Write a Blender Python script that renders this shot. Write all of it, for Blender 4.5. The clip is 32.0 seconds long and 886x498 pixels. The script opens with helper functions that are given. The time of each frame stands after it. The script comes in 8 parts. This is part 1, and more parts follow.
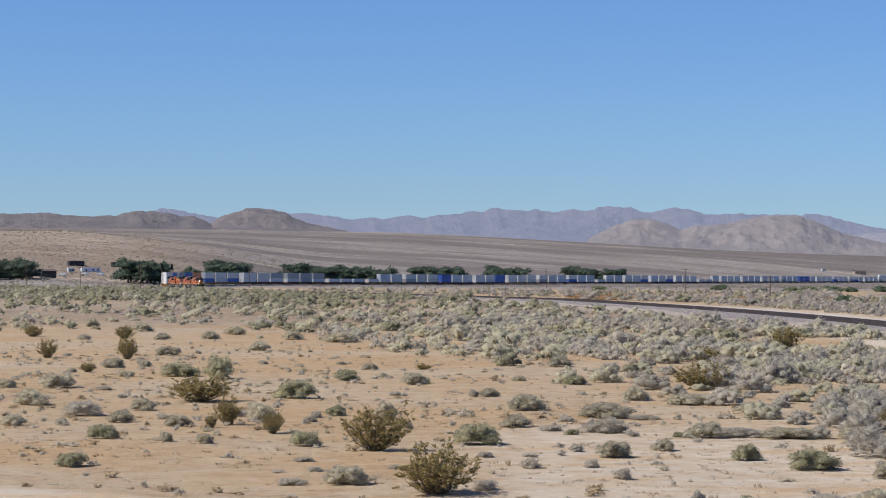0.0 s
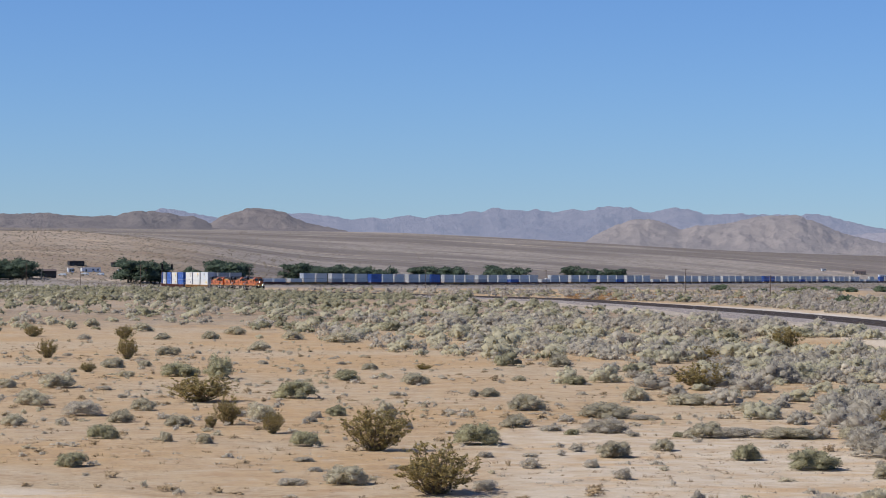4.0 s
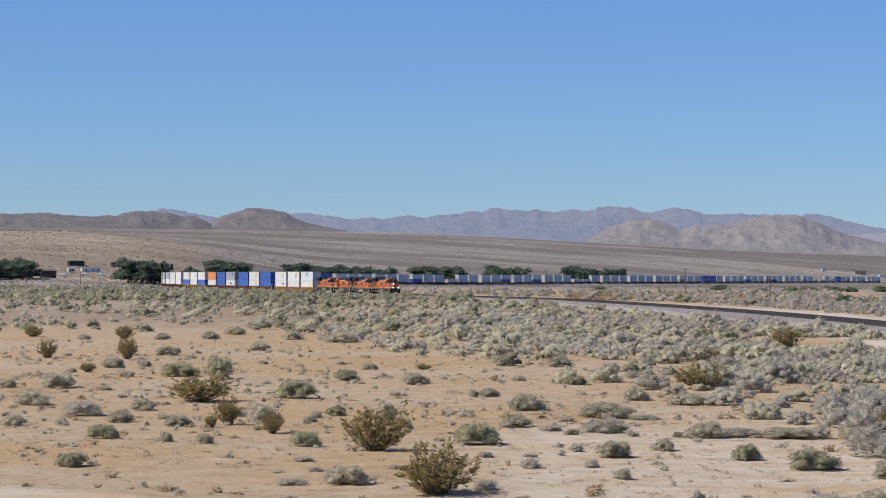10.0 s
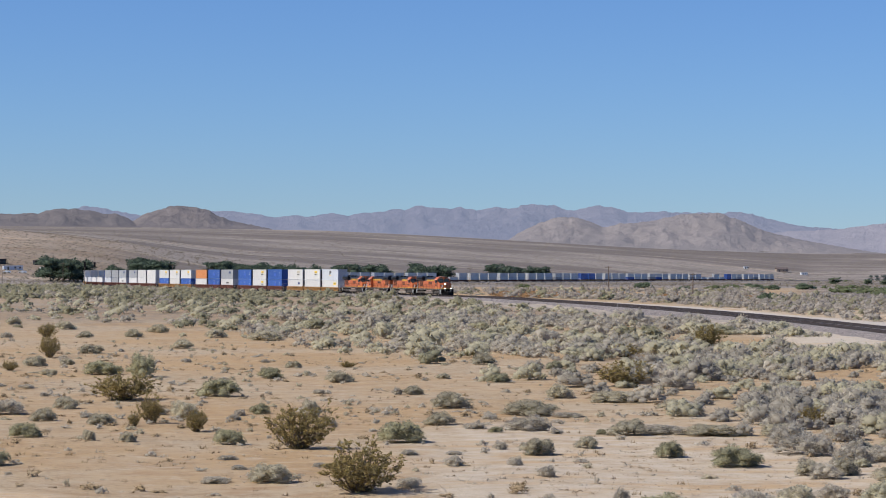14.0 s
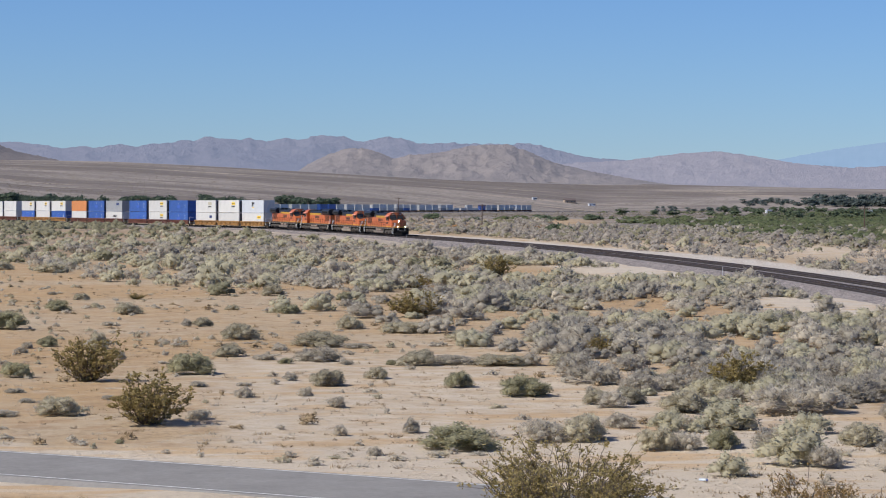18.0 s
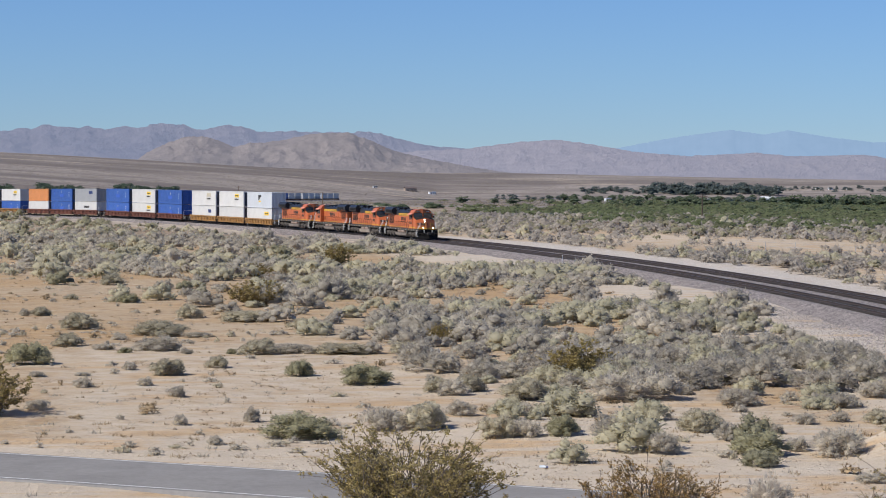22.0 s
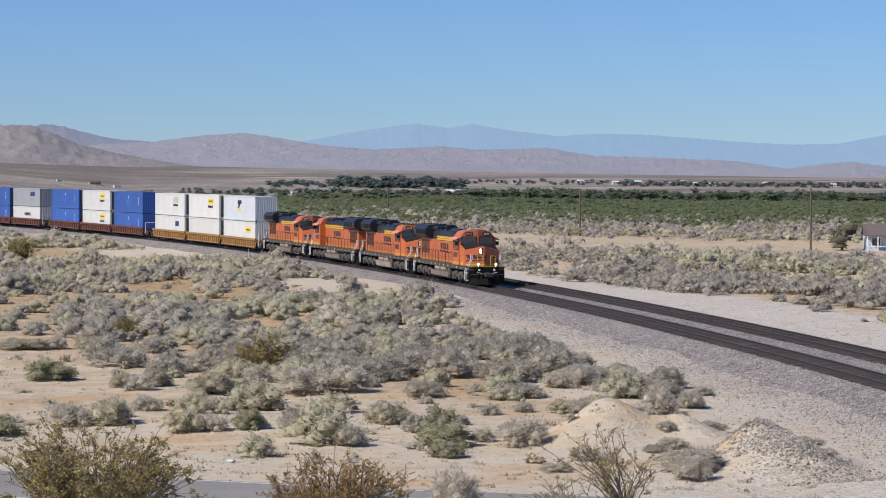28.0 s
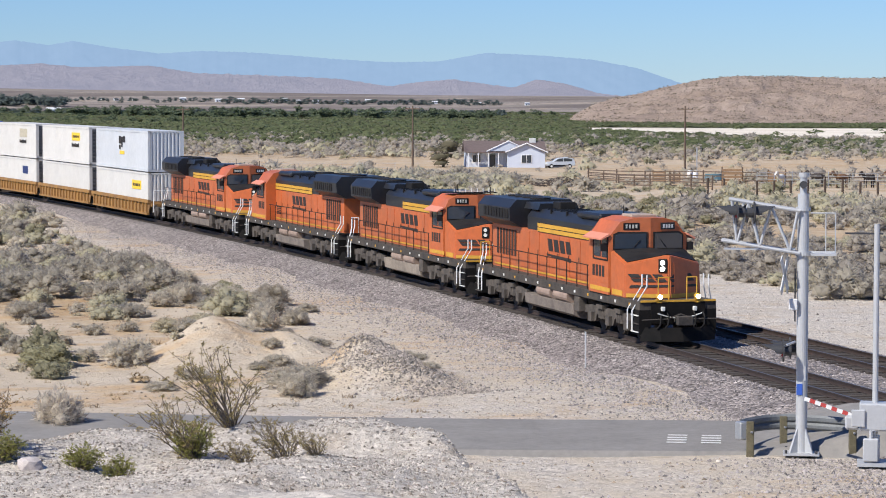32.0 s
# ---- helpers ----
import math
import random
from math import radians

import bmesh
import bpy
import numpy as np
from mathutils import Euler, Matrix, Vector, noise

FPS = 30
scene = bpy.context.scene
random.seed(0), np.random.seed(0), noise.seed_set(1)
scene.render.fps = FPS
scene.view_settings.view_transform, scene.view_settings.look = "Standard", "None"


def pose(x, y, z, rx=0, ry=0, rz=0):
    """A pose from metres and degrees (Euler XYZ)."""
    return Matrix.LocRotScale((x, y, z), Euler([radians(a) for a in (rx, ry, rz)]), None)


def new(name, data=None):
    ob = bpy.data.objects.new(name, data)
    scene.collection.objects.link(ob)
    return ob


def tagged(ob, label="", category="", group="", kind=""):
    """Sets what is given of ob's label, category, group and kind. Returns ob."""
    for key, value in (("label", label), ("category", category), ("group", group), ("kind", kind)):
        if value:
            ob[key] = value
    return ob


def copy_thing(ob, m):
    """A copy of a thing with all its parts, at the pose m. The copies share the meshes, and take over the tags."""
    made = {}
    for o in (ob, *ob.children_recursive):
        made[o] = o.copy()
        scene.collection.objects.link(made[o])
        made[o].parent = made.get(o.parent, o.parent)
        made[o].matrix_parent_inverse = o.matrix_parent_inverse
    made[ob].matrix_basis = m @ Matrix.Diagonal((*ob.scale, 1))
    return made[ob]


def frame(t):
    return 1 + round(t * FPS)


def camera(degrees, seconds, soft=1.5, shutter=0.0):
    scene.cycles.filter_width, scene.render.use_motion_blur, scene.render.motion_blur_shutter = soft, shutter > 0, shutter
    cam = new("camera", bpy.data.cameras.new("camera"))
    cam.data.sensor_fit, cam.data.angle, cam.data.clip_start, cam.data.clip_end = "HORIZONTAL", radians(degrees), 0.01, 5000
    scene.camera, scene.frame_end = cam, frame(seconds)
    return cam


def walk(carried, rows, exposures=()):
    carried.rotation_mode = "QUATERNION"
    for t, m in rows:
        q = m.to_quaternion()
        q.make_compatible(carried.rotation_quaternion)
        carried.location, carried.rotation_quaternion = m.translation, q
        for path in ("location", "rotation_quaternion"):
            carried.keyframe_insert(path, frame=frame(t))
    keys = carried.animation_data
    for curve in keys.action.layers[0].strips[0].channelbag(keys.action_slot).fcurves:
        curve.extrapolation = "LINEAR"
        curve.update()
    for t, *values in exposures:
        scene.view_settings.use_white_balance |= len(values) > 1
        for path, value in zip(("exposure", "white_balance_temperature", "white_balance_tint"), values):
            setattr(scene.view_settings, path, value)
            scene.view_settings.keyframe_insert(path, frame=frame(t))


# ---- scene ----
cam = camera(19.97, 32.0, soft=1.0)
EYE = (0.0, 0.0, 8.88)
# seconds, turn to the right, tilt up, lean (degrees)
PATH = [
    (0, -0.000, 0.441, 0.260),
    (11.5, -0.000, 0.441, 0.260),
    (12, 0.006, 0.427, 0.260),
    (12.5, 0.214, 0.422, 0.258),
    (13, 0.494, 0.425, 0.255),
    (13.5, 0.860, 0.427, 0.251),
    (14, 1.734, 0.399, 0.243),
    (14.5, 2.770, 0.214, 0.233),
    (15, 3.366, -0.170, 0.228),
    (15.5, 3.864, -0.616, 0.223),
    (17.5, 6.063, -1.085, 0.203),
    (18, 6.523, -1.150, 0.199),
    (18.5, 7.029, -1.218, 0.195),
    (19, 7.496, -1.267, 0.191),
    (19.5, 7.767, -1.298, 0.188),
    (20, 8.004, -1.350, 0.186),
    (20.5, 8.207, -1.386, 0.185),
    (21, 8.771, -1.406, 0.180),
    (21.5, 9.398, -1.405, 0.174),
    (22, 10.152, -1.404, 0.168),
    (22.5, 10.598, -1.403, 0.165),
    (23, 11.011, -1.412, 0.161),
    (23.5, 11.512, -1.412, 0.157),
    (24, 11.878, -1.417, 0.154),
    (24.5, 12.531, -1.418, 0.149),
    (26.5, 14.687, -1.399, 0.132),
    (27, 15.449, -1.402, 0.126),
    (27.5, 16.309, -1.417, 0.120),
    (28, 17.285, -1.539, 0.113),
    (28.5, 18.095, -1.700, 0.107),
    (29, 18.899, -1.885, 0.101),
    (29.5, 19.745, -2.068, 0.096),
    (30, 20.803, -2.299, 0.088),
    (30.5, 21.956, -2.547, 0.081),
    (31, 23.467, -2.776, 0.071),
    (31.5, 24.913, -3.043, 0.062),
    (32, 26.293, -3.398, 0.054),
]
walk(cam, [(t, pose(*EYE, 90 + tilt, 0, -turn) @ pose(0, 0, 0, 0, 0, lean)) for t, turn, tilt, lean in PATH],
     [(0, 0.155), (27, 0.055), (30, 0.15), (31, 0.135), (32, 0.24)])

# ---- world and sun ----
SUN_ELEV, SUN_ROT = 44.0, 257.0
world = bpy.data.worlds.new("sky")
scene.world = world
world.use_nodes = True
wn = world.node_tree
sky = wn.nodes.new("ShaderNodeTexSky")
sky.sky_type = "NISHITA"
sky.sun_disc = False
sky.sun_elevation, sky.sun_rotation = radians(SUN_ELEV), radians(SUN_ROT)
sky.altitude, sky.air_density, sky.dust_density, sky.ozone_density = 1500, 1.12, 0.0, 4.0
wn.nodes["Background"].inputs["Strength"].default_value = 0.078
clear = wn.nodes.new("ShaderNodeMix")  # the dry air's deep blue
clear.data_type, clear.blend_type = "RGBA", "MULTIPLY"
clear.inputs[0].default_value, clear.inputs[7].default_value = 1.0, (0.615, 0.84, 1.27, 1)
wn.links.new(sky.outputs[0], clear.inputs[6])
wn.links.new(clear.outputs[2], wn.nodes["Background"].inputs["Color"])
sun = new("sun", bpy.data.lights.new("sun", "SUN"))
sun.data.energy, sun.data.angle, sun.data.color = 4.75, radians(0.53), (1.0, 0.955, 0.88)
sun_way = Vector((math.sin(radians(SUN_ROT)) * math.cos(radians(SUN_ELEV)), math.cos(radians(SUN_ROT)) * math.cos(radians(SUN_ELEV)), math.sin(radians(SUN_ELEV))))
sun.rotation_euler = sun_way.to_track_quat("Z", "Y").to_euler()


# ---- materials ----
def material(name, color, rough=0.8, metal=0.0, spread=0.25, scale=4.0, bump=0.0, bump_scale=30.0, second=None, per_object=0.0, per_island=0.0, spec=0.4, coarse=None):
    """A surface with two scales of colour variation, fine relief and optional variation per object or per loose piece."""
    m = bpy.data.materials.new(name)
    m.use_nodes = True
    nt = m.node_tree
    bsdf = nt.nodes["Principled BSDF"]
    bsdf.inputs["Roughness"].default_value, bsdf.inputs["Metallic"].default_value = rough, metal
    bsdf.inputs["Specular IOR Level"].default_value = spec
    coord = nt.nodes.new("ShaderNodeTexCoord")
    src = coord.outputs["Object"]
    second = second or tuple(c * (1 - spread) for c in color)
    def ramp(sc, detail, a, b):
        n = nt.nodes.new("ShaderNodeTexNoise")
        n.inputs["Scale"].default_value, n.inputs["Detail"].default_value, n.inputs["Roughness"].default_value = sc, detail, 0.62
        nt.links.new(src, n.inputs["Vector"])
        r = nt.nodes.new("ShaderNodeMapRange")
        r.inputs["From Min"].default_value, r.inputs["From Max"].default_value = a, b
        nt.links.new(n.outputs["Fac"], r.inputs["Value"])
        return r.outputs[0]
    def mix(fac, a, b, kind="MIX"):
        n = nt.nodes.new("ShaderNodeMix")
        n.data_type, n.blend_type = "RGBA", kind
        for k, v in ((0, fac), (6, a), (7, b)):
            if isinstance(v, (int, float)):
                n.inputs[k].default_value = v
            elif isinstance(v, tuple):
                n.inputs[k].default_value = (*v, 1)
            else:
                nt.links.new(v, n.inputs[k])
        return n.outputs[2]
    col = mix(ramp(scale, 6, 0.35, 0.68), tuple(color), tuple(second))
    fine = ramp(scale * 9, 4, 0.3, 0.7)
    dark = nt.nodes.new("ShaderNodeMapRange")
    dark.inputs["To Min"].default_value, dark.inputs["To Max"].default_value = 1 - spread * 0.6, 1 + spread * 0.35
    nt.links.new(fine, dark.inputs["Value"])
    if coarse:
        col = mix(ramp(coarse[0], 5, coarse[2], coarse[3]), col, tuple(coarse[1]))
    col = mix(1.0, col, dark.outputs[0], "MULTIPLY")
    for amount, kind in ((per_object, "object"), (per_island, "island")):
        if amount:
            n = nt.nodes.new("ShaderNodeObjectInfo" if kind == "object" else "ShaderNodeNewGeometry")
            r = nt.nodes.new("ShaderNodeMapRange")
            r.inputs["To Min"].default_value, r.inputs["To Max"].default_value = 1 - amount, 1 + amount
            nt.links.new(n.outputs["Random" if kind == "object" else "Random Per Island"], r.inputs["Value"])
            col = mix(1.0, col, r.outputs[0], "MULTIPLY")
    nt.links.new(col, bsdf.inputs["Base Color"])
    if bump:
        n = nt.nodes.new("ShaderNodeTexNoise")
        n.inputs["Scale"].default_value, n.inputs["Detail"].default_value = bump_scale, 5
        nt.links.new(src, n.inputs["Vector"])
        b = nt.nodes.new("ShaderNodeBump")
        b.inputs["Strength"].default_value, b.inputs["Distance"].default_value = 1.0, bump
        nt.links.new(n.outputs["Fac"], b.inputs["Height"])
        nt.links.new(b.outputs[0], bsdf.inputs["Normal"])
    return m


def leafy(m, share=0.5):
    """Lets thin leaves pass on part of the light that falls on them."""
    nt = m.node_tree
    bsdf, out = nt.nodes["Principled BSDF"], nt.nodes["Material Output"]
    thin = nt.nodes.new("ShaderNodeBsdfTranslucent")
    nt.links.new(bsdf.inputs["Base Color"].links[0].from_socket, thin.inputs["Color"])
    both = nt.nodes.new("ShaderNodeMixShader")
    both.inputs[0].default_value = share
    nt.links.new(bsdf.outputs[0], both.inputs[1])
    nt.links.new(thin.outputs[0], both.inputs[2])
    nt.links.new(both.outputs[0], out.inputs["Surface"])
    return m


def glow(name, color, strength):
    m = bpy.data.materials.new(name)
    m.use_nodes = True
    b = m.node_tree.nodes["Principled BSDF"]
    b.inputs["Emission Color"].default_value, b.inputs["Emission Strength"].default_value = (*color, 1), strength
    b.inputs["Base Color"].default_value = (*color, 1)
    return m


ORANGE = material("orange_paint", (0.57, 0.14, 0.042), 0.42, spread=0.2, scale=0.5, coarse=(0.6, (0.40, 0.13, 0.06), 0.48, 0.75), per_object=0.04)
BLACK = material("black_paint", (0.013, 0.012, 0.012), 0.6, spread=0.3, scale=0.8, second=(0.028, 0.026, 0.024), spec=0.2)
YELLOW = material("yellow_stripe", (0.66, 0.36, 0.045), 0.55, spread=0.2, scale=1.0)
UNDER = material("dusty_underframe", (0.04, 0.036, 0.033), 0.85, spread=0.4, scale=2.0, second=(0.09, 0.075, 0.06), bump=0.01)
TANK = material("dusty_grey_tank", (0.25, 0.21, 0.175), 0.8, spread=0.35, scale=1.5, second=(0.13, 0.11, 0.095))
RESERVOIR = material("brown_air_reservoir", (0.36, 0.265, 0.21), 0.75, spread=0.3, scale=1.5)
# bluish base carries part of the reflected sky, painted into the glass
GLASS = material("dark_cab_glass", (0.03, 0.042, 0.06), 0.06, spread=0.1, spec=0.9)
WHITE_STEEL = material("white_handrail", (0.8, 0.8, 0.78), 0.5, spread=0.08)
WELL = material("ochre_well_car", (0.38, 0.20, 0.055), 0.75, spread=0.35, scale=1.2, second=(0.22, 0.12, 0.05))
WELL_RED = material("oxide_well_car", (0.16, 0.06, 0.04), 0.8, spread=0.35, scale=1.2)
LAMP = glow("lamp_glow", (1.0, 0.97, 0.88), 9.0)
CONT = {
    "white": material("white_container", (0.63, 0.62, 0.59), 0.55, spread=0.1, scale=0.4, per_object=0.06),
    "pale": material("pale_blue_container", (0.56, 0.585, 0.61), 0.5, spread=0.1, scale=0.4, per_object=0.05),
    "blue": material("blue_container", (0.05, 0.13, 0.42), 0.5, spread=0.2, scale=0.4, per_object=0.15),
    "orange": material("orange_container", (0.62, 0.25, 0.09), 0.55, spread=0.15, scale=0.4),
    "grey": material("grey_container", (0.34, 0.35, 0.36), 0.55, spread=0.12, scale=0.4, per_object=0.08),
}
RAIL = material("rusty_rail", (0.085, 0.062, 0.053), 0.6, metal=0.4, spread=0.3, scale=3)
RAILTOP = material("polished_rail_head", (0.30, 0.28, 0.265), 0.5, metal=1.0, spread=0.1)
TIE = material("weathered_tie", (0.088, 0.074, 0.064), 0.9, spread=0.35, scale=3, per_object=0.2, per_island=0.25)
BALLAST = material("crushed_stone_ballast", (0.285, 0.248, 0.23), 0.95, spread=0.3, scale=0.8, second=(0.20, 0.172, 0.162), bump=0.0)


def add_cells(m, scale, amount, depth):
    """Breaks a surface into stones of one size, each with its own tone."""
    nt = m.node_tree
    bsdf = nt.nodes["Principled BSDF"]
    cell = nt.nodes.new("ShaderNodeTexVoronoi")
    cell.inputs["Scale"].default_value = scale
    coord = nt.nodes.new("ShaderNodeTexCoord")
    nt.links.new(coord.outputs["Object"], cell.inputs["Vector"])
    grey = nt.nodes.new("ShaderNodeRGBToBW")
    nt.links.new(cell.outputs["Color"], grey.inputs[0])
    r = nt.nodes.new("ShaderNodeMapRange")
    r.inputs["To Min"].default_value, r.inputs["To Max"].default_value = 1 - amount, 1 + amount
    nt.links.new(grey.outputs[0], r.inputs["Value"])
    mixer = nt.nodes.new("ShaderNodeMix")
    mixer.data_type, mixer.blend_type = "RGBA", "MULTIPLY"
    mixer.inputs[0].default_value = 1.0
    nt.links.new(bsdf.inputs["Base Color"].links[0].from_socket, mixer.inputs[6])
    nt.links.new(r.outputs[0], mixer.inputs[7])
    nt.links.new(mixer.outputs[2], bsdf.inputs["Base Color"])
    bump = nt.nodes.new("ShaderNodeBump")
    bump.inputs["Strength"].default_value, bump.inputs["Distance"].default_value = 1.0, depth
    bump.invert = True
    nt.links.new(cell.outputs["Distance"], bump.inputs["Height"])
    nt.links.new(bump.outputs[0], bsdf.inputs["Normal"])


add_cells(BALLAST, 9.0, 0.8, 0.1)
STONE = material("ballast_stone", (0.36, 0.32, 0.30), 0.9, spread=0.3, scale=6, per_island=0.6)
ROAD = material("worn_asphalt", (0.262, 0.245, 0.224), 0.9, spread=0.2, scale=0.5, second=(0.212, 0.198, 0.182), bump=0.01, bump_scale=40)
LINE = material("road_paint", (0.74, 0.73, 0.70), 0.8, spread=0.25, scale=3)
SAGE = material("saltbush_leaves", (0.59, 0.54, 0.385), 0.9, spread=0.2, scale=0.25, second=(0.50, 0.468, 0.345), per_island=0.1, spec=0.1)
SAGE_GREY = material("dry_brush_twigs", (0.525, 0.475, 0.39), 0.95, spread=0.25, scale=0.5, per_island=0.18, spec=0.1)
SAGE_MAUVE = material("mauve_dry_brush", (0.49, 0.44, 0.375), 0.95, spread=0.25, scale=0.5, per_island=0.2, spec=0.1)
SAGE_GREEN = material("green_brush_leaves", (0.40, 0.375, 0.25), 0.9, spread=0.25, scale=0.3, per_island=0.18, spec=0.1)
CREO = material("creosote_leaves", (0.41, 0.33, 0.14), 0.75, spread=0.3, scale=1.5, second=(0.33, 0.25, 0.10), per_island=0.3, spec=0.25)
TWIG = material("grey_brown_twigs", (0.17, 0.135, 0.105), 0.95, spread=0.3, scale=6)
# leaf colour lifted a little for the air haze before the groves
LEAF = material("cottonwood_leaves", (0.125, 0.165, 0.115), 0.85, spread=0.35, scale=0.3, per_island=0.35, spec=0.15)
GREENS = material("mesquite_leaves", (0.165, 0.20, 0.095), 0.85, spread=0.3, scale=0.03, second=(0.195, 0.21, 0.115), per_island=0.2, spec=0.15)
# paler valley and bluish far leaves: distance haze is put into both colours
LEAF_VALLEY = material("valley_tree_leaves", (0.17, 0.21, 0.13), 0.85, spread=0.35, scale=0.3, per_island=0.3, spec=0.15)
LEAF_FAR = material("hazed_far_leaves", (0.16, 0.195, 0.18), 0.85, spread=0.3, scale=0.3, per_island=0.2, spec=0.1)
LEAF_DRY = material("grey_olive_leaves", (0.24, 0.22, 0.15), 0.9, spread=0.3, scale=0.5, per_island=0.3, spec=0.1)
LONE_SAGE = material("lone_saltbush_leaves", (0.55, 0.50, 0.37), 0.9, spread=0.2, scale=0.8, second=(0.475, 0.42, 0.305), per_object=0.18, per_island=0.18, spec=0.1)
LONE_GREY = material("lone_dry_twigs", (0.60, 0.54, 0.44), 0.95, spread=0.25, scale=0.8, per_object=0.15, per_island=0.2, spec=0.1)
LONE_GREEN = material("lone_olive_leaves", (0.465, 0.435, 0.28), 0.9, spread=0.25, scale=0.8, per_object=0.15, per_island=0.2, spec=0.1)
GREENS_DULL = material("dull_mesquite_leaves", (0.20, 0.205, 0.12), 0.85, spread=0.3, scale=0.03, per_island=0.2, spec=0.15)
for foliage in (LONE_SAGE, LONE_GREY, LONE_GREEN, SAGE, SAGE_GREY, SAGE_GREEN, SAGE_MAUVE, LEAF, LEAF_VALLEY, LEAF_FAR, LEAF_DRY, GREENS, GREENS_DULL):
    leafy(foliage, 0.5)
leafy(CREO, 0.45)
WOOD = material("weathered_post_wood", (0.16, 0.115, 0.085), 0.9, spread=0.3, scale=4)
STEEL = material("galvanized_steel", (0.55, 0.56, 0.57), 0.45, metal=0.7, spread=0.15, scale=2)


# ---- helpers for things ----
def part(name, bm, mat, parent=None, label="", smooth_faces=False):
    me = bpy.data.meshes.new(name)
    bm.to_mesh(me)
    bm.free()
    me.materials.append(mat)
    if smooth_faces:
        me.polygons.foreach_set("use_smooth", np.full(len(me.polygons), True))
    ob = new(name, me)
    ob.parent = parent
    if label:
        ob["label"] = label
    return ob


def box(bm, x0, x1, y0, y1, z0, z1, bevel=0.0):
    geo = bmesh.ops.create_cube(bm, size=1.0, matrix=Matrix.Translation(((x0 + x1) / 2, (y0 + y1) / 2, (z0 + z1) / 2)) @ Matrix.Diagonal((x1 - x0, y1 - y0, z1 - z0, 1)))
    if bevel:
        es = list({e for v in geo["verts"] for e in v.link_edges})
        bmesh.ops.bevel(bm, geom=es, offset=bevel, segments=1, affect="EDGES", profile=0.7)
    return bm


def fresh(*boxes, bevel=0.0):
    bm = bmesh.new()
    for b in boxes:
        box(bm, *b, bevel=bevel)
    return bm


def thing(name, label, category, group="", at=None):
    ob = new(name)
    ob.empty_display_size = 0.3
    if at is not None:
        ob.matrix_basis = at
    return tagged(ob, label, category, group)


# ---- the plan: rails, land heights, road ----
RAIL_HEADING = [(-80, 15.3), (-40, 13.15), (0, 11.02), (60, 7.76), (120, 4.46), (200, 0.24), (300, -5.27), (400, -10.94), (500, -15.5), (600, -16.44), (700, -16.78),
                (800, -16.57), (900, -15.56), (1000, -13.5), (1060, -8), (1270, 18.5), (1500, 21), (1900, 24), (5000, 24)]
S0, DS = -80.0, 2.0
_s = np.arange(S0, 3600, DS)
_th = np.radians(np.interp(_s, [a for a, _ in RAIL_HEADING], [b for _, b in RAIL_HEADING]))
_px, _py = np.cumsum(np.sin(_th)) * DS, np.cumsum(np.cos(_th)) * DS
_k = int(-S0 / DS)
_px, _py = _px - _px[_k] + 48.03, _py - _py[_k] + 77.41
RAIL_RISE = ([-80, 0, 250, 500, 750, 1000, 1300, 1600, 2000, 2700, 3600], [0.0, 0.0, 0.93, 2.1, 1.3, 0.44, -0.2, -1.5, -2.3, -4.0, -5.0])


def rail_at(s, off=0.0):
    """The place on the near track s metres behind the crossing end, off metres to the far side, and the heading of the line (away from the eye)."""
    th = np.interp(s, _s, _th)
    return np.interp(s, _s, _px) + off * np.cos(th), np.interp(s, _s, _py) - off * np.sin(th), np.interp(s, *RAIL_RISE), th


def smooth(a, b, x):
    t = np.clip((np.asarray(x, float) - a) / (b - a), 0, 1)
    return t * t * (3 - 2 * t)


def wavy(x, y, seed=0.0):
    """Cheap smooth unevenness between -1 and 1."""
    return (np.sin(x * 1.0 + 1.3 * np.sin(y * 0.7 + seed)) + np.sin(y * 1.13 + 1.7 * np.sin(x * 0.61 + 2 * seed)) + np.sin((x + y) * 0.57 + seed * 3)) / 3




def rail_distance(x, y):
    """Metres from the line of the near track, and how far along it."""
    shape = np.shape(x)
    fx, fy = np.ravel(x), np.ravel(y)
    best, at = np.full(fx.shape, 1e9), np.zeros(fx.shape)
    for i in range(0, len(_s), 4):
        d = (fx - _px[i]) ** 2 + (fy - _py[i]) ** 2
        m = d < best
        best[m], at[m] = d[m], _s[i]
    side = (fx - np.interp(at, _s, _px)) * np.cos(np.interp(at, _s, _th)) - (fy - np.interp(at, _s, _py)) * np.sin(np.interp(at, _s, _th))
    near = np.sqrt(best) < 60
    d = np.where(near, np.abs(side), np.sqrt(best))
    return (d * np.where(side < 0, -1, 1)).reshape(shape), at.reshape(shape)


ROAD_LINE = [(-80, 143.5), (-40, 115.5), (-20.2, 101.6), (-5.9, 91.4), (7, 81.8), (19.8, 71.8), (31.8, 63.9), (37.5, 60.7), (44, 56.9), (51, 52.6), (60, 47), (74, 38)]
HILL_R, HILL_Z = [0, 5, 15, 25, 34, 42, 47, 56], [7.98, 7.98, 6.4, 5.0, 4.4, 4.25, 2.4, 0.0]
MOUNDS = [(36.6, 80.4, 1.5, 1.3, 0.95), (36.4, 78.6, 1.7, 1.4, 0.75), (36.3, 76.9, 1.6, 1.3, 0.6), (36.4, 75.4, 1.3, 1.1, 0.32), (35.2, 76.4, 1.3, 1.6, 0.3), (34.1, 88.2, 1.7, 2.0, 1.2), (32.4, 87.2, 1.4, 1.8, 0.5), (36.7, 87.4, 1.2, 1.6, 0.75)]  # x, y, radii, height


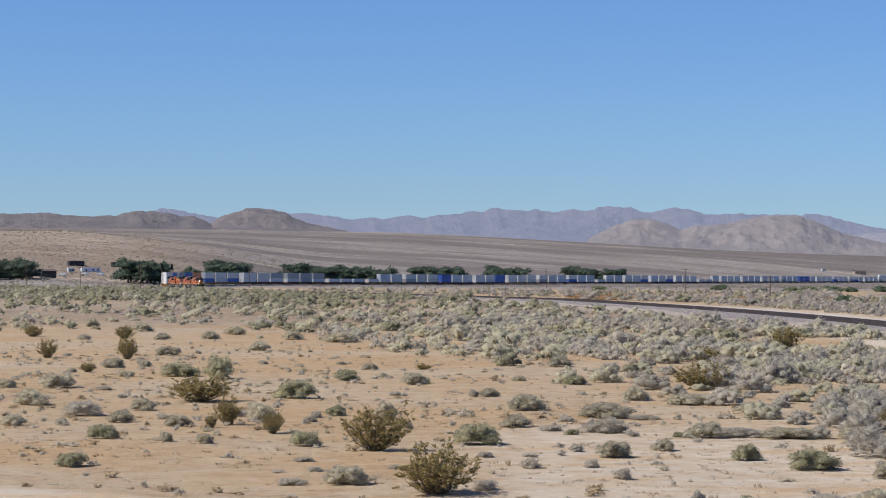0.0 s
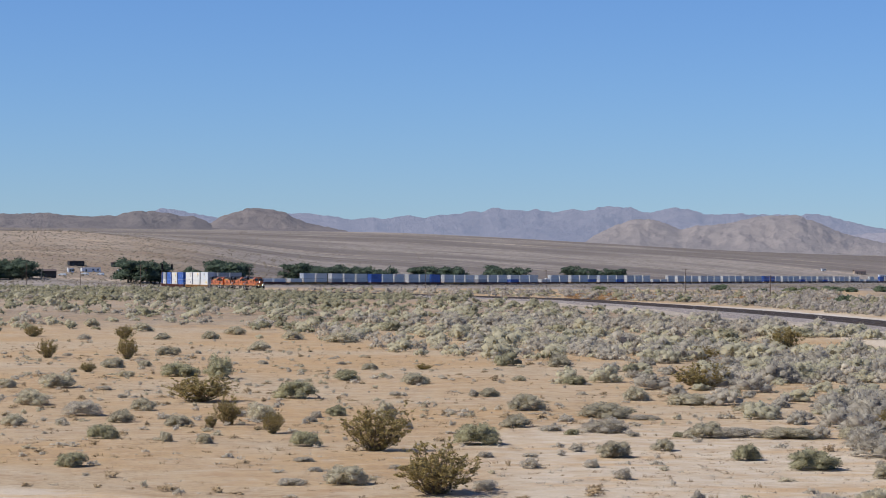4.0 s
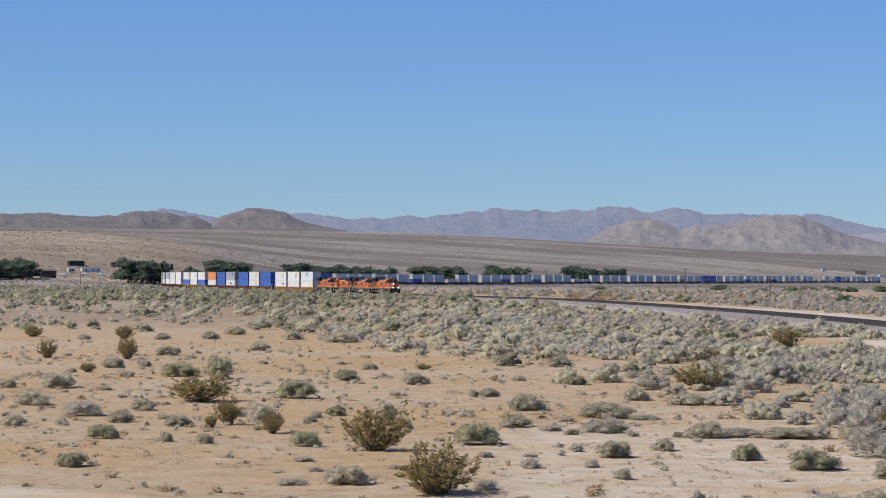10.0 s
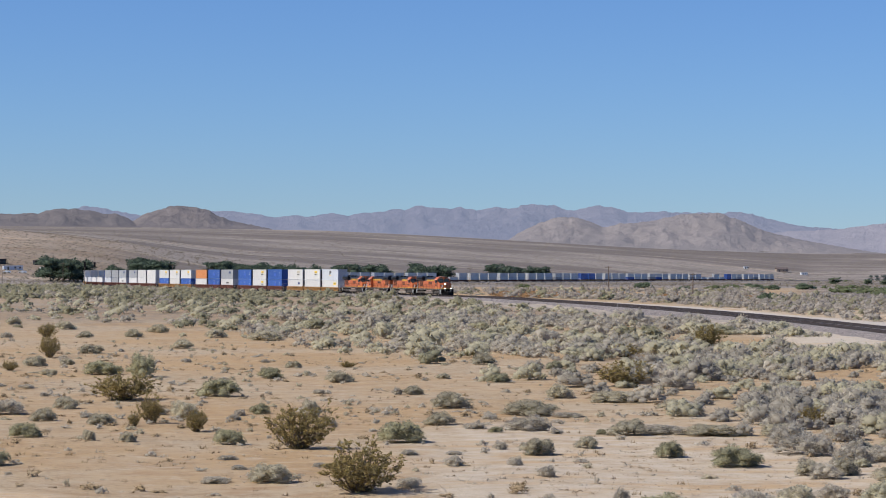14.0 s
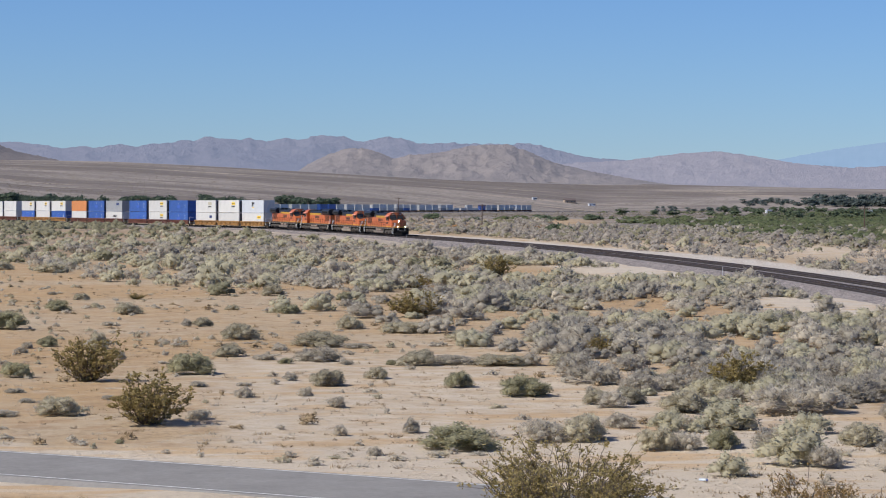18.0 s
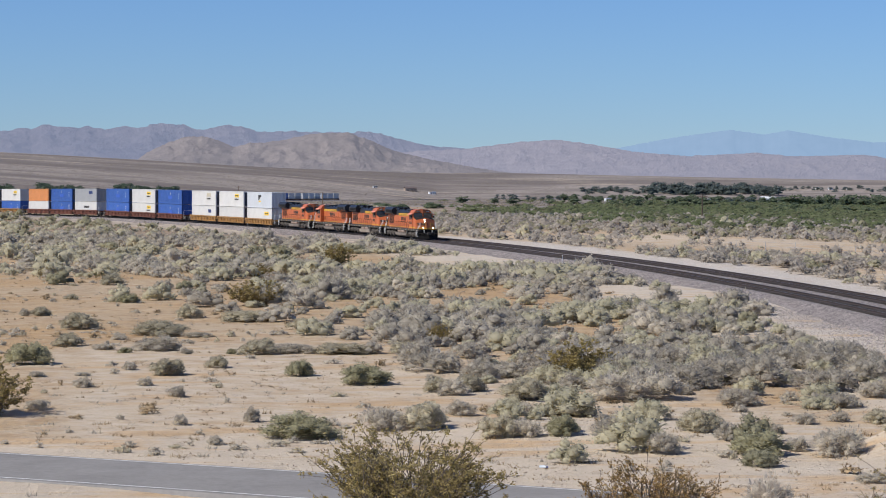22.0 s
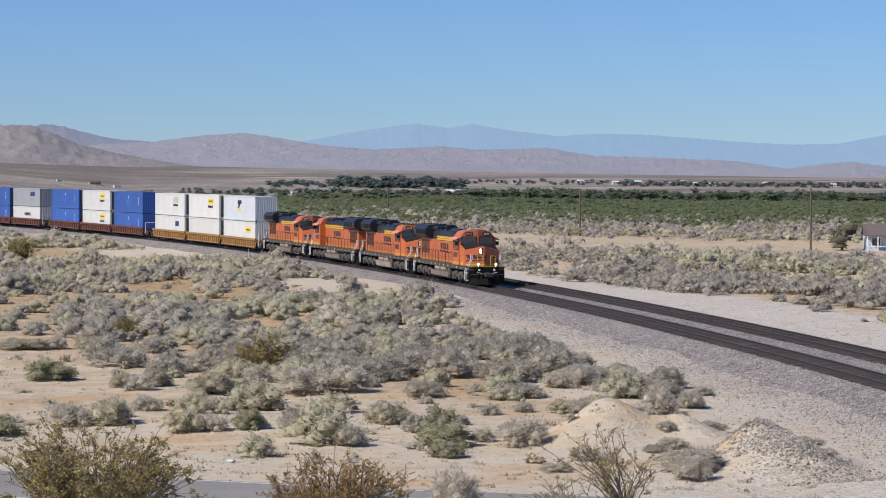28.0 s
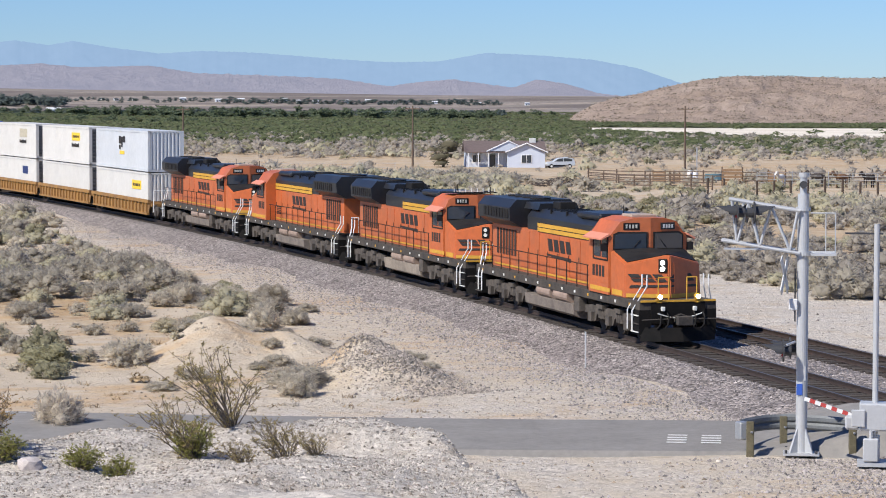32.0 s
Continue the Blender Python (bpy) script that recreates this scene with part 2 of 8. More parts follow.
def land(x, y):
    """Height of the natural ground."""
    x, y = np.asarray(x, float), np.asarray(y, float)
    r, b = np.hypot(x, y), np.degrees(np.arctan2(x, y))
    z = np.interp(r, [0, 90, 330, 575, 815, 1060, 1350, 1650, 2000, 2700, 3600, 4900], [-0.75, -0.75, 0.1, 1.3, 0.5, -0.4, -1.0, -2.3, -3.1, -4.8, -5, -5])
    z = z + 0.10 * wavy(x * 0.35, y * 0.35, 1) * smooth(20, 60, r) + 0.25 * wavy(x * 0.06, y * 0.06, 2) * smooth(60, 200, r)
    # the plain rises towards the hills
    start = np.interp(b, [-30, -9, -5, 0, 5, 10, 18, 40], [1230, 1260, 1480, 1800, 2250, 2900, 2900, 2900])
    target = np.interp(b, [-40, -10, -5, -1, 2.8, 6.4, 10, 16, 26, 40], [63, 63, 62, 58, 47, 38, 31, 24, 15, 10])
    ramp = np.clip((r - start) / (3500 - start), 0, 1)
    z = z + (target - z) * (0.5 * ramp + 0.5 * smooth(0, 1, ramp)) * (r > start)
    # a pale dissected bluff
    z = z + smooth(-2.0, -7.5, b) * smooth(1330, 2050, r) * smooth(2900, 2150, r) * (17 + 3.5 * wavy(x * 0.012, y * 0.012, 3) + 1.6 * wavy(x * 0.055, y * 0.02, 8))
    z = z + smooth(1400, 2200, r) * smooth(11, 4, b) * 1.6 * wavy(x * 0.011, y * 0.006, 5)
    z = z - smooth(14, 24, b) * smooth(160, 420, r) * smooth(3000, 2000, r) * 2.2
    # the knoll under the eye
    edge = np.interp(b, [-180, -60, 0, 18, 24, 26, 27.5, 29, 33, 60, 180], [1.2, 1.0, 0.9, 0.96, 1.0, 0.95, 0.87, 0.76, 0.6, 0.6, 1.2])
    h = np.interp(r / edge, HILL_R, HILL_Z)
    z = z + h + smooth(0.2, 2.5, h) * (0.18 * wavy(x * 1.1, y * 1.1, 4) + 0.10 * wavy(x * 3.1, y * 3.3, 6)) * smooth(10, 25, r)
    for mx, my, rx, ry, mh in MOUNDS:
        d = ((x - mx) / rx) ** 2 + ((y - my) / ry) ** 2
        z = z + mh * np.exp(-d) * (1 + 0.25 * wavy(x * 2.1, y * 2.3, mx))
    return z


def from_arrays(name, verts, faces, mats, smooth_faces=False, index=None, normals=None):
    """A mesh object from vertex and face arrays (all faces of one size)."""
    me = bpy.data.meshes.new(name)
    verts, faces = np.asarray(verts, np.float32), np.asarray(faces, np.int32)
    n, k = faces.shape
    me.vertices.add(len(verts))
    me.vertices.foreach_set("co", verts.ravel())
    me.loops.add(n * k)
    me.loops.foreach_set("vertex_index", faces.ravel())
    me.polygons.add(n)
    me.polygons.foreach_set("loop_start", np.arange(0, n * k, k, dtype=np.int32))
    me.polygons.foreach_set("loop_total", np.full(n, k, np.int32))
    if index is not None:
        me.polygons.foreach_set("material_index", np.asarray(index, np.int32))
    me.polygons.foreach_set("use_smooth", np.full(n, smooth_faces or normals is not None))
    for m in mats if isinstance(mats, (list, tuple)) else [mats]:
        me.materials.append(m)
    me.update(calc_edges=True)
    if normals is not None:
        soft = me.attributes.new("custom_normal", "FLOAT_VECTOR", "POINT")
        soft.data.foreach_set("vector", np.asarray(normals, np.float32).ravel())
    return me


def grid_faces(rows, cols, wrap=False):
    i = np.arange(rows - 1)[:, None]
    j = np.arange(cols if wrap else cols - 1)[None]
    a, b2 = i * cols + j, i * cols + (j + 1) % cols
    return np.stack([a, b2, b2 + cols, a + cols], -1).reshape(-1, 4)


def ground_material():
    """Orange sand, pale hardpan, gravel and far scrubland, laid out by the soil attribute of the sheet."""
    m = bpy.data.materials.new("desert_ground")
    m.use_nodes = True
    nt = m.node_tree
    bsdf = nt.nodes["Principled BSDF"]
    bsdf.inputs["Roughness"].default_value, bsdf.inputs["Specular IOR Level"].default_value = 0.95, 0.15
    coord = nt.nodes.new("ShaderNodeTexCoord").outputs["Object"]
    soil = nt.nodes.new("ShaderNodeAttribute")
    soil.attribute_name = "soil"
    split = nt.nodes.new("ShaderNodeSeparateColor")
    nt.links.new(soil.outputs["Color"], split.inputs[0])

    def speckle(scale, lo, hi, detail=5.0, rough=0.6, stretch=None):
        n = nt.nodes.new("ShaderNodeTexNoise")
        n.inputs["Scale"].default_value, n.inputs["Detail"].default_value, n.inputs["Roughness"].default_value = scale, detail, rough
        src = coord
        if stretch:
            mp = nt.nodes.new("ShaderNodeMapping")
            mp.inputs["Scale"].default_value = stretch
            nt.links.new(coord, mp.inputs["Vector"])
            src = mp.outputs[0]
        nt.links.new(src, n.inputs["Vector"])
        r = nt.nodes.new("ShaderNodeMapRange")
        r.inputs["From Min"].default_value, r.inputs["From Max"].default_value = lo, hi
        nt.links.new(n.outputs["Fac"], r.inputs["Value"])
        return r.outputs[0]

    def math_node(op, a, b):
        n = nt.nodes.new("ShaderNodeMath")
        n.operation, n.use_clamp = op, True
        for k, v in enumerate((a, b)):
            if isinstance(v, float):
                n.inputs[k].default_value = v
            else:
                nt.links.new(v, n.inputs[k])
        return n.outputs[0]

    def mix(fac, a, b, kind="MIX"):
        n = nt.nodes.new("ShaderNodeMix")
        n.data_type, n.blend_type = "RGBA", kind
        for k, v in ((0, fac), (6, a), (7, b)):
            if isinstance(v, float):
                n.inputs[k].default_value = v
            elif isinstance(v, tuple):
                n.inputs[k].default_value = (*v, 1)
            else:
                nt.links.new(v, n.inputs[k])
        return n.outputs[2]

    sand = mix(speckle(0.035, 0.42, 0.6), (0.45, 0.30, 0.155), (0.46, 0.355, 0.235))
    sand = mix(speckle(0.5, 0.5, 0.72), sand, (0.38, 0.245, 0.135))
    straw = math_node("MULTIPLY", speckle(3.2, 0.5, 0.66, 6.0, 0.7), speckle(0.09, 0.4, 0.6))
    sand = mix(math_node("MULTIPLY", straw, 0.9), sand, (0.25, 0.18, 0.105))
    sand = mix(math_node("MULTIPLY", speckle(0.85, 0.53, 0.64, 9.0, 0.78), 0.7), sand, (0.27, 0.175, 0.095))
    sand = mix(math_node("MULTIPLY", speckle(0.33, 0.55, 0.66, 9.0, 0.75, (1.0, 1.7, 1)), 0.7), sand, (0.53, 0.44, 0.33))
    sand = mix(math_node("MULTIPLY", speckle(1.6, 0.55, 0.7, stretch=(0.5, 1.6, 1)), 0.55), sand, (0.47, 0.39, 0.29))
    pale = mix(speckle(0.25, 0.35, 0.7), (0.585, 0.495, 0.38), (0.52, 0.43, 0.325))
    pale = mix(math_node("MULTIPLY", speckle(0.16, 0.52, 0.62, 7.0, 0.65, (0.6, 1.6, 1)), 0.85), pale, (0.53, 0.36, 0.20))
    pale = mix(math_node("MULTIPLY", speckle(1.1, 0.54, 0.66, 9.0, 0.78), 0.6), pale, (0.30, 0.235, 0.165))
    pale = mix(math_node("MULTIPLY", speckle(0.5, 0.56, 0.68, 8.0, 0.75), 0.6), pale, (0.53, 0.47, 0.385))
    gravel = mix(speckle(2.2, 0.35, 0.65), (0.67, 0.61, 0.54), (0.55, 0.495, 0.43))
    cell = nt.nodes.new("ShaderNodeTexVoronoi")
    cell.inputs["Scale"].default_value = 11.0
    nt.links.new(coord, cell.inputs["Vector"])
    tone = nt.nodes.new("ShaderNodeMapRange")
    tone.inputs["To Min"].default_value, tone.inputs["To Max"].default_value = 0.6, 1.15
    chip = nt.nodes.new("ShaderNodeRGBToBW")
    nt.links.new(cell.outputs["Color"], chip.inputs[0])
    nt.links.new(chip.outputs[0], tone.inputs["Value"])
    gravel = mix(1.0, gravel, tone.outputs[0], "MULTIPLY")
    scrub = mix(speckle(0.02, 0.4, 0.62), (0.312, 0.27, 0.237), (0.248, 0.217, 0.195))
    scrub = mix(speckle(0.0032, 0.47, 0.56, 7.0, 0.6, (0.4, 1.3, 1)), scrub, (0.15, 0.128, 0.12))
    scrub = mix(speckle(0.011, 0.58, 0.68, 5.0, 0.6, (0.3, 2.0, 1)), scrub, (0.43, 0.355, 0.28))
    scrub = mix(math_node("MULTIPLY", speckle(0.012, 0.52, 0.62, 6.0, 0.65, (0.3, 1.5, 1)), 0.95), scrub, (0.135, 0.113, 0.104))
    scrub = mix(speckle(0.14, 0.52, 0.62, 3.0), scrub, (0.19, 0.165, 0.13))
    rag = speckle(0.6, 0.3, 0.7)
    def edge(channel):
        n = nt.nodes.new("ShaderNodeMath")
        n.operation = "MULTIPLY_ADD"
        nt.links.new(split.outputs[channel], n.inputs[0])
        n.inputs[1].default_value = 2.0
        sub = math_node("MULTIPLY", rag, 0.9)
        neg = nt.nodes.new("ShaderNodeMath")
        neg.operation = "MULTIPLY"
        neg.inputs[1].default_value = -1.0
        nt.links.new(sub, neg.inputs[0])
        nt.links.new(neg.outputs[0], n.inputs[2])
        n.use_clamp = True
        return n.outputs[0]
    col = mix(edge(1), sand, pale)
    col = mix(edge(0), col, gravel)
    col = mix(edge(2), col, scrub)
    weeds = nt.nodes.new("ShaderNodeAttribute")
    weeds.attribute_name = "weeds"
    col = mix(math_node("MULTIPLY", weeds.outputs["Fac"], speckle(0.05, 0.25, 0.5, 6.0)), col, (0.115, 0.125, 0.06))
    col = mix(soil.outputs["Alpha"], col, mix(speckle(0.03, 0.4, 0.62), (0.80, 0.73, 0.62), (0.68, 0.60, 0.49)))
    col = mix(math_node("MULTIPLY", speckle(9.0, 0.45, 0.75, 4.0), 0.35), col, (0.30, 0.24, 0.18))
    nt.links.new(col, bsdf.inputs["Base Color"])
    n = nt.nodes.new("ShaderNodeTexNoise")
    n.inputs["Scale"].default_value, n.inputs["Detail"].default_value = 2.6, 8
    nt.links.new(coord, n.inputs["Vector"])
    b = nt.nodes.new("ShaderNodeBump")
    b.inputs["Strength"].default_value, b.inputs["Distance"].default_value = 0.9, 0.13
    fine = nt.nodes.new("ShaderNodeTexNoise")
    fine.inputs["Scale"].default_value, fine.inputs["Detail"].default_value, fine.inputs["Roughness"].default_value = 9.0, 6, 0.7
    nt.links.new(coord, fine.inputs["Vector"])
    both = nt.nodes.new("ShaderNodeMath")
    both.operation = "MULTIPLY_ADD"
    nt.links.new(fine.outputs["Fac"], both.inputs[0])
    both.inputs[1].default_value = 0.5
    nt.links.new(n.outputs["Fac"], both.inputs[2])
    nt.links.new(both.outputs[0], b.inputs["Height"])
    nt.links.new(b.outputs[0], bsdf.inputs["Normal"])
    return m


GROUND = ground_material()
angles = np.radians(np.concatenate([np.arange(-14, 42, 0.25), np.arange(42, 346, 4.0)]))
radii = np.concatenate([[0.0, 3, 6, 9, 12, 15, 18, 21, 24], np.geomspace(26, 120, 250), np.geomspace(121.5, 4900, 210)])
gr, ga = np.meshgrid(radii, angles, indexing="ij")
gx, gy = gr * np.sin(ga), gr * np.cos(ga)
ground = new("ground", from_arrays("ground", np.stack([gx, gy, land(gx, gy)], -1).reshape(-1, 3), grid_faces(len(radii), len(angles), True)[:, ::-1], GROUND, True))
tagged(ground, "orange and beige desert sand with gravel and scrub", "ground", kind="structure")




def road_distance(x, y):
    """Metres from the middle of the paved road."""
    best = np.full(np.shape(x), 1e9)
    for (x0, y0), (x1, y1) in zip(ROAD_LINE, ROAD_LINE[1:]):
        t = np.clip(((x - x0) * (x1 - x0) + (y - y0) * (y1 - y0)) / ((x1 - x0) ** 2 + (y1 - y0) ** 2), 0, 1)
        best = np.minimum(best, np.hypot(x - x0 - t * (x1 - x0), y - y0 - t * (y1 - y0)))
    return best


CLEARINGS = [(19.45, 1075, 0.34, 120), (20.25, 1130, 0.16, 100), (23.2, 1400, 0.28, 150), (25.2, 850, 0.07, 80), (26.6, 760, 0.1, 70), (28.4, 700, 0.12, 60)]  # bearing, distance, half widths


def cleared(r, b):
    """Bare sandy gaps in the thickets."""
    out = 0
    for b0, r0, wb, wr in CLEARINGS:
        out = np.maximum(out, smooth(1.3, 0.8, np.hypot((b - b0) / wb, (r - r0) / wr)))
    return out


WASH_B, WASH_R = [27.3, 28.8, 30.5, 34.6, 40], [1010, 920, 800, 600, 520]


def green_density(x, y, r, b):
    near = np.interp(b, [0, 5, 10, 13, 16.6, 20, 24, 26.4, 30, 40], [1500, 1100, 980, 500, 490, 520, 550, 540, 510, 450])
    wash = (r > np.interp(b, WASH_B, WASH_R)) & (r < 1020)
    lanes = smooth(-0.5, -0.05, wavy(x * 0.012, y * 0.009, 4) + 0.45 * smooth(900, 620, r) + 0.25 * smooth(6, 16, b))
    return (1 - cleared(r, b)) * np.where(wash & (b > 27.4), 0.004, smooth(near * 0.97, near * 1.06, r) * (0.03 + 0.97 * lanes) * np.interp(b, [6, 10, 12.5, 14.5], [0.0, 0.03, 0.22, 1.0]) * (1 - 0.65 * smooth(850, 1050, r) * smooth(18, 14, b)) * np.where(b < 11, 0.4 + 0.6 * lanes, 1))


rail_d, rail_s = rail_distance(gx, gy)
road_d = road_distance(gx, gy)
bear = np.degrees(np.arctan2(gx, gy))
knoll = smooth(0.1, 0.8, land(gx, gy) + 0.6) * (gr < 60)
heap = np.exp(-((gx - 36.9) / 1.3) ** 2 - ((gy - 78.6) / 3.2) ** 2)
strip = smooth(-20, -13, rail_d) * (rail_d < 0) * smooth(700, 420, rail_s)
gravel = np.maximum(np.where(np.abs(rail_d - 2) < 60, np.maximum(smooth(-17, -8.0, rail_d) * smooth(0, -3, rail_d) * 0.4, 0.7 * smooth(25, 18, rail_d) * (rail_d > 0)) * smooth(700, 420, rail_s), 0), np.maximum(0.75 * knoll, 0.55 * heap))
gravel = np.maximum(gravel, smooth(22, 8, road_d) * smooth(-30, -14, rail_d) * (rail_d < 0) * 0.5)
pale = np.maximum(smooth(0, 1, (np.interp(bear, [-2, 1, 7, 13], [9, 11, 26, 48]) - road_d) / np.interp(bear, [1, 7, 13], [5, 16, 34])), 0.6 * smooth(-2, 3, bear) * smooth(0.1, 0.5, wavy(gx * 0.045, gy * 0.03, 12)) * smooth(230, 120, gr))
pale = np.maximum(pale, np.where((rail_d > 10) & (gr < 520), 0.5 + 0.2 * wavy(gx * 0.06, gy * 0.06, 3), 0))
pale = np.maximum(pale, 0.9 * strip)
far = np.maximum(smooth(1080, 1300, gr) * smooth(14, 10, bear), smooth(480, 640, gr) * smooth(8, 12, bear))
far = np.maximum(far, np.where((gr > 280) & (rail_d < 0) & (gr < 1200), 0.45 * smooth(280, 420, gr), 0))
wash = smooth(-15, 15, gr - np.interp(bear, WASH_B, WASH_R)) * smooth(1030, 1005, gr) * smooth(27.2, 28.2, bear) * (bear < 60)
wash = np.maximum(wash, 0.8 * cleared(gr, bear) * (gr > 440))
bluff = smooth(-2.2, -6.5, bear) * smooth(1300, 1500, gr) * smooth(2350, 2100, gr)
far, pale = far * (1 - 0.45 * bluff), np.maximum(pale, 0.15 * bluff)
weeds = ground.data.attributes.new("weeds", "FLOAT", "POINT")
weeds.data.foreach_set("value", (green_density(gx, gy, gr, bear) * (gr > 440) * smooth(2700, 2200, gr)).astype(np.float32).ravel())
soil = ground.data.color_attributes.new("soil", "FLOAT_COLOR", "POINT")
soil.data.foreach_set("color", np.stack([gravel, pale, far, wash], -1).astype(np.float32).ravel())


def ribbon(name, line, profile, mat, close=False):
    """Sweeps a cross-section (offset to the far side, height) along a line of (x, y, z, heading)."""
    line = np.array(line)
    off, hz = np.array(profile, float).T
    x = line[:, 0:1] + off * np.cos(line[:, 3:4])
    y = line[:, 1:2] - off * np.sin(line[:, 3:4])
    z = line[:, 2:3] + hz
    return from_arrays(name, np.stack([x, y, z], -1).reshape(-1, 3), grid_faces(len(line), len(off), close)[:, ::-1], mat, False)


def rail_line(a, b, step, off=0.0):
    s = np.arange(a, b, step)
    return np.stack(rail_at(s, off), -1)


TRACK_GAP = 4.6
bed = new("ballast_bed", ribbon("ballast_bed", rail_line(-78, 3300, 1.0), [(-7.0, -1.6), (-3.4, -0.75), (-1.9, -0.24), (1.9, -0.24), (2.3, -0.30), (2.7, -0.24), (6.5, -0.24), (8.2, -0.75), (11.5, -1.6)], BALLAST))
edge_xy = np.empty(len(bed.data.vertices) * 3, np.float32)
bed.data.vertices.foreach_get("co", edge_xy)
edge_xy = edge_xy.reshape(-1, 9, 3)
for col, much in ((0, 0.3), (1, 0.12), (7, 0.12), (8, 0.3)):  # the stone slopes run out unevenly
    edge_xy[:, col, 2] += much * (wavy(edge_xy[:, col, 0] * 0.5, edge_xy[:, col, 1] * 0.5, col) + 0.7 * wavy(edge_xy[:, col, 0] * 1.9, edge_xy[:, col, 1] * 2.1, col + 3))
bed.data.vertices.foreach_set("co", edge_xy.ravel())
tagged(bed, "pinkish grey crushed stone ballast under two tracks", "ballast bed", kind="structure")


# ---- rails, sleepers, road ----
def one_track(off):
    for side in (-0.7525, 0.7525):
        r = new("rail", ribbon("rail", rail_line(-78, 1500, 4.0, off + side), [(-0.07, -0.17), (-0.065, -0.15), (-0.012, -0.13), (-0.012, -0.05), (-0.036, -0.04), (-0.036, 0.0), (0.036, 0.0), (0.036, -0.04), (0.012, -0.05), (0.012, -0.13), (0.065, -0.15), (0.07, -0.17)], [RAIL, RAILTOP]))
        n = len(r.data.polygons)
        idx = np.zeros(n, np.int32)
        idx[5::11] = 1
        r.data.polygons.foreach_set("material_index", idx)
        tagged(r, "rusty steel rail with a bright worn head", "rail", "rails", kind="structure")
    far_rail = new("rail_far", ribbon("rail_far", rail_line(1500, 3300, 12.0, off), [(-0.8, -0.17), (-0.75, 0.0), (-0.68, 0.0), (-0.6, -0.2), (0.6, -0.2), (0.68, 0.0), (0.75, 0.0), (0.8, -0.17)], RAIL))
    tagged(far_rail, "distant dark railway track", "rail", kind="structure")


one_track(0.0)
one_track(TRACK_GAP)
TIE_MESHES = []
for k in range(4):
    bm = fresh((-1.3 + 0.03 * k, 1.3 - 0.02 * k, -0.115, 0.115, -0.33, -0.165 - 0.006 * k), bevel=0.012)
    me = bpy.data.meshes.new("sleeper")
    bm.to_mesh(me)
    bm.free()
    me.materials.append(TIE)
    TIE_MESHES.append(me)
rng = random.Random(11)
tie_v, tie_f = [], []
cube = np.array([(x, y, z) for z in (-0.33, -0.17) for y in (-0.115, 0.115) for x in (-1.3, 1.3)])
quads = np.array([(0, 1, 3, 2)[::-1], (4, 5, 7, 6), (0, 1, 5, 4), (2, 3, 7, 6)[::-1], (0, 2, 6, 4)[::-1], (1, 3, 7, 5)])
for track in (0, 1):
    for i in range(2400):
        s = -76 + i * 0.55
        if s > 760:
            break
        x, y, z, th = rail_at(s, track * TRACK_GAP)
        turn = -th + rng.uniform(-0.02, 0.02)
        if -30 < s < 52:
            ob = new("sleeper", TIE_MESHES[rng.randrange(4)])
            ob.parent = bed
            ob.matrix_basis = Matrix.Translation((x, y, z + rng.uniform(-0.012, 0.012))) @ Matrix.Rotation(turn, 4, "Z")
        else:
            c, sn = math.cos(turn), math.sin(turn)
            v = cube @ np.array([[c, sn, 0], [-sn, c, 0], [0, 0, 1]]) + np.array([x, y, z + rng.uniform(-0.012, 0.01)])
            tie_f.append(quads + 8 * len(tie_v))
            tie_v.append(v)
ties = new("sleepers_beyond", from_arrays("sleepers_beyond", np.concatenate(tie_v), np.concatenate(tie_f), TIE))
ties.parent = bed
tagged(ties, kind="stuff")

# the paved road that comes to the crossing


def spline(points, n):
    """Points of a smooth curve through the given ones, with the heading there."""
    p = np.array(points, float)
    p = np.vstack([2 * p[0] - p[1], p, 2 * p[-1] - p[-2]])
    out = []
    for i in range(1, len(p) - 2):
        for t in np.linspace(0, 1, n, endpoint=False):
            out.append(0.5 * (2 * p[i] + (p[i + 1] - p[i - 1]) * t + (2 * p[i - 1] - 5 * p[i] + 4 * p[i + 1] - p[i + 2]) * t ** 2 + (3 * p[i] - p[i - 1] - 3 * p[i + 1] + p[i + 2]) * t ** 3))
    out = np.array(out)
    d = np.gradient(out, axis=0)
    return out[:, 0], out[:, 1], np.arctan2(d[:, 0], d[:, 1])


rx, ry, rh = spline(ROAD_LINE, 16)
dist_rail = rail_distance(rx, ry)[0]
rz = np.where((dist_rail > -3) & (dist_rail < TRACK_GAP + 3), -0.02, -0.66)
road_z = np.interp(dist_rail, [-5.2, -2.0, TRACK_GAP + 2.0, TRACK_GAP + 9], [-0.62, -0.03, -0.03, -0.62])
road_line = np.stack([rx, ry, road_z, rh], -1)
road = tagged(new("road", ribbon("road", road_line, [(-4.6, -1.0), (-3.35, -0.04), (-3.3, 0.0), (-1.6, 0.02), (0, 0.04), (1.6, 0.02), (3.3, 0.0), (3.35, -0.04), (4.6, -1.0)], ROAD)), "worn grey two-lane asphalt road", "road", kind="structure")
for name, a, b, sl in (("edge_line", 2.95, 3.07, slice(0, 82)), ("edge_line", -3.07, -2.95, slice(0, 82))):
    ln = new(name, ribbon(name, road_line[sl], [(a, 0.012), (b, 0.012)], LINE))
    tagged(ln, "worn white painted edge line", "road marking", kind="structure")
bm = bmesh.new()
for i, (u, v) in enumerate([(u, v) for u in (0, 0.95) for v in range(4)]):
    box(bm, u, u + 0.55, v * 0.5, v * 0.5 + 0.16, 0, 0.008)
mark = part("crossing_marking", bm, LINE)
mark.matrix_basis = pose(36.2, 59.3, -0.590, 0, 0, -33)
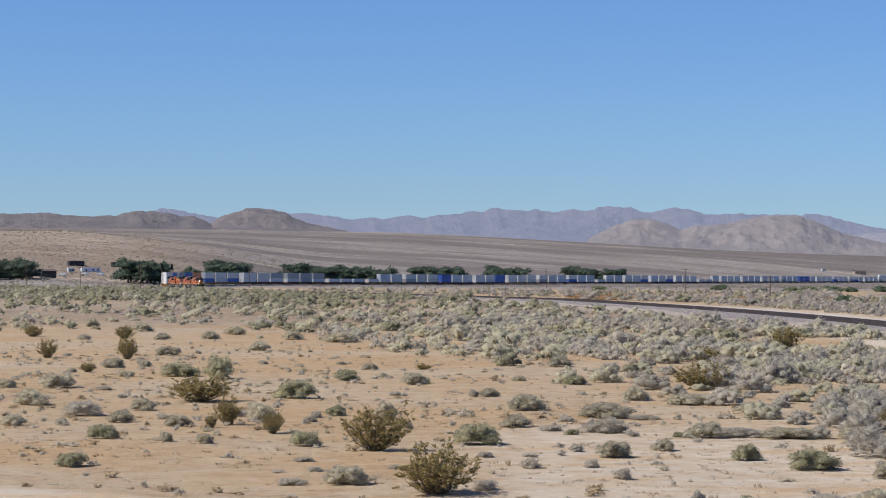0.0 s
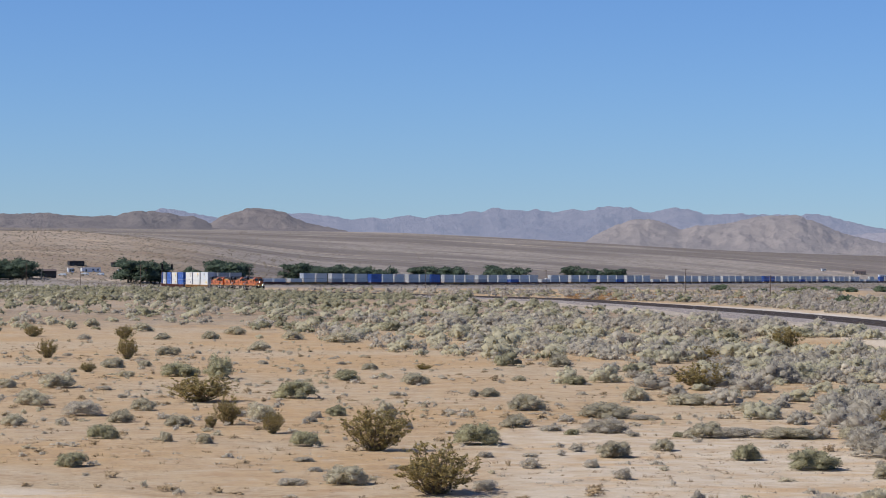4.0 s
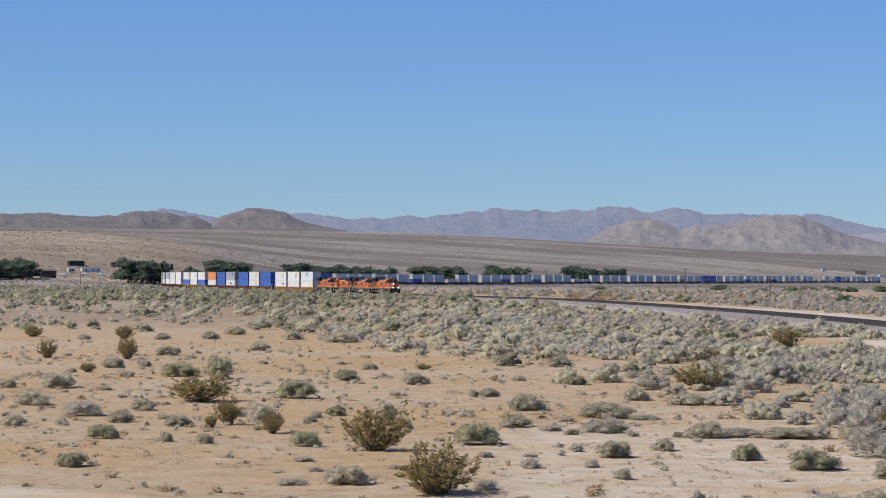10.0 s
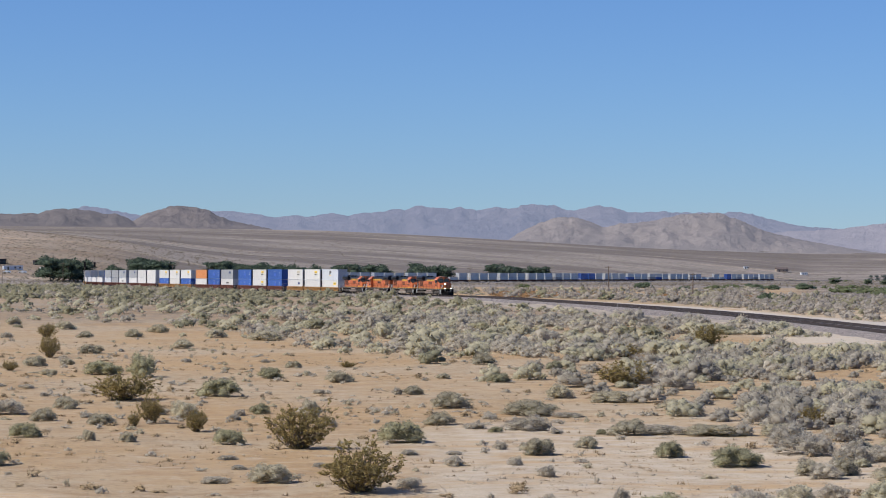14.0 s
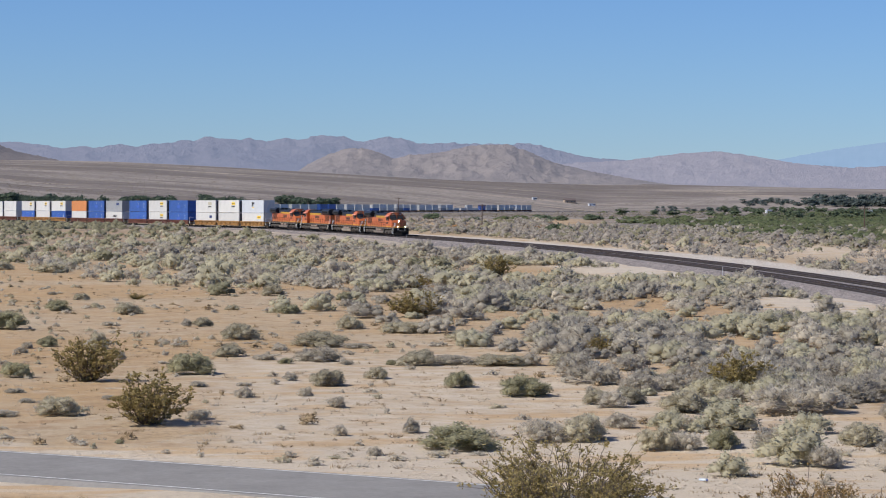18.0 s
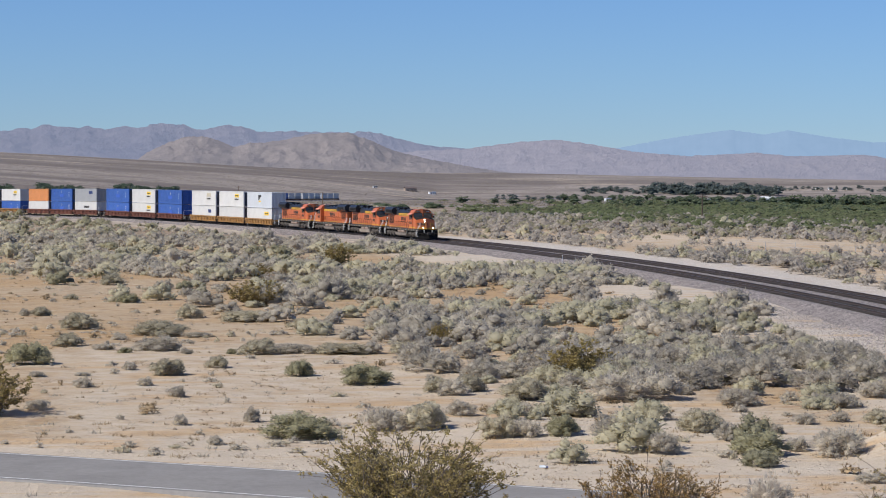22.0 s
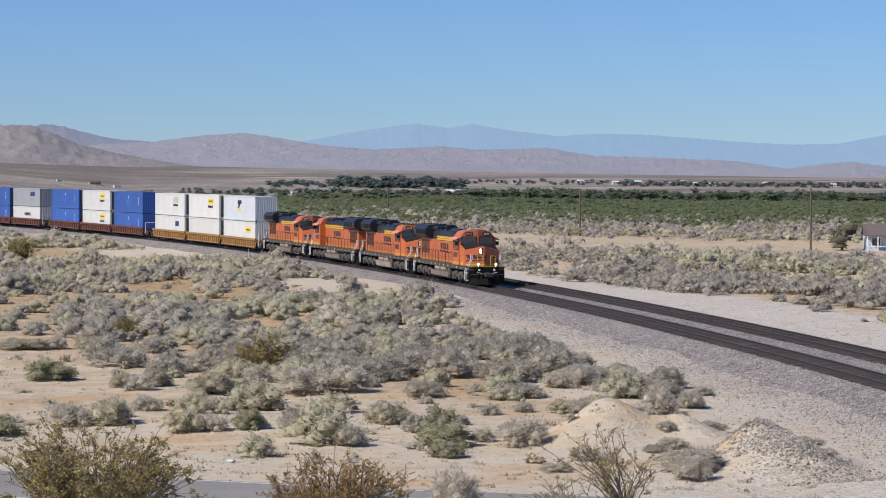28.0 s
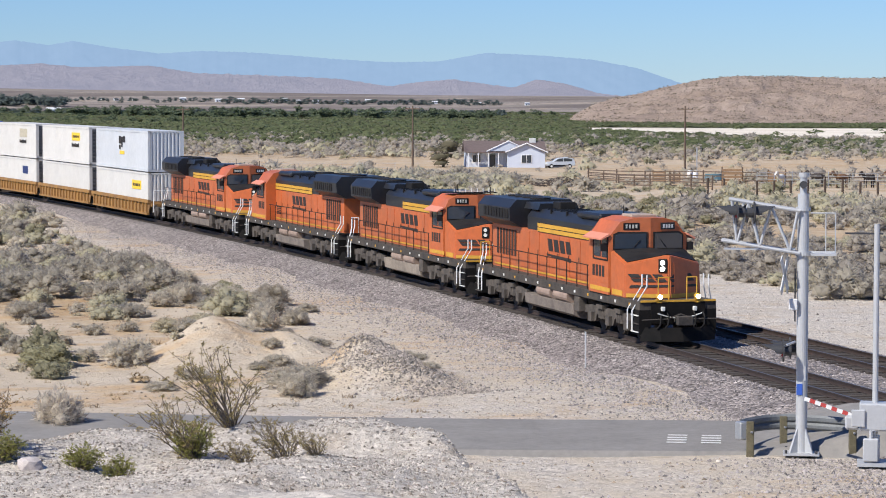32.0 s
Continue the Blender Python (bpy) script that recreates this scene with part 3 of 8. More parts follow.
tagged(mark, "worn white ladder marking painted on the road", "road marking", kind="structure")


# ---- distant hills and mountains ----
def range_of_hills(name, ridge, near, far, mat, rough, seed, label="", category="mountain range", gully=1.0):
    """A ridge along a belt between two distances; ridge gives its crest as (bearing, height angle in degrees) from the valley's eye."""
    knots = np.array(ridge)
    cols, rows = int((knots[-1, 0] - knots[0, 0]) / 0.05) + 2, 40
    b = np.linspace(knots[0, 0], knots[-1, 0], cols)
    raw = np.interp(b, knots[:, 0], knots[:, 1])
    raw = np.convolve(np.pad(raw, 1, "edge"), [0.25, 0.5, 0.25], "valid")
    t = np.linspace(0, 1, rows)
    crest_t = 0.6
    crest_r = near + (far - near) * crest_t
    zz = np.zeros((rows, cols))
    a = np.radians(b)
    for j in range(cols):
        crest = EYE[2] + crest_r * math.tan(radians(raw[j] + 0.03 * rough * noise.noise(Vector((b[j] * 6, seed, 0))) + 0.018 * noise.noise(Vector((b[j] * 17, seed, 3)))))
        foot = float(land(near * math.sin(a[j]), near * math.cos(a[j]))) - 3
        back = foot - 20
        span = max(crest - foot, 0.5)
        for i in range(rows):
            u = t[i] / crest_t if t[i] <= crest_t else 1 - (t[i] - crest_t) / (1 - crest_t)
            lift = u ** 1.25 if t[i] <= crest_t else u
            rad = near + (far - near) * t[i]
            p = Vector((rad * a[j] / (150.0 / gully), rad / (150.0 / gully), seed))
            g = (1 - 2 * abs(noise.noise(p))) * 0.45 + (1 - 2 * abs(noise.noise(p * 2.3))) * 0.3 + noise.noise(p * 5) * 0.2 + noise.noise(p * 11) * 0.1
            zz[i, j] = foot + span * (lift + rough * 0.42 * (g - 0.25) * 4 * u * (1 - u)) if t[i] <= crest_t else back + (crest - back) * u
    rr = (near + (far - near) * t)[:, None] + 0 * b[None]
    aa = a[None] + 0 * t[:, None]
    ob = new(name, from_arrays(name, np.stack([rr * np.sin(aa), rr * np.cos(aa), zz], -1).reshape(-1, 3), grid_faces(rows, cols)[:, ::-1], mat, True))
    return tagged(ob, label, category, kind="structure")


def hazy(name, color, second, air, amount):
    """Rock far off; the air's haze is put in as a glow of its surface."""
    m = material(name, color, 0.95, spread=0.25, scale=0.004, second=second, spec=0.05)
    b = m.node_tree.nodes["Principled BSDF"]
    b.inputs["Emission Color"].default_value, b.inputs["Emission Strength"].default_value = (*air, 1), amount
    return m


# no real air between: haze is painted as glow, strongest on the farthest ranges
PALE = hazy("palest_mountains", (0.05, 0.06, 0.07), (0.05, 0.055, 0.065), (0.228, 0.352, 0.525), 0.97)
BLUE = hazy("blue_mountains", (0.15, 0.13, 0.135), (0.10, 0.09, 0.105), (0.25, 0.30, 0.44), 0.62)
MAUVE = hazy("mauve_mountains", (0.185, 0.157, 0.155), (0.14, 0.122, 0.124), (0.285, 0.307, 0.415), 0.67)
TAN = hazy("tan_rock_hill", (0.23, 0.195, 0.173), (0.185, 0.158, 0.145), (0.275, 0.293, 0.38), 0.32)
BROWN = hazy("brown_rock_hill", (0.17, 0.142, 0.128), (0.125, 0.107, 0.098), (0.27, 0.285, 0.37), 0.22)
RED = material("reddish_hill", (0.40, 0.315, 0.255), 0.95, spread=0.3, scale=0.02, second=(0.315, 0.243, 0.195), spec=0.05)
def rocky(m, scale, depth, patch):
    """Crags and scree: coarse relief and darker outcrops on a rock surface."""
    nt = m.node_tree
    bsdf = nt.nodes["Principled BSDF"]
    coord = nt.nodes.new("ShaderNodeTexCoord")
    n = nt.nodes.new("ShaderNodeTexNoise")
    n.inputs["Scale"].default_value, n.inputs["Detail"].default_value, n.inputs["Roughness"].default_value = scale, 9, 0.72
    nt.links.new(coord.outputs["Object"], n.inputs["Vector"])
    bump = nt.nodes.new("ShaderNodeBump")
    bump.inputs["Strength"].default_value, bump.inputs["Distance"].default_value = 1.0, depth
    nt.links.new(n.outputs["Fac"], bump.inputs["Height"])
    nt.links.new(bump.outputs[0], bsdf.inputs["Normal"])
    r = nt.nodes.new("ShaderNodeMapRange")
    r.inputs["From Min"].default_value, r.inputs["From Max"].default_value = 0.54, 0.66
    nt.links.new(n.outputs["Fac"], r.inputs["Value"])
    mixer = nt.nodes.new("ShaderNodeMix")
    mixer.data_type = "RGBA"
    nt.links.new(r.outputs[0], mixer.inputs[0])
    nt.links.new(bsdf.inputs["Base Color"].links[0].from_socket, mixer.inputs[6])
    mixer.inputs[7].default_value = (*patch, 1)
    nt.links.new(mixer.outputs[2], bsdf.inputs["Base Color"])


rocky(BROWN, 0.05, 9.0, (0.09, 0.075, 0.07))
rocky(TAN, 0.05, 9.0, (0.15, 0.125, 0.115))
rocky(RED, 0.12, 2.6, (0.29, 0.22, 0.165))
rocky(BLUE, 0.02, 34.0, (0.10, 0.095, 0.11))
rocky(MAUVE, 0.02, 28.0, (0.15, 0.128, 0.122))
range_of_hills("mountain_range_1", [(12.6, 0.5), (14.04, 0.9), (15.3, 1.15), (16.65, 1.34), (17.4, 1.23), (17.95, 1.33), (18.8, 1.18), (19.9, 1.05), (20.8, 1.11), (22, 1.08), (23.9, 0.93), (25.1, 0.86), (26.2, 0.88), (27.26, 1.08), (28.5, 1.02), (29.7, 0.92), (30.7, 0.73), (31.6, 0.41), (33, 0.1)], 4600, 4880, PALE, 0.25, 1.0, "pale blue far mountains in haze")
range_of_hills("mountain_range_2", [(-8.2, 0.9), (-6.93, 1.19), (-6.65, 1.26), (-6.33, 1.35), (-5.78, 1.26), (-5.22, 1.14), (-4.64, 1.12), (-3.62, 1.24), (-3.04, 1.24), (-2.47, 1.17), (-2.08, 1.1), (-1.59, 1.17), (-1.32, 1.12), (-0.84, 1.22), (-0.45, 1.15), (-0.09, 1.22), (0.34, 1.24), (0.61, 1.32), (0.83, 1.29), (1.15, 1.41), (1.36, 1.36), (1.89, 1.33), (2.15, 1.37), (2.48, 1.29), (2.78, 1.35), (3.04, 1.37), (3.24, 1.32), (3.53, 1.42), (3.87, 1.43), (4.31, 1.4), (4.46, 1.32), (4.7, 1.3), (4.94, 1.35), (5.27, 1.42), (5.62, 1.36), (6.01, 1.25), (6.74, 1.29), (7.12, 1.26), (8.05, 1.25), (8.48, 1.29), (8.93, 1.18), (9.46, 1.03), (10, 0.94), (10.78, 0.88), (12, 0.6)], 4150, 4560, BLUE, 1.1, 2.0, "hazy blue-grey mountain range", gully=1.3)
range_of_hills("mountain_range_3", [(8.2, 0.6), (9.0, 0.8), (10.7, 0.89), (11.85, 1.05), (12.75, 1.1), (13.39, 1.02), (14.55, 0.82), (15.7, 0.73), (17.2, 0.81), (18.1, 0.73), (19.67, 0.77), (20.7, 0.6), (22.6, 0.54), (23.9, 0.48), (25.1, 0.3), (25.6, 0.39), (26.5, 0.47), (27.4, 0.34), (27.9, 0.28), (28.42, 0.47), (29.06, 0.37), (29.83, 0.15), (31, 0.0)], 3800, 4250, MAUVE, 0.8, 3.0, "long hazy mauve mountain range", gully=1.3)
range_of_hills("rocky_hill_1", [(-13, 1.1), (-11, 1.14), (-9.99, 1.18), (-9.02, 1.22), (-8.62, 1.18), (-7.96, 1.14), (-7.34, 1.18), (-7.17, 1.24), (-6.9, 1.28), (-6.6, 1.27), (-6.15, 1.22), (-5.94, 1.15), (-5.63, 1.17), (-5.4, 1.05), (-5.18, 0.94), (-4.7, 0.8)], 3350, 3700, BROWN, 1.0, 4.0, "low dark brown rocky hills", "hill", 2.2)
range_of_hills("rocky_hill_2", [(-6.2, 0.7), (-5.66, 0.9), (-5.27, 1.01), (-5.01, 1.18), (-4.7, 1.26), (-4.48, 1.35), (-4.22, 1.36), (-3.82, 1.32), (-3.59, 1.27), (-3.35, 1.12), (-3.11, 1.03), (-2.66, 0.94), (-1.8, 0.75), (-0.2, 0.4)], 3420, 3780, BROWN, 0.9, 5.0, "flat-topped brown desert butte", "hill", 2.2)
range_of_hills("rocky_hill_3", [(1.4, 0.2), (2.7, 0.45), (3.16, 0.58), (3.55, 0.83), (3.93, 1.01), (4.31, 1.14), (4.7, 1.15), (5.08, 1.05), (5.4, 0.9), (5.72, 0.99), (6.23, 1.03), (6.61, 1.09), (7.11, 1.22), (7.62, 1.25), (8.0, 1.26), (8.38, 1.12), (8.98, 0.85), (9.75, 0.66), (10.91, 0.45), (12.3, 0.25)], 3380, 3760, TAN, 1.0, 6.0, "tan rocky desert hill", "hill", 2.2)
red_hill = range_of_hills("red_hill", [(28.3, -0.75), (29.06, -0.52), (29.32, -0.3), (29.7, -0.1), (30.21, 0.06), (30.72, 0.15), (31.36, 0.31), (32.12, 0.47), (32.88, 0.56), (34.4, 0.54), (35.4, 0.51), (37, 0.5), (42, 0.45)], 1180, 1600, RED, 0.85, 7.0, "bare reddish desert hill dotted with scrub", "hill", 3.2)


# ---- the train ----
SPEED = 29.08
LOCO_LEN, UNIT_LEN, SET_LEN = 22.3, 18.5, 60.3


def prism_y(bm, outline, y0, y1):
    """A solid with an outline in x and z, drawn out along y."""
    a = [bm.verts.new((x, y0, z)) for x, z in outline]
    b = [bm.verts.new((x, y1, z)) for x, z in outline]
    n = len(a)
    for i in range(n):
        bm.faces.new((a[i], a[(i + 1) % n], b[(i + 1) % n], b[i]))
    bm.faces.new(a[::-1])
    bm.faces.new(b)
    bmesh.ops.recalc_face_normals(bm, faces=bm.faces)
    return bm


def prism_x(bm, outline, x0, x1):
    """A solid with an outline in y and z, drawn out along x."""
    a = [bm.verts.new((x0, y, z)) for y, z in outline]
    b = [bm.verts.new((x1, y, z)) for y, z in outline]
    n = len(a)
    for i in range(n):
        bm.faces.new((a[i], a[(i + 1) % n], b[(i + 1) % n], b[i]))
    bm.faces.new(a[::-1])
    bm.faces.new(b)
    bmesh.ops.recalc_face_normals(bm, faces=bm.faces)
    return bm


def drum(bm, centre, axis, radius, length, seg=14):
    rot = {"x": Matrix.Rotation(math.pi / 2, 4, "Y"), "y": Matrix.Rotation(math.pi / 2, 4, "X"), "z": Matrix.Identity(4)}[axis]
    bmesh.ops.create_cone(bm, cap_ends=True, segments=seg, radius1=radius, radius2=radius, depth=length, matrix=Matrix.Translation(centre) @ rot)
    return bm


def pipe(bm, points, radius=0.022, seg=6):
    """A bent round bar through the points."""
    for p, q in zip(points, points[1:]):
        p, q = Vector(p), Vector(q)
        d = q - p
        bmesh.ops.create_cone(bm, cap_ends=True, segments=seg, radius1=radius, radius2=radius, depth=d.length + radius, matrix=Matrix.Translation((p + q) / 2) @ d.to_track_quat("Z", "Y").to_matrix().to_4x4())
    return bm


def sheet(bm, points, thick=0.012):
    """A thin plate with the given corners, drawn out along its normal."""
    vs = [Vector(p) for p in points]
    n = (vs[1] - vs[0]).cross(vs[2] - vs[0]).normalized() * thick
    a = [bm.verts.new(v) for v in vs]
    b = [bm.verts.new(v + n) for v in vs]
    k = len(a)
    for i in range(k):
        bm.faces.new((a[i], a[(i + 1) % k], b[(i + 1) % k], b[i]))
    bm.faces.new(a[::-1])
    bm.faces.new(b)
    return bm


def bogie(parent, y, gauge_mat, wheels=(-2.0, 0.0, 2.0), radius=0.53, half=2.9, x=1.12):
    """A rail truck: side frames with journal boxes and springs, and wheel sets."""
    tr = part("truck", fresh((-0.9, 0.9, y - half * 0.8, y + half * 0.8, 0.55, 0.85)), UNDER, parent)
    for sgn in (-1, 1):
        bm = bmesh.new()
        out = [(y - half, 0.62), (y - half, 0.92)]
        for w in wheels:
            out += [(y + w - 0.55, 0.92), (y + w - 0.3, 0.98), (y + w + 0.3, 0.98), (y + w + 0.55, 0.92)]
        out += [(y + half, 0.92), (y + half, 0.62)]
        for w in wheels[::-1]:
            out += [(y + w + 0.5, 0.66), (y + w + 0.28, 0.36), (y + w - 0.28, 0.36), (y + w - 0.5, 0.66)]
        prism_x(bm, out, sgn * x, sgn * (x + 0.16))
        for w in wheels:
            box(bm, min(sgn * (x + 0.16), sgn * (x + 0.3)), max(sgn * (x + 0.16), sgn * (x + 0.3)), y + w - 0.2, y + w + 0.2, 0.36, 0.72)
        for w0, w1 in zip(wheels, wheels[1:]):
            m = y + (w0 + w1) / 2
            for dy in (-0.22, 0.0, 0.22):
                drum(bm, (sgn * (x + 0.12), m + dy, 0.72), "z", 0.09, 0.38, 8)
            box(bm, min(sgn * x, sgn * (x + 0.26)), max(sgn * x, sgn * (x + 0.26)), m - 0.34, m + 0.34, 0.9, 1.06)
        part("side_frame", bm, gauge_mat, tr)
    for w in wheels:
        for sgn in (-1, 1):
            bm = bmesh.new()
            drum(bm, (sgn * 0.76, y + w, radius), "x", radius, 0.14, 20)
            drum(bm, (sgn * 0.69, y + w, radius), "x", radius + 0.03, 0.03, 20)
            part("wheel", bm, UNDER, tr)
    return tr


DUST = material("dust_caked_steel", (0.125, 0.105, 0.088), 0.9, spread=0.4, scale=2.2, second=(0.05, 0.044, 0.039), bump=0.01)
MARK = material("black_lettering", (0.03, 0.025, 0.022), 0.6, spread=0.1)
PILOT = material("matt_black_pilot", (0.006, 0.006, 0.006), 0.8, spread=0.3, scale=1.5, second=(0.014, 0.012, 0.011), spec=0.15)
BOARD = material("number_board", (0.025, 0.025, 0.028), 0.4)
SILVER = material("silver_reflector", (0.7, 0.7, 0.66), 0.5, spread=0.1)
CREAM = material("faded_cream_steel", (0.46, 0.36, 0.29), 0.7, spread=0.3, scale=2.0)
TANK_PALE = material("sand_dusted_tank", (0.37, 0.31, 0.245), 0.85, spread=0.35, scale=1.2, second=(0.22, 0.185, 0.15))
GRILLE = material("hood_grille", (0.05, 0.035, 0.03), 0.8, spread=0.3, scale=5)
# the black is tinted blue, sky sheen put into its colour
ROOF = material("dusty_black_roof", (0.012, 0.014, 0.019), 0.38, spread=0.3, scale=0.7, second=(0.026, 0.027, 0.03), spec=0.4)
LIGHT_ORANGE = material("faded_orange_visor", (0.72, 0.27, 0.17), 0.5, spread=0.12)


def locomotive(kind, turned):
    """A six-axle road engine; local y points to its cab end. kind 'g' has an angular cab, 'e' a rounder one with a flush nose."""
    names = {"g": "orange and black diesel locomotive with angular cab and yellow stripes", "e": "orange and black diesel locomotive with rounded cab and yellow stripes",
             "gr": "orange and black diesel locomotive running rear end first"}
    ob = thing("locomotive", names[kind + ("r" if turned else "")], "locomotive", "locomotives of the train")
    # frame and walkway
    bm = fresh((-1.5, 1.5, -10.3, 10.3, 1.22, 1.56), bevel=0.02)
    part("frame", bm, UNDER, ob, "dusty dark frame with walkways")
    for sgn in (-1, 1):
        for i in range(13):
            y = -9.4 + i * 1.55
            part("reflector", fresh((sgn * 1.5, sgn * 1.512, y, y + 0.16, 1.33, 1.43) if sgn > 0 else (-1.512, -1.5, y, y + 0.16, 1.33, 1.43)), SILVER if i % 3 else YELLOW, ob)
        part("walkway_stripe", fresh((min(sgn * 0.97, sgn * 0.985), max(sgn * 0.97, sgn * 0.985), -9.2, 4.8, 1.66, 1.73)), YELLOW, ob)
    # engine hood, orange below, black above
    bm = bmesh.new()
    prism_y(bm, [(-0.96, 1.56), (0.96, 1.56), (0.96, 3.42), (-0.96, 3.42)], -9.6, 5.0)
    part("engine_hood", bm, ORANGE, ob)
    bm = bmesh.new()
    prism_y(bm, [(-0.97, 3.42), (0.97, 3.42), (0.97, 3.95), (0.72, 4.3), (-0.72, 4.3), (-0.97, 3.95)], -4.6, 5.0)
    part("upper_hood", bm, ROOF, ob, "black upper engine hood")
    for sgn in (-1, 1):
        y0 = -1.5 if kind == "e" else -3.2
        part("stripe_ground", fresh((min(sgn * 0.97, sgn * 0.98), max(sgn * 0.97, sgn * 0.98), y0, 4.85, 3.36, 3.76)), BLACK, ob)
        for z in (3.39, 3.58):
            part("hood_stripe", fresh((min(sgn * 0.98, sgn * 0.992), max(sgn * 0.98, sgn * 0.992), y0, 4.85, z, z + 0.155)), YELLOW, ob)
    # radiator section with flared wings
    bm = bmesh.new()
    prism_y(bm, [(-0.96, 3.42), (0.96, 3.42), (1.5, 3.72), (1.52, 4.25), (1.2, 4.6), (-1.2, 4.6), (-1.52, 4.25), (-1.5, 3.72)], -10.0 if kind == "g" else -9.4, -5.4)
    rad = part("radiator_housing", bm, ROOF, ob, "wide flared black radiator housing")
    for i in range(4):
        part("radiator_fan", drum(bmesh.new(), (0, -9.0 + i * 1.05, 4.62), "z", 0.45, 0.08, 16), BLACK, rad)
    bm = bmesh.new()
    prism_y(bm, [(-0.9, 4.25), (0.9, 4.25), (0.8, 4.52), (-0.8, 4.52)], -5.3, -3.4)
    part("exhaust_housing", bm, ROOF, ob)
    part("exhaust_pipe", fresh((-0.35, 0.35, -3.1, -2.2, 4.28, 4.62), bevel=0.03), BLACK, ob)
    part("brake_housing", fresh((-0.95, 0.95, 1.6, 4.4, 4.2, 4.46), bevel=0.08), ROOF, ob)
    part("horn", pipe(bmesh.new(), [(-0.1, -0.8, 4.5), (0.0, -0.3, 4.52)], 0.07, 8), BLACK, ob)
    for sgn in (-1, 1):
        for k in range(7):
            y = -8.9 + k * 0.42
            part("grille_slat", fresh((min(sgn * 0.962, sgn * 0.99), max(sgn * 0.962, sgn * 0.99), y, y + 0.22, 2.15, 3.25)), GRILLE, ob)
        for k in range(8):  # engine room doors with latches
            y = -5.55 + k * 1.3
            door = part("hood_door", fresh((min(sgn * 0.96, sgn * 0.978), max(sgn * 0.96, sgn * 0.978), y, y + 1.24, 1.78, 3.3)), ORANGE, ob)
            part("latch", fresh((min(sgn * 0.978, sgn * 1.0), max(sgn * 0.978, sgn * 1.0), y + 1.1, y + 1.14, 2.4, 2.62)), MARK, door)
        for k in range(5):  # louvres beside the cab
            part("louvre", fresh((min(sgn * 0.978, sgn * 0.995), max(sgn * 0.978, sgn * 0.995), 3.75, 4.6, 1.95 + k * 0.1, 2.0 + k * 0.1)), GRILLE, ob)
        # road name and emblem as plain slanted shapes
        for q in range(4):
            y = 1.45 - q * 0.76
            quad = [(sgn * 0.981, sgn * (y - yy - 0.35 * (zz - 0.25)) - 0.4, 2.66 + zz) for yy, zz in ((0.0, 0.0), (0.56, 0.0), (0.56, 0.5), (0.0, 0.5))]
            part("emblem", sheet(bmesh.new(), quad[::-1], 0.01), MARK, ob, "black emblem shape")
        tail = [(sgn * 0.981, sgn * yy - 0.4, zz) for yy, zz in ((1.5, 2.5), (1.5, 2.34), (-1.6, 2.46), (-1.6, 2.54))]
        part("emblem_line", sheet(bmesh.new(), tail, 0.01), MARK, ob)
    # roof ribs, hatches and lifting lugs
    for k in range(7):
        part("roof_rib", fresh((-0.74, 0.74, -4.3 + k * 0.82, -4.24 + k * 0.82, 4.29, 4.35)), ROOF, ob)
    for sgn in (-1, 1):
        for k in range(5):
            part("lifting_lug", fresh((sgn * 0.8 - 0.04, sgn * 0.8 + 0.04, -4.0 + k * 2.0, -3.9 + k * 2.0, 4.16, 4.34)), BLACK, ob)
        for k in range(9):
            y = -9.1 + k * 0.4
            part("radiator_slat", fresh((min(sgn * 1.5, sgn * 1.54), max(sgn * 1.5, sgn * 1.54), y, y + 0.3, 3.8, 4.2)), BLACK, rad)
    # cab
    wide = 1.56
    # the front of the cab and the nose come to a shallow edge in the middle
    def cab_y(x):
        return 7.12 + 0.3 * (1 - abs(x) / wide)

    def nose_y(x):
        return 9.55 - 0.52 * abs(x)

    shape = [(0, 1.56), (wide, 1.56), (wide, 3.7), (1.12, 4.3), (0.6, 4.44), (0, 4.44)] if kind == "g" else [(0, 1.56), (wide, 1.56), (wide, 3.65), (1.3, 4.2), (0.9, 4.4), (0, 4.4)]
    bm = bmesh.new()
    for sgn in (-1, 1):
        old = set(bm.verts)
        prism_y(bm, [(sgn * x, z) for x, z in shape], 4.9, 7.12)
        for v in set(bm.verts) - old:
            if v.co.y > 7:
                v.co.y = cab_y(v.co.x)
    cab = part("cab", bm, ORANGE, ob)
    bm = bmesh.new()
    rim = {x: (nose_y(x), 3.16 - 0.24 * abs(x)) for x in (-1.5, 0.0, 1.5)}
    low = [bm.verts.new(p) for p in ((-1.5, 7.2, 1.56), (-1.5, nose_y(1.5), 1.56), (0, nose_y(0), 1.56), (1.5, nose_y(1.5), 1.56), (1.5, 7.2, 1.56))]
    top = [bm.verts.new(p) for p in ((-1.5, 7.2, 3.2), (-1.47, rim[1.5][0] - 0.1, rim[1.5][1]), (0, rim[0.0][0] - 0.1, rim[0.0][1]), (1.47, rim[1.5][0] - 0.1, rim[1.5][1]), (1.5, 7.2, 3.2))]
    back = bm.verts.new((0, 7.3, 3.3))
    for q in range(4):
        bm.faces.new((low[q], low[q + 1], top[q + 1], top[q]))
    bm.faces.new((top[0], top[1], top[2], back))
    bm.faces.new((top[4], back, top[2], top[3]))
    bm.faces.new(low[::-1])
    bmesh.ops.recalc_face_normals(bm, faces=bm.faces)
    bmesh.ops.bevel(bm, geom=[e for e in bm.edges if len(e.link_faces) == 2], offset=0.03, segments=2, affect="EDGES")
    nose = part("nose", bm, ORANGE, ob)
    for sgn in (-1, 1):
        bm = bmesh.new()
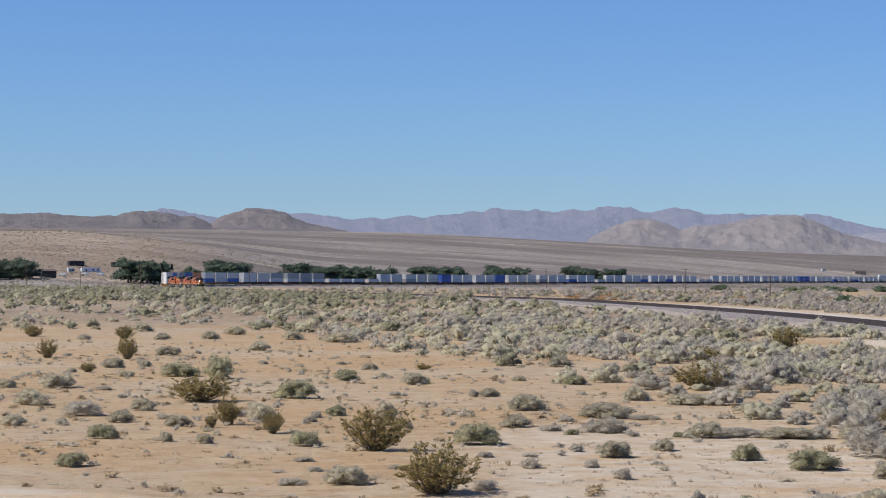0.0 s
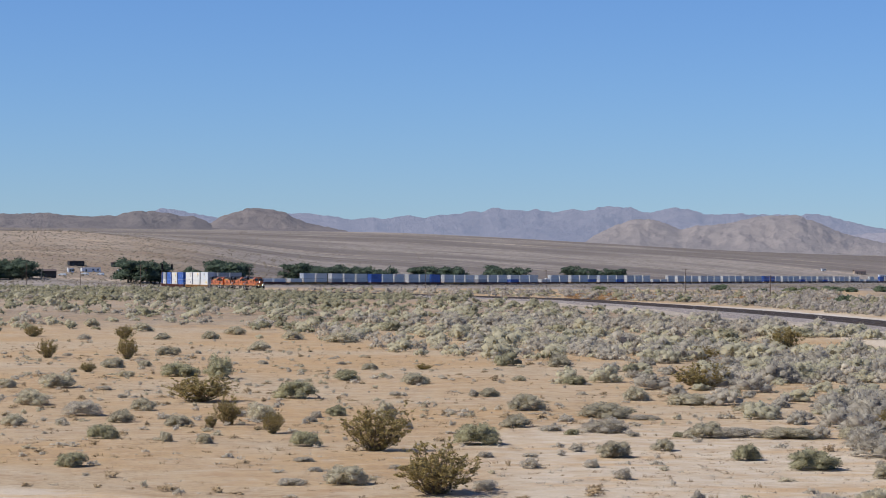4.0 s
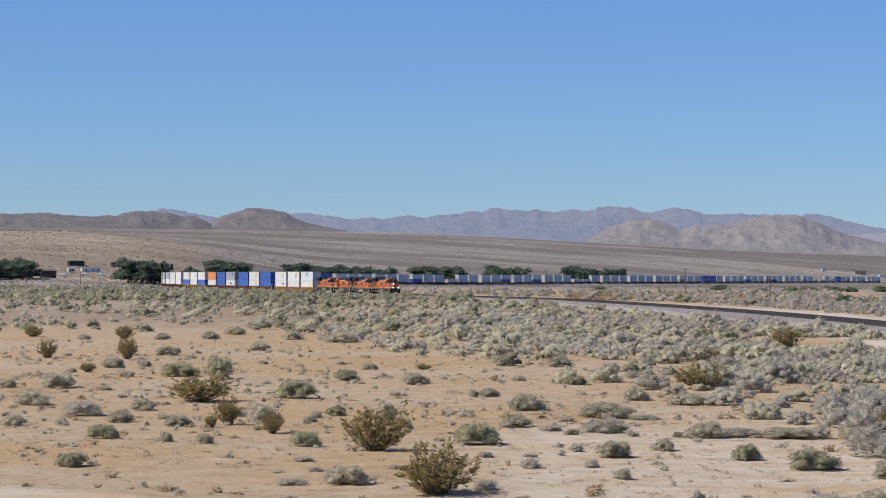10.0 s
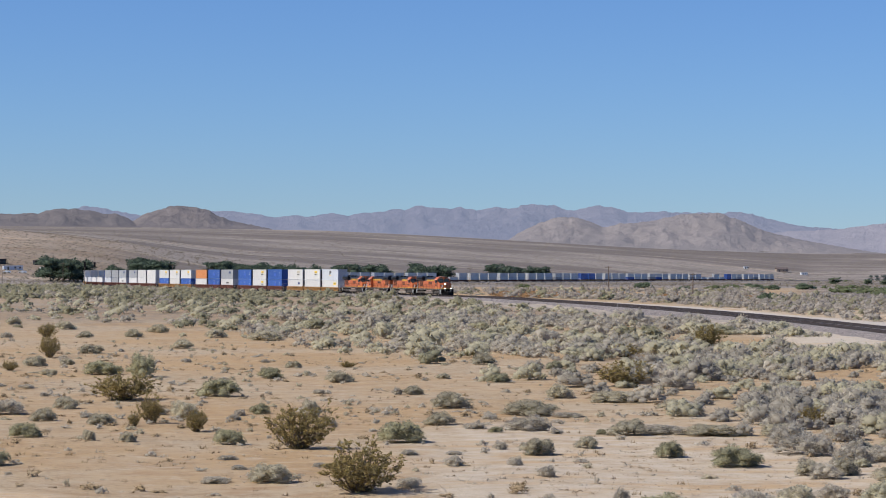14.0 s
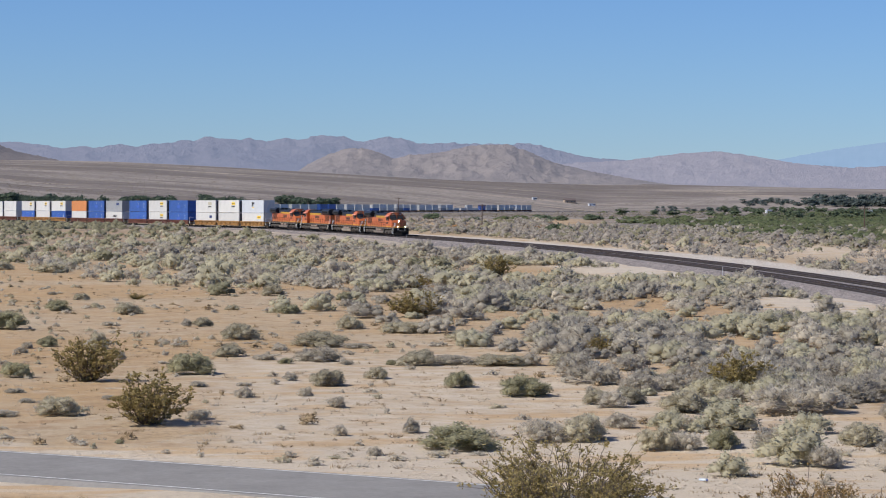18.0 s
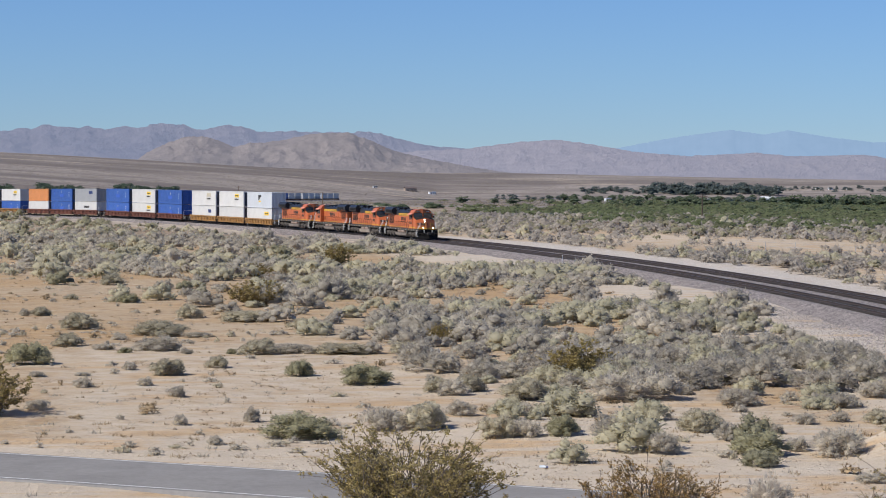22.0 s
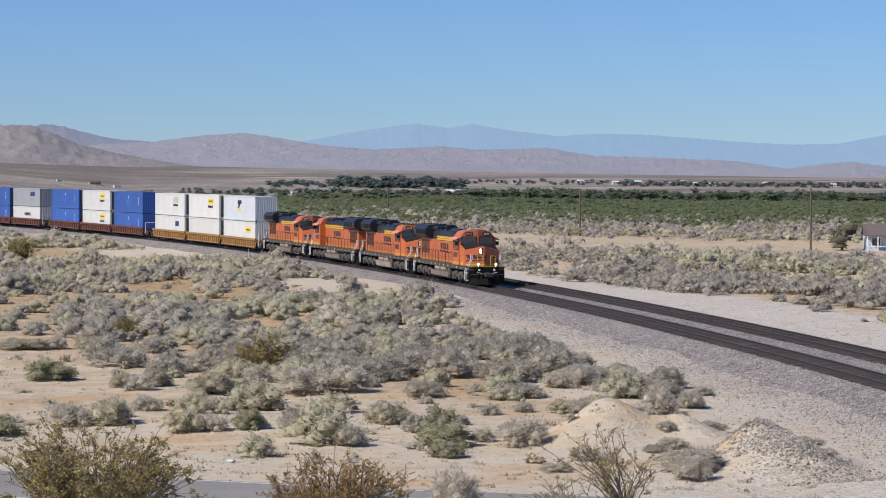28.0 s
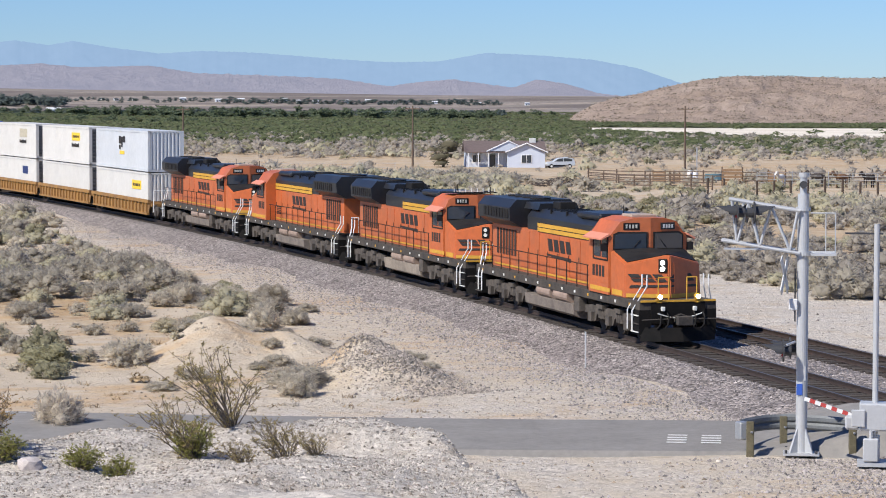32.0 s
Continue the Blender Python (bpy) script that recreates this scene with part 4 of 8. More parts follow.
        sheet(bm, [(sgn * 0.0, 7.3, 3.325), (sgn * 0.0, 9.3, 3.19), (sgn * 1.36, 8.6, 2.875), (sgn * 1.40, 7.3, 3.225)][::-sgn], 0.02)
        part("anti_glare_panel", bm, BLACK, nose, "matt black anti-glare panel")
    for sgn in (-1, 1):
        bm = bmesh.new()
        def pane(x0, x1, z0, z1, lift, cut=0.0):
            return [(sgn * x0, cab_y(x0) + lift, z0), (sgn * x1, cab_y(x1) + lift, z0), (sgn * x1, cab_y(x1) + lift, z1 - cut), (sgn * (x1 - 2 * cut), cab_y(x1 - 2 * cut) + lift, z1), (sgn * x0, cab_y(x0) + lift, z1)]

        sheet(bm, pane(0.17, 1.34, 3.30, 3.86, 0.035, 0.08)[::-sgn], 0.02)
        part("windshield", bm, GLASS, cab)
        bm = bmesh.new()
        sheet(bm, pane(0.11, 1.40, 3.24, 3.92, 0.012, 0.09)[::-sgn], 0.02)
        part("window_gasket", bm, BLACK, cab)
        bm = pipe(bmesh.new(), [(sgn * 0.75, cab_y(0.75) + 0.07, 3.22), (sgn * 0.42, cab_y(0.42) + 0.08, 3.62)], 0.012)
        part("wiper", bm, BLACK, cab)
        bm = fresh((min(sgn * wide, sgn * (wide + 0.02)), max(sgn * wide, sgn * (wide + 0.02)), 5.55, 6.25, 2.95, 3.62))
        part("side_window", bm, GLASS, cab)
        bm = fresh((min(sgn * wide, sgn * (wide + 0.02)), max(sgn * wide, sgn * (wide + 0.02)), 6.4, 6.95, 2.95, 3.62))
        part("side_window", bm, GLASS, cab)
        bm = bmesh.new()
        pts = [(sgn * (wide + 0.01), 5.45, 2.85), (sgn * (wide + 0.01), 7.05, 2.85), (sgn * (wide + 0.01), 7.05, 3.7), (sgn * (wide + 0.01), 5.45, 3.7)]
        pipe(bm, pts + pts[:1], 0.03)
        part("window_frame", bm, BLACK, cab)
        bm = bmesh.new()
        prism_y(bm, [(sgn * wide, 3.78), (sgn * (wide + 0.32), 3.62), (sgn * (wide + 0.33), 3.67), (sgn * wide, 3.86)], 5.1, 7.2)
        part("sun_visor", bm, LIGHT_ORANGE, cab, "faded orange sun visor over the side window")
        bm = sheet(bmesh.new(), pane(0.42, 1.02, 4.0, 4.26, 0.02)[::-sgn], 0.03)
        nb = part("number_board", bm, BOARD, cab)
        for q in range(4):
            x = 0.51 + q * 0.12
            part("number_bar", sheet(bmesh.new(), pane(x, x + 0.075, 4.06, 4.2, 0.055)[::-sgn], 0.006), SILVER, nb)
        # cab side number, in plain bars
        for k in range(4):
            y = 5.35 + k * 0.36
            part("number_bar", fresh((min(sgn * wide, sgn * (wide + 0.012)), max(sgn * wide, sgn * (wide + 0.012)), y, y + 0.24, 2.2, 2.62)), MARK, cab)
        part("cab_stripe", fresh((min(sgn * wide, sgn * (wide + 0.012)), max(sgn * wide, sgn * (wide + 0.012)), 5.1, 7.3, 1.66, 1.82)), YELLOW, cab)
        part("nose_stripe", fresh((min(sgn * 1.5, sgn * 1.512), max(sgn * 1.5, sgn * 1.512), 7.4, 8.5, 1.62, 1.82)), YELLOW, nose)
        part("mirror", fresh((min(sgn * 1.6, sgn * 1.85), max(sgn * 1.6, sgn * 1.85), 7.05, 7.1, 3.2, 3.5)), BLACK, cab)
    if kind == "e":
        rack = part("antenna_rack", fresh((-1.1, 1.1, 5.5, 7.0, 4.48, 4.52)), BLACK, cab)
        for k in range(8):
            part("antenna_stub", pipe(bmesh.new(), [(-1.0 + 0.28 * k, 6.9, 4.5), (-1.0 + 0.28 * k, 6.9, 4.68)], 0.025), SILVER, rack)
    part("cooling_unit", fresh((-0.5, 0.5, 5.6, 6.7, 4.42, 4.54), bevel=0.03), CREAM, cab)
    for ax, ay, az in ((-0.8, 6.9, 4.42), (0.3, 5.3, 4.5)):
        part("antenna", pipe(bmesh.new(), [(ax, ay, az), (ax, ay, az + 0.32)], 0.02), BLACK, cab)
    # swoosh and emblem on the nose, as plain slanted shapes
    for sgn in (-1, 1):
        def plate(corners, lift=0.012):
            return [(sgn * x, nose_y(x) + lift - 0.1 * (z - 1.56) / 1.4, z) for x, z in corners][::-sgn]

        for x0, x1 in ((0.08, 0.4), (0.46, 0.78), (0.84, 1.2)):
            lean = -0.1 * sgn
            part("nose_emblem", sheet(bmesh.new(), plate([(x0, 2.18), (x1, 2.18), (x1 - lean, 2.29), (x0 - lean, 2.29)]), 0.01), MARK, nose, "black emblem shape")
            part("nose_emblem", sheet(bmesh.new(), plate([(x0 - lean, 2.33), (x1 - lean, 2.33), (x1 - lean * 2, 2.46), (x0 - lean * 2, 2.46)]), 0.01), MARK, nose, "black emblem shape")
        bm = bmesh.new()
        sheet(bm, plate([(0.05, 2.0), (1.36, 1.95), (1.3, 2.05), (0.05, 2.08)]), 0.01)
        part("nose_swoosh", bm, MARK, nose, "black swoosh line")
        bm = sheet(bmesh.new(), plate([(0.02, 1.6), (1.46, 1.6), (1.46, 1.74), (0.02, 1.74)]), 0.012)
        part("nose_band", bm, YELLOW, nose, "yellow band along the nose")
    bm = bmesh.new()
    sheet(bm, [(-x, nose_y(x) + 0.006 - 0.1 * (z - 1.56) / 1.4, z) for x, z in ((0.18, 1.78), (0.82, 1.78), (0.82, 2.86), (0.18, 2.9))], 0.02)
    part("nose_door", bm, ORANGE, nose)
    # lamps: the leading engine's glow
    lit = LAMP if kind == "g" and not turned and not len(moving) else SILVER
    bm = fresh((-0.16, 0.16, -0.05, 0.06, -0.25, 0.25), bevel=0.02)
    bm.transform(pose(0.24, nose_y(0.24) - 0.07, 2.78, 0, 0, -27))
    box_part = part("headlight_box", bm, BLACK, nose)
    for dz in (0.11, -0.11):
        bm = drum(bmesh.new(), (0, 0.07, dz), "y", 0.085, 0.03, 14)
        bm.transform(pose(0.24, nose_y(0.24) - 0.07, 2.78, 0, 0, -27))
        part("headlight", bm, lit, box_part)
    for sgn in (-1, 1):
        dl = part("ditch_light", drum(bmesh.new(), (sgn * 0.74, 10.33, 1.72), "y", 0.105, 0.16, 14), YELLOW, ob)
        part("lens", drum(bmesh.new(), (sgn * 0.74, 10.42, 1.72), "y", 0.085, 0.03, 14), lit, dl)
        part("lamp_bracket", fresh((sgn * 0.74 - 0.1, sgn * 0.74 + 0.1, 10.2, 10.36, 1.5, 1.62)), YELLOW, ob)
    # ends: pilot, plow, coupler, hoses, steps, rails
    for end in (1, -1):
        e = end
        bm = bmesh.new()
        prism_y(bm, [(-1.05, 0.75), (1.05, 0.75), (1.05, 1.5), (-1.05, 1.5)], min(e * 10.2, e * 10.34), max(e * 10.2, e * 10.34))
        part("pilot_plate", bm, PILOT, ob)
        part("deck_edge", fresh((-1.46, 1.46, min(e * 10.3, e * 10.36), max(e * 10.3, e * 10.36), 1.53, 1.6)), YELLOW if e > 0 else BLACK, ob)
        part("uncoupling_lever", pipe(bmesh.new(), [(-1.45, e * 10.5, 0.9), (-0.5, e * 10.52, 0.92), (0, e * 10.6, 1.1), (0.5, e * 10.52, 0.92), (1.45, e * 10.5, 0.9)], 0.022), DUST, ob)
        for x in (-0.62, 0.62):
            part("socket", fresh((x - 0.07, x + 0.07, min(e * 10.34, e * 10.46), max(e * 10.34, e * 10.46), 1.2, 1.36), bevel=0.02), SILVER, ob)
        bm = bmesh.new()
        pts = [(-1.45, 10.36), (-0.8, 10.72), (0, 10.9), (0.8, 10.72), (1.45, 10.36)]
        for (xa, ya), (xb, yb) in zip(pts, pts[1:]):
            prism = [(xa, e * (ya - 0.16), 0.62), (xb, e * (yb - 0.16), 0.62), (xb, e * yb, 0.12), (xa, e * ya, 0.12)]
            sheet(bm, prism if e < 0 else prism[::-1], 0.05)
        part("snow_plow", bm, PILOT, ob, "dusty black plow")
        bm = fresh((-0.16, 0.16, min(e * 10.3, e * 10.95), max(e * 10.3, e * 10.95), 0.78, 1.0), (-0.3, 0.3, min(e * 10.85, e * 11.12), max(e * 10.85, e * 11.12), 0.72, 1.06), bevel=0.03)
        part("coupler", bm, UNDER, ob)
        for x in (-0.95, -0.6, 0.45, 0.75):
            bm = bmesh.new()
            pipe(bm, [(x, e * 10.36, 1.15), (x, e * 10.55, 1.0), (x + 0.05, e * 10.62, 0.72), (x + 0.16, e * 10.58, 0.58)], 0.028)
            part("air_hose", bm, BLACK, ob)
        bm = bmesh.new()
        pts = [(-0.85 + 0.17 * k, e * 10.5, 1.12 - 0.18 * math.sin(math.pi * k / 10)) for k in range(11)]
        pipe(bm, pts, 0.02)
        part("jumper_cable", bm, SILVER, ob)
        for sx in (-1, 1):
            bm = pipe(bmesh.new(), [(sx * 0.75, e * 10.25, 1.55), (sx * 0.75, e * 10.25, 2.42), (sx * 0.35, e * 10.28, 2.42), (sx * 0.35, e * 10.28, 1.6)], 0.022)
            part("end_rail", bm, YELLOW if e > 0 else WHITE_STEEL, ob)
        for sgn in (-1, 1):
            st = part("step_well", fresh((min(sgn * 1.05, sgn * 1.5), max(sgn * 1.05, sgn * 1.5), min(e * 9.5, e * 10.3), max(e * 9.5, e * 10.3), 0.35, 1.25)), PILOT, ob)
            for z in (0.42, 0.72, 1.02):
                part("step", fresh((min(sgn * 1.2, sgn * 1.56), max(sgn * 1.2, sgn * 1.56), min(e * 9.55, e * 10.25), max(e * 9.55, e * 10.25), z, z + 0.03)), WHITE_STEEL if z > 1 or e > 0 and z < 0.5 else DUST, st)
            for y in (9.35, 9.85):
                bm = bmesh.new()
                pipe(bm, [(sgn * 1.57, e * (y - 0.1), 0.5), (sgn * 1.57, e * (y - 0.1), 1.2), (sgn * 1.2, e * (y + 0.42), 2.1), (sgn * 1.2, e * (y + 0.42), 2.5)], 0.028)
                part("grab_rail", bm, WHITE_STEEL, ob)
    # walkway railings
    for sgn in (-1, 1):
        ys = np.linspace(-9.3, 4.4, 12)
        for y in ys:
            part("stanchion", pipe(bmesh.new(), [(sgn * 1.44, y, 1.5), (sgn * 1.44, y, 2.5)], 0.02), BLACK, ob)
        part("handrail", pipe(bmesh.new(), [(sgn * 1.44, -9.6, 2.5), (sgn * 1.44, 4.6, 2.5)], 0.02), BLACK, ob)
    # tank and reservoirs
    bm = bmesh.new()
    prism_y(bm, [(-0.95, 1.22), (0.95, 1.22), (1.1, 0.86), (1.5, 0.84), (1.46, 0.45), (1.1, 0.28), (-1.1, 0.28), (-1.46, 0.45), (-1.5, 0.84), (-1.1, 0.86)] if kind == "g" else [(-0.9, 1.22), (0.9, 1.22), (1.1, 0.9), (1.45, 0.88), (1.38, 0.4), (1.0, 0.25), (-1.0, 0.25), (-1.38, 0.4), (-1.45, 0.88), (-1.1, 0.9)], -3.3, 2.9)
    part("fuel_tank", bm, TANK if kind == "g" else TANK_PALE, ob, "dust-covered steel fuel tank")
    for sgn in (-1, 1):
        for y in (-0.9, 1.25):
            part("air_reservoir", drum(bmesh.new(), (sgn * 1.28, y, 1.08), "y", 0.235, 1.75, 14), RESERVOIR, ob, "brownish steel air reservoir")
        part("equipment_box", fresh((min(sgn * 1.1, sgn * 1.48), max(sgn * 1.1, sgn * 1.48), 2.95, 3.5, 0.6, 1.2), bevel=0.03), DUST, ob)
    bogie(ob, 6.6, DUST)
    bogie(ob, -6.6, DUST)
    return ob


# containers: sides with upright corrugation, posts, doors, panels with plain bars for their writing
def container_body():
    bm = bmesh.new()
    out, n = [], 54
    for k in range(n):
        y0 = -7.9 + 15.8 * k / n
        w = 15.8 / n
        out += [(1.285, y0), (1.285, y0 + w * 0.36), (1.255, y0 + w * 0.5), (1.255, y0 + w * 0.86)]
    ring = [(x, y) for x, y in out] + [(1.255, 7.9)] + [(-1.255, 7.9)] + [(-x, y) for x, y in out[::-1]]
    lo = [bm.verts.new((x, y, 0.14)) for x, y in ring]
    hi = [bm.verts.new((x, y, 2.78)) for x, y in ring]
    for i in range(len(ring)):
        j = (i + 1) % len(ring)
        bm.faces.new((lo[i], lo[j], hi[j], hi[i]))
    bm.faces.new(hi)
    bmesh.ops.recalc_face_normals(bm, faces=bm.faces)
    box(bm, -1.3, 1.3, -8.07, 8.07, 2.74, 2.89)
    box(bm, -1.3, 1.3, -8.07, 8.07, 0.0, 0.16)
    return bm


def mesh_of(bm, name, mat):
    me = bpy.data.meshes.new(name)
    bm.to_mesh(me)
    bm.free()
    me.materials.append(mat)
    return me


BODY = {k: mesh_of(container_body(), "container_body", m) for k, m in CONT.items()}
POST = {k: mesh_of(fresh((-0.12, 0.12, -0.09, 0.09, 0, 2.89)), "corner_post", m) for k, m in CONT.items()}
END = {}
for k, m in CONT.items():
    bm = bmesh.new()
    zig = [(-1.2, -0.02)]
    for i in range(9):
        zig += [(-1.17 + i * 0.27, 0.01), (-1.13 + i * 0.27, 0.08), (-1.02 + i * 0.27, 0.08), (-0.98 + i * 0.27, 0.01)]
    zig += [(1.2, 0.01), (1.2, -0.02)]
    lo, hi = [bm.verts.new((x, y, 0.1)) for x, y in zig], [bm.verts.new((x, y, 2.8)) for x, y in zig]
    for i in range(len(zig)):
        j = (i + 1) % len(zig)
        bm.faces.new((lo[i], lo[j], hi[j], hi[i]))
    bmesh.ops.recalc_face_normals(bm, faces=bm.faces)
    END[k] = mesh_of(bm, "front_wall", m)
DOOR = {}
for k, m in CONT.items():
    bm = bmesh.new()
    box(bm, -0.6, 0.6, -0.03, 0.03, 0.12, 2.76)
    for i in range(5):
        box(bm, -0.56, 0.56, -0.05, -0.03, 0.3 + i * 0.5, 0.36 + i * 0.5)
    DOOR[k] = mesh_of(bm, "door", m)
ROD = mesh_of(pipe(bmesh.new(), [(0, 0, 0.1), (0, 0, 2.76)], 0.022), "lock_rod", SILVER)
PANEL_YELLOW = mesh_of(fresh((0, 0.012, -1.35, 1.35, -0.32, 0.32)), "sign_panel", material("yellow_panel", (0.86, 0.58, 0.05), 0.6, spread=0.08))
PANEL_TAN = mesh_of(fresh((0, 0.012, -1.35, 1.35, -0.36, 0.36)), "sign_panel", material("faded_tan_panel", (0.55, 0.50, 0.38), 0.7))
NAVY = material("navy_panel", (0.03, 0.05, 0.16), 0.6)
PANEL_NAVY = mesh_of(fresh((0, 0.012, -1.35, 1.35, -0.32, 0.32)), "sign_panel", NAVY)
MIDBLUE = material("mid_blue_panel", (0.04, 0.11, 0.45), 0.55, spread=0.1)
PANEL_BLUE = mesh_of(fresh((0, 0.012, -1.4, 1.4, -0.35, 0.35)), "sign_panel", MIDBLUE)
PANEL_BAR = mesh_of(fresh((0, 0.012, -0.3, 0.3, -0.3, 0.3)), "sign_panel", MIDBLUE)


def bars(bm_rows, mat, name):
    bm = bmesh.new()
    for y0, y1, z0, z1 in bm_rows:
        box(bm, 0.014, 0.022, y0, y1, z0, z1)
    return mesh_of(bm, name, mat)


TEXT_SMALL = bars([(-1.25 + 0.36 * i, -0.98 + 0.36 * i, -0.12, 0.12 if i % 3 else 0.18) for i in range(7)], MARK, "lettering")
TEXT_TALL = bars([(-1.0, -0.4, -0.1, 0.45), (-0.3, 0.1, -0.35, 0.4), (0.2, 0.9, 0.0, 0.45), (-1.0, -0.5, -0.5, -0.2)], MARK, "lettering")
TEXT_WIDE = bars([(-1.6 + 0.75 * i, -1.1 + 0.75 * i, -0.25, 0.25) for i in range(5)], MARK, "lettering")
TEXT_YELLOW = bars([(-1.0 + 0.42 * i, -0.7 + 0.42 * i, -0.1, 0.1) for i in range(5)], MARK, "lettering")


def child(name, me, parent, m, label=""):
    c = new(name, me)
    c.parent = parent
    c.matrix_basis = m
    if label:
        c["label"] = label
    return c


COLOUR = {"white": "white", "pale": "pale grey-white", "blue": "blue", "orange": "orange", "grey": "grey"}


def ribbed_end():
    """A closed end with level ribs, one folded sheet."""
    zig = [(-0.02, 0.1), (0.0, 0.1)]
    for i in range(9):
        zig += [(0.0, 0.2 + i * 0.29), (0.07, 0.22 + i * 0.29), (0.07, 0.33 + i * 0.29), (0.0, 0.35 + i * 0.29)]
    return prism_x(bmesh.new(), zig + [(0.0, 2.8), (-0.02, 2.8)], -1.2, 1.2)


# the ribs' dark grey also holds the shade of the narrow gaps between cars
SLATS = mesh_of(ribbed_end(), "ribbed_end", material("gap_shaded_container_end", (0.12, 0.12, 0.125), 0.7, spread=0.25, scale=1.0))


def container(color, sign, near, closed=False):
    ob = thing("container", COLOUR[color] + " corrugated shipping container stacked in a well car", "container", "containers on the train")
    child("body", BODY[color], ob, pose(0, 0, 0))
    for x in (-1.19, 1.19) if near else ():
        for y in (-7.98, 7.98):
            child("corner_post", POST[color], ob, pose(x, y, 0))
    child("front_wall", SLATS if closed else END[color], ob, pose(0, 7.99, 0))
    for x in (-0.6, 0.6):
        d = child("door", DOOR[color], ob, pose(x, -8.0, 0))
        for dx in (-0.25, 0.25) if near else ():
            child("lock_rod", ROD, d, pose(dx, -0.06, 0))
    x = 1.288
    if sign == "yellow_top":
        child("sign_panel", PANEL_YELLOW, ob, pose(x, 3.6, 2.1), "yellow sign panel")
        child("lettering", TEXT_YELLOW, ob, pose(x, 3.6, 2.1))
        child("lettering", TEXT_SMALL, ob, pose(x, 3.5, 1.4))
    elif sign == "tan":
        child("sign_panel", PANEL_TAN, ob, pose(x, 3.4, 2.1), "faded tan sign panel")
        child("lettering", TEXT_SMALL, ob, pose(x, 3.3, 1.35))
    elif sign == "yellow_low":
        child("sign_panel", PANEL_YELLOW, ob, pose(x, 4.6, 1.95), "yellow sign panel")
        child("lettering", TEXT_YELLOW, ob, pose(x, 4.6, 1.95))
    elif sign == "tall":
        child("lettering", TEXT_TALL, ob, pose(x, 0.3, 1.95))
        child("sign_panel", PANEL_YELLOW, ob, pose(x, 0.2, 1.2) @ Matrix.Diagonal((1, 0.55, 0.4, 1)), "small yellow sign panel")
    elif sign == "navy":
        child("sign_panel", PANEL_NAVY, ob, pose(x, 3.7, 2.0), "navy sign panel")
    elif sign == "navy_low":
        child("sign_panel", PANEL_NAVY, ob, pose(x, 4.0, 1.9) @ Matrix.Diagonal((1, 0.7, 1, 1)), "small navy sign panel")
    elif sign == "wide":
        child("lettering", TEXT_WIDE, ob, pose(x, 0.5, 1.7))
    elif sign == "blue":
        child("sign_panel", PANEL_BLUE, ob, pose(x, 0.2, 1.35), "darker blue sign panel")
        child("sign_panel", PANEL_BAR, ob, pose(x, -5.8, 1.9), "darker blue sign panel")
        child("lettering", bars_white, ob, pose(x, 5.8, 1.6))
    return ob


bars_white = bars([(-0.14, 0.14, -0.5 + 0.4 * i, -0.3 + 0.4 * i) for i in range(3)] + [(-5.6, -5.45, 0.3, 0.8)], SILVER, "lettering")


def well_car(mat, word, end_unit, near):
    ob = thing("well_car", word + " articulated well car with ribbed sides", "rail car", "well cars of the train")
    for sgn in (-1, 1):
        bm = bmesh.new()
        prism_x(bm, [(-8.9, 1.02), (-8.5, 0.42), (8.5, 0.42), (8.9, 1.02), (8.9, 1.34), (-8.9, 1.34)], sgn * 1.36, sgn * 1.42)
        box(bm, min(sgn * 1.34, sgn * 1.56), max(sgn * 1.34, sgn * 1.56), -8.9, 8.9, 1.2, 1.42)
        box(bm, min(sgn * 1.34, sgn * 1.54), max(sgn * 1.34, sgn * 1.54), -8.5, 8.5, 0.36, 0.5)
        for k in range(0 if near else 17):
            y = -8.2 + k * 1.025
            box(bm, sgn * 1.48 - 0.05, sgn * 1.48 + 0.05, y - 0.06, y + 0.06, 0.48, 1.22)
        side = part("side_wall", bm, mat, ob)
        for k in range(17):
            y = -8.2 + k * 1.025
            if near:
                child("rib", RIB[mat.name], side, pose(sgn * 1.48, y, 0))
    part("floor", fresh((-1.36, 1.36, -8.4, 8.4, 0.3, 0.38)), UNDER, ob)
    for e in (-1, 1):
        part("end_platform", fresh((-1.35, 1.35, min(e * 8.3, e * 9.1), max(e * 8.3, e * 9.1), 0.95, 1.2), bevel=0.02), mat, ob)
        part("bulkhead", fresh((-1.3, 1.3, e * 8.25 - 0.05, e * 8.25 + 0.05, 0.4, 1.3)), mat, ob)
    bogie(ob, -9.25, DUST, (-0.86, 0.86), 0.46, 1.35, 1.0)
    if end_unit:
        bogie(ob, 9.0, DUST, (-0.86, 0.86), 0.46, 1.35, 1.0)
        part("coupler", fresh((-0.14, 0.14, 9.0, 10.4, 0.75, 1.0), bevel=0.02), DUST, ob)
        bm = bmesh.new()
        pipe(bm, [(1.3, 9.6, 0.6), (1.3, 9.6, 2.1), (-1.3, 9.6, 2.1), (-1.3, 9.6, 0.6)], 0.03)
        part("end_ladder", bm, WHITE_STEEL, ob)
    return ob


RIB = {m.name: mesh_of(fresh((-0.05, 0.05, -0.06, 0.06, 0.48, 1.22)), "rib", m) for m in (WELL, WELL_RED)}


def train_pose(s, length):
    """The pose of a car of that length whose front end is s metres behind the line's start."""
    xa, ya, za, _ = rail_at(s + length * 0.18)
    xb, yb, zb, _ = rail_at(s + length * 0.82)
    turn = math.degrees(math.atan2(-(xa - xb), ya - yb))
    tilt = math.degrees(math.atan2(za - zb, math.hypot(xa - xb, ya - yb)))
    return pose((xa + xb) / 2, (ya + yb) / 2, (za + zb) / 2, tilt, 0, turn)


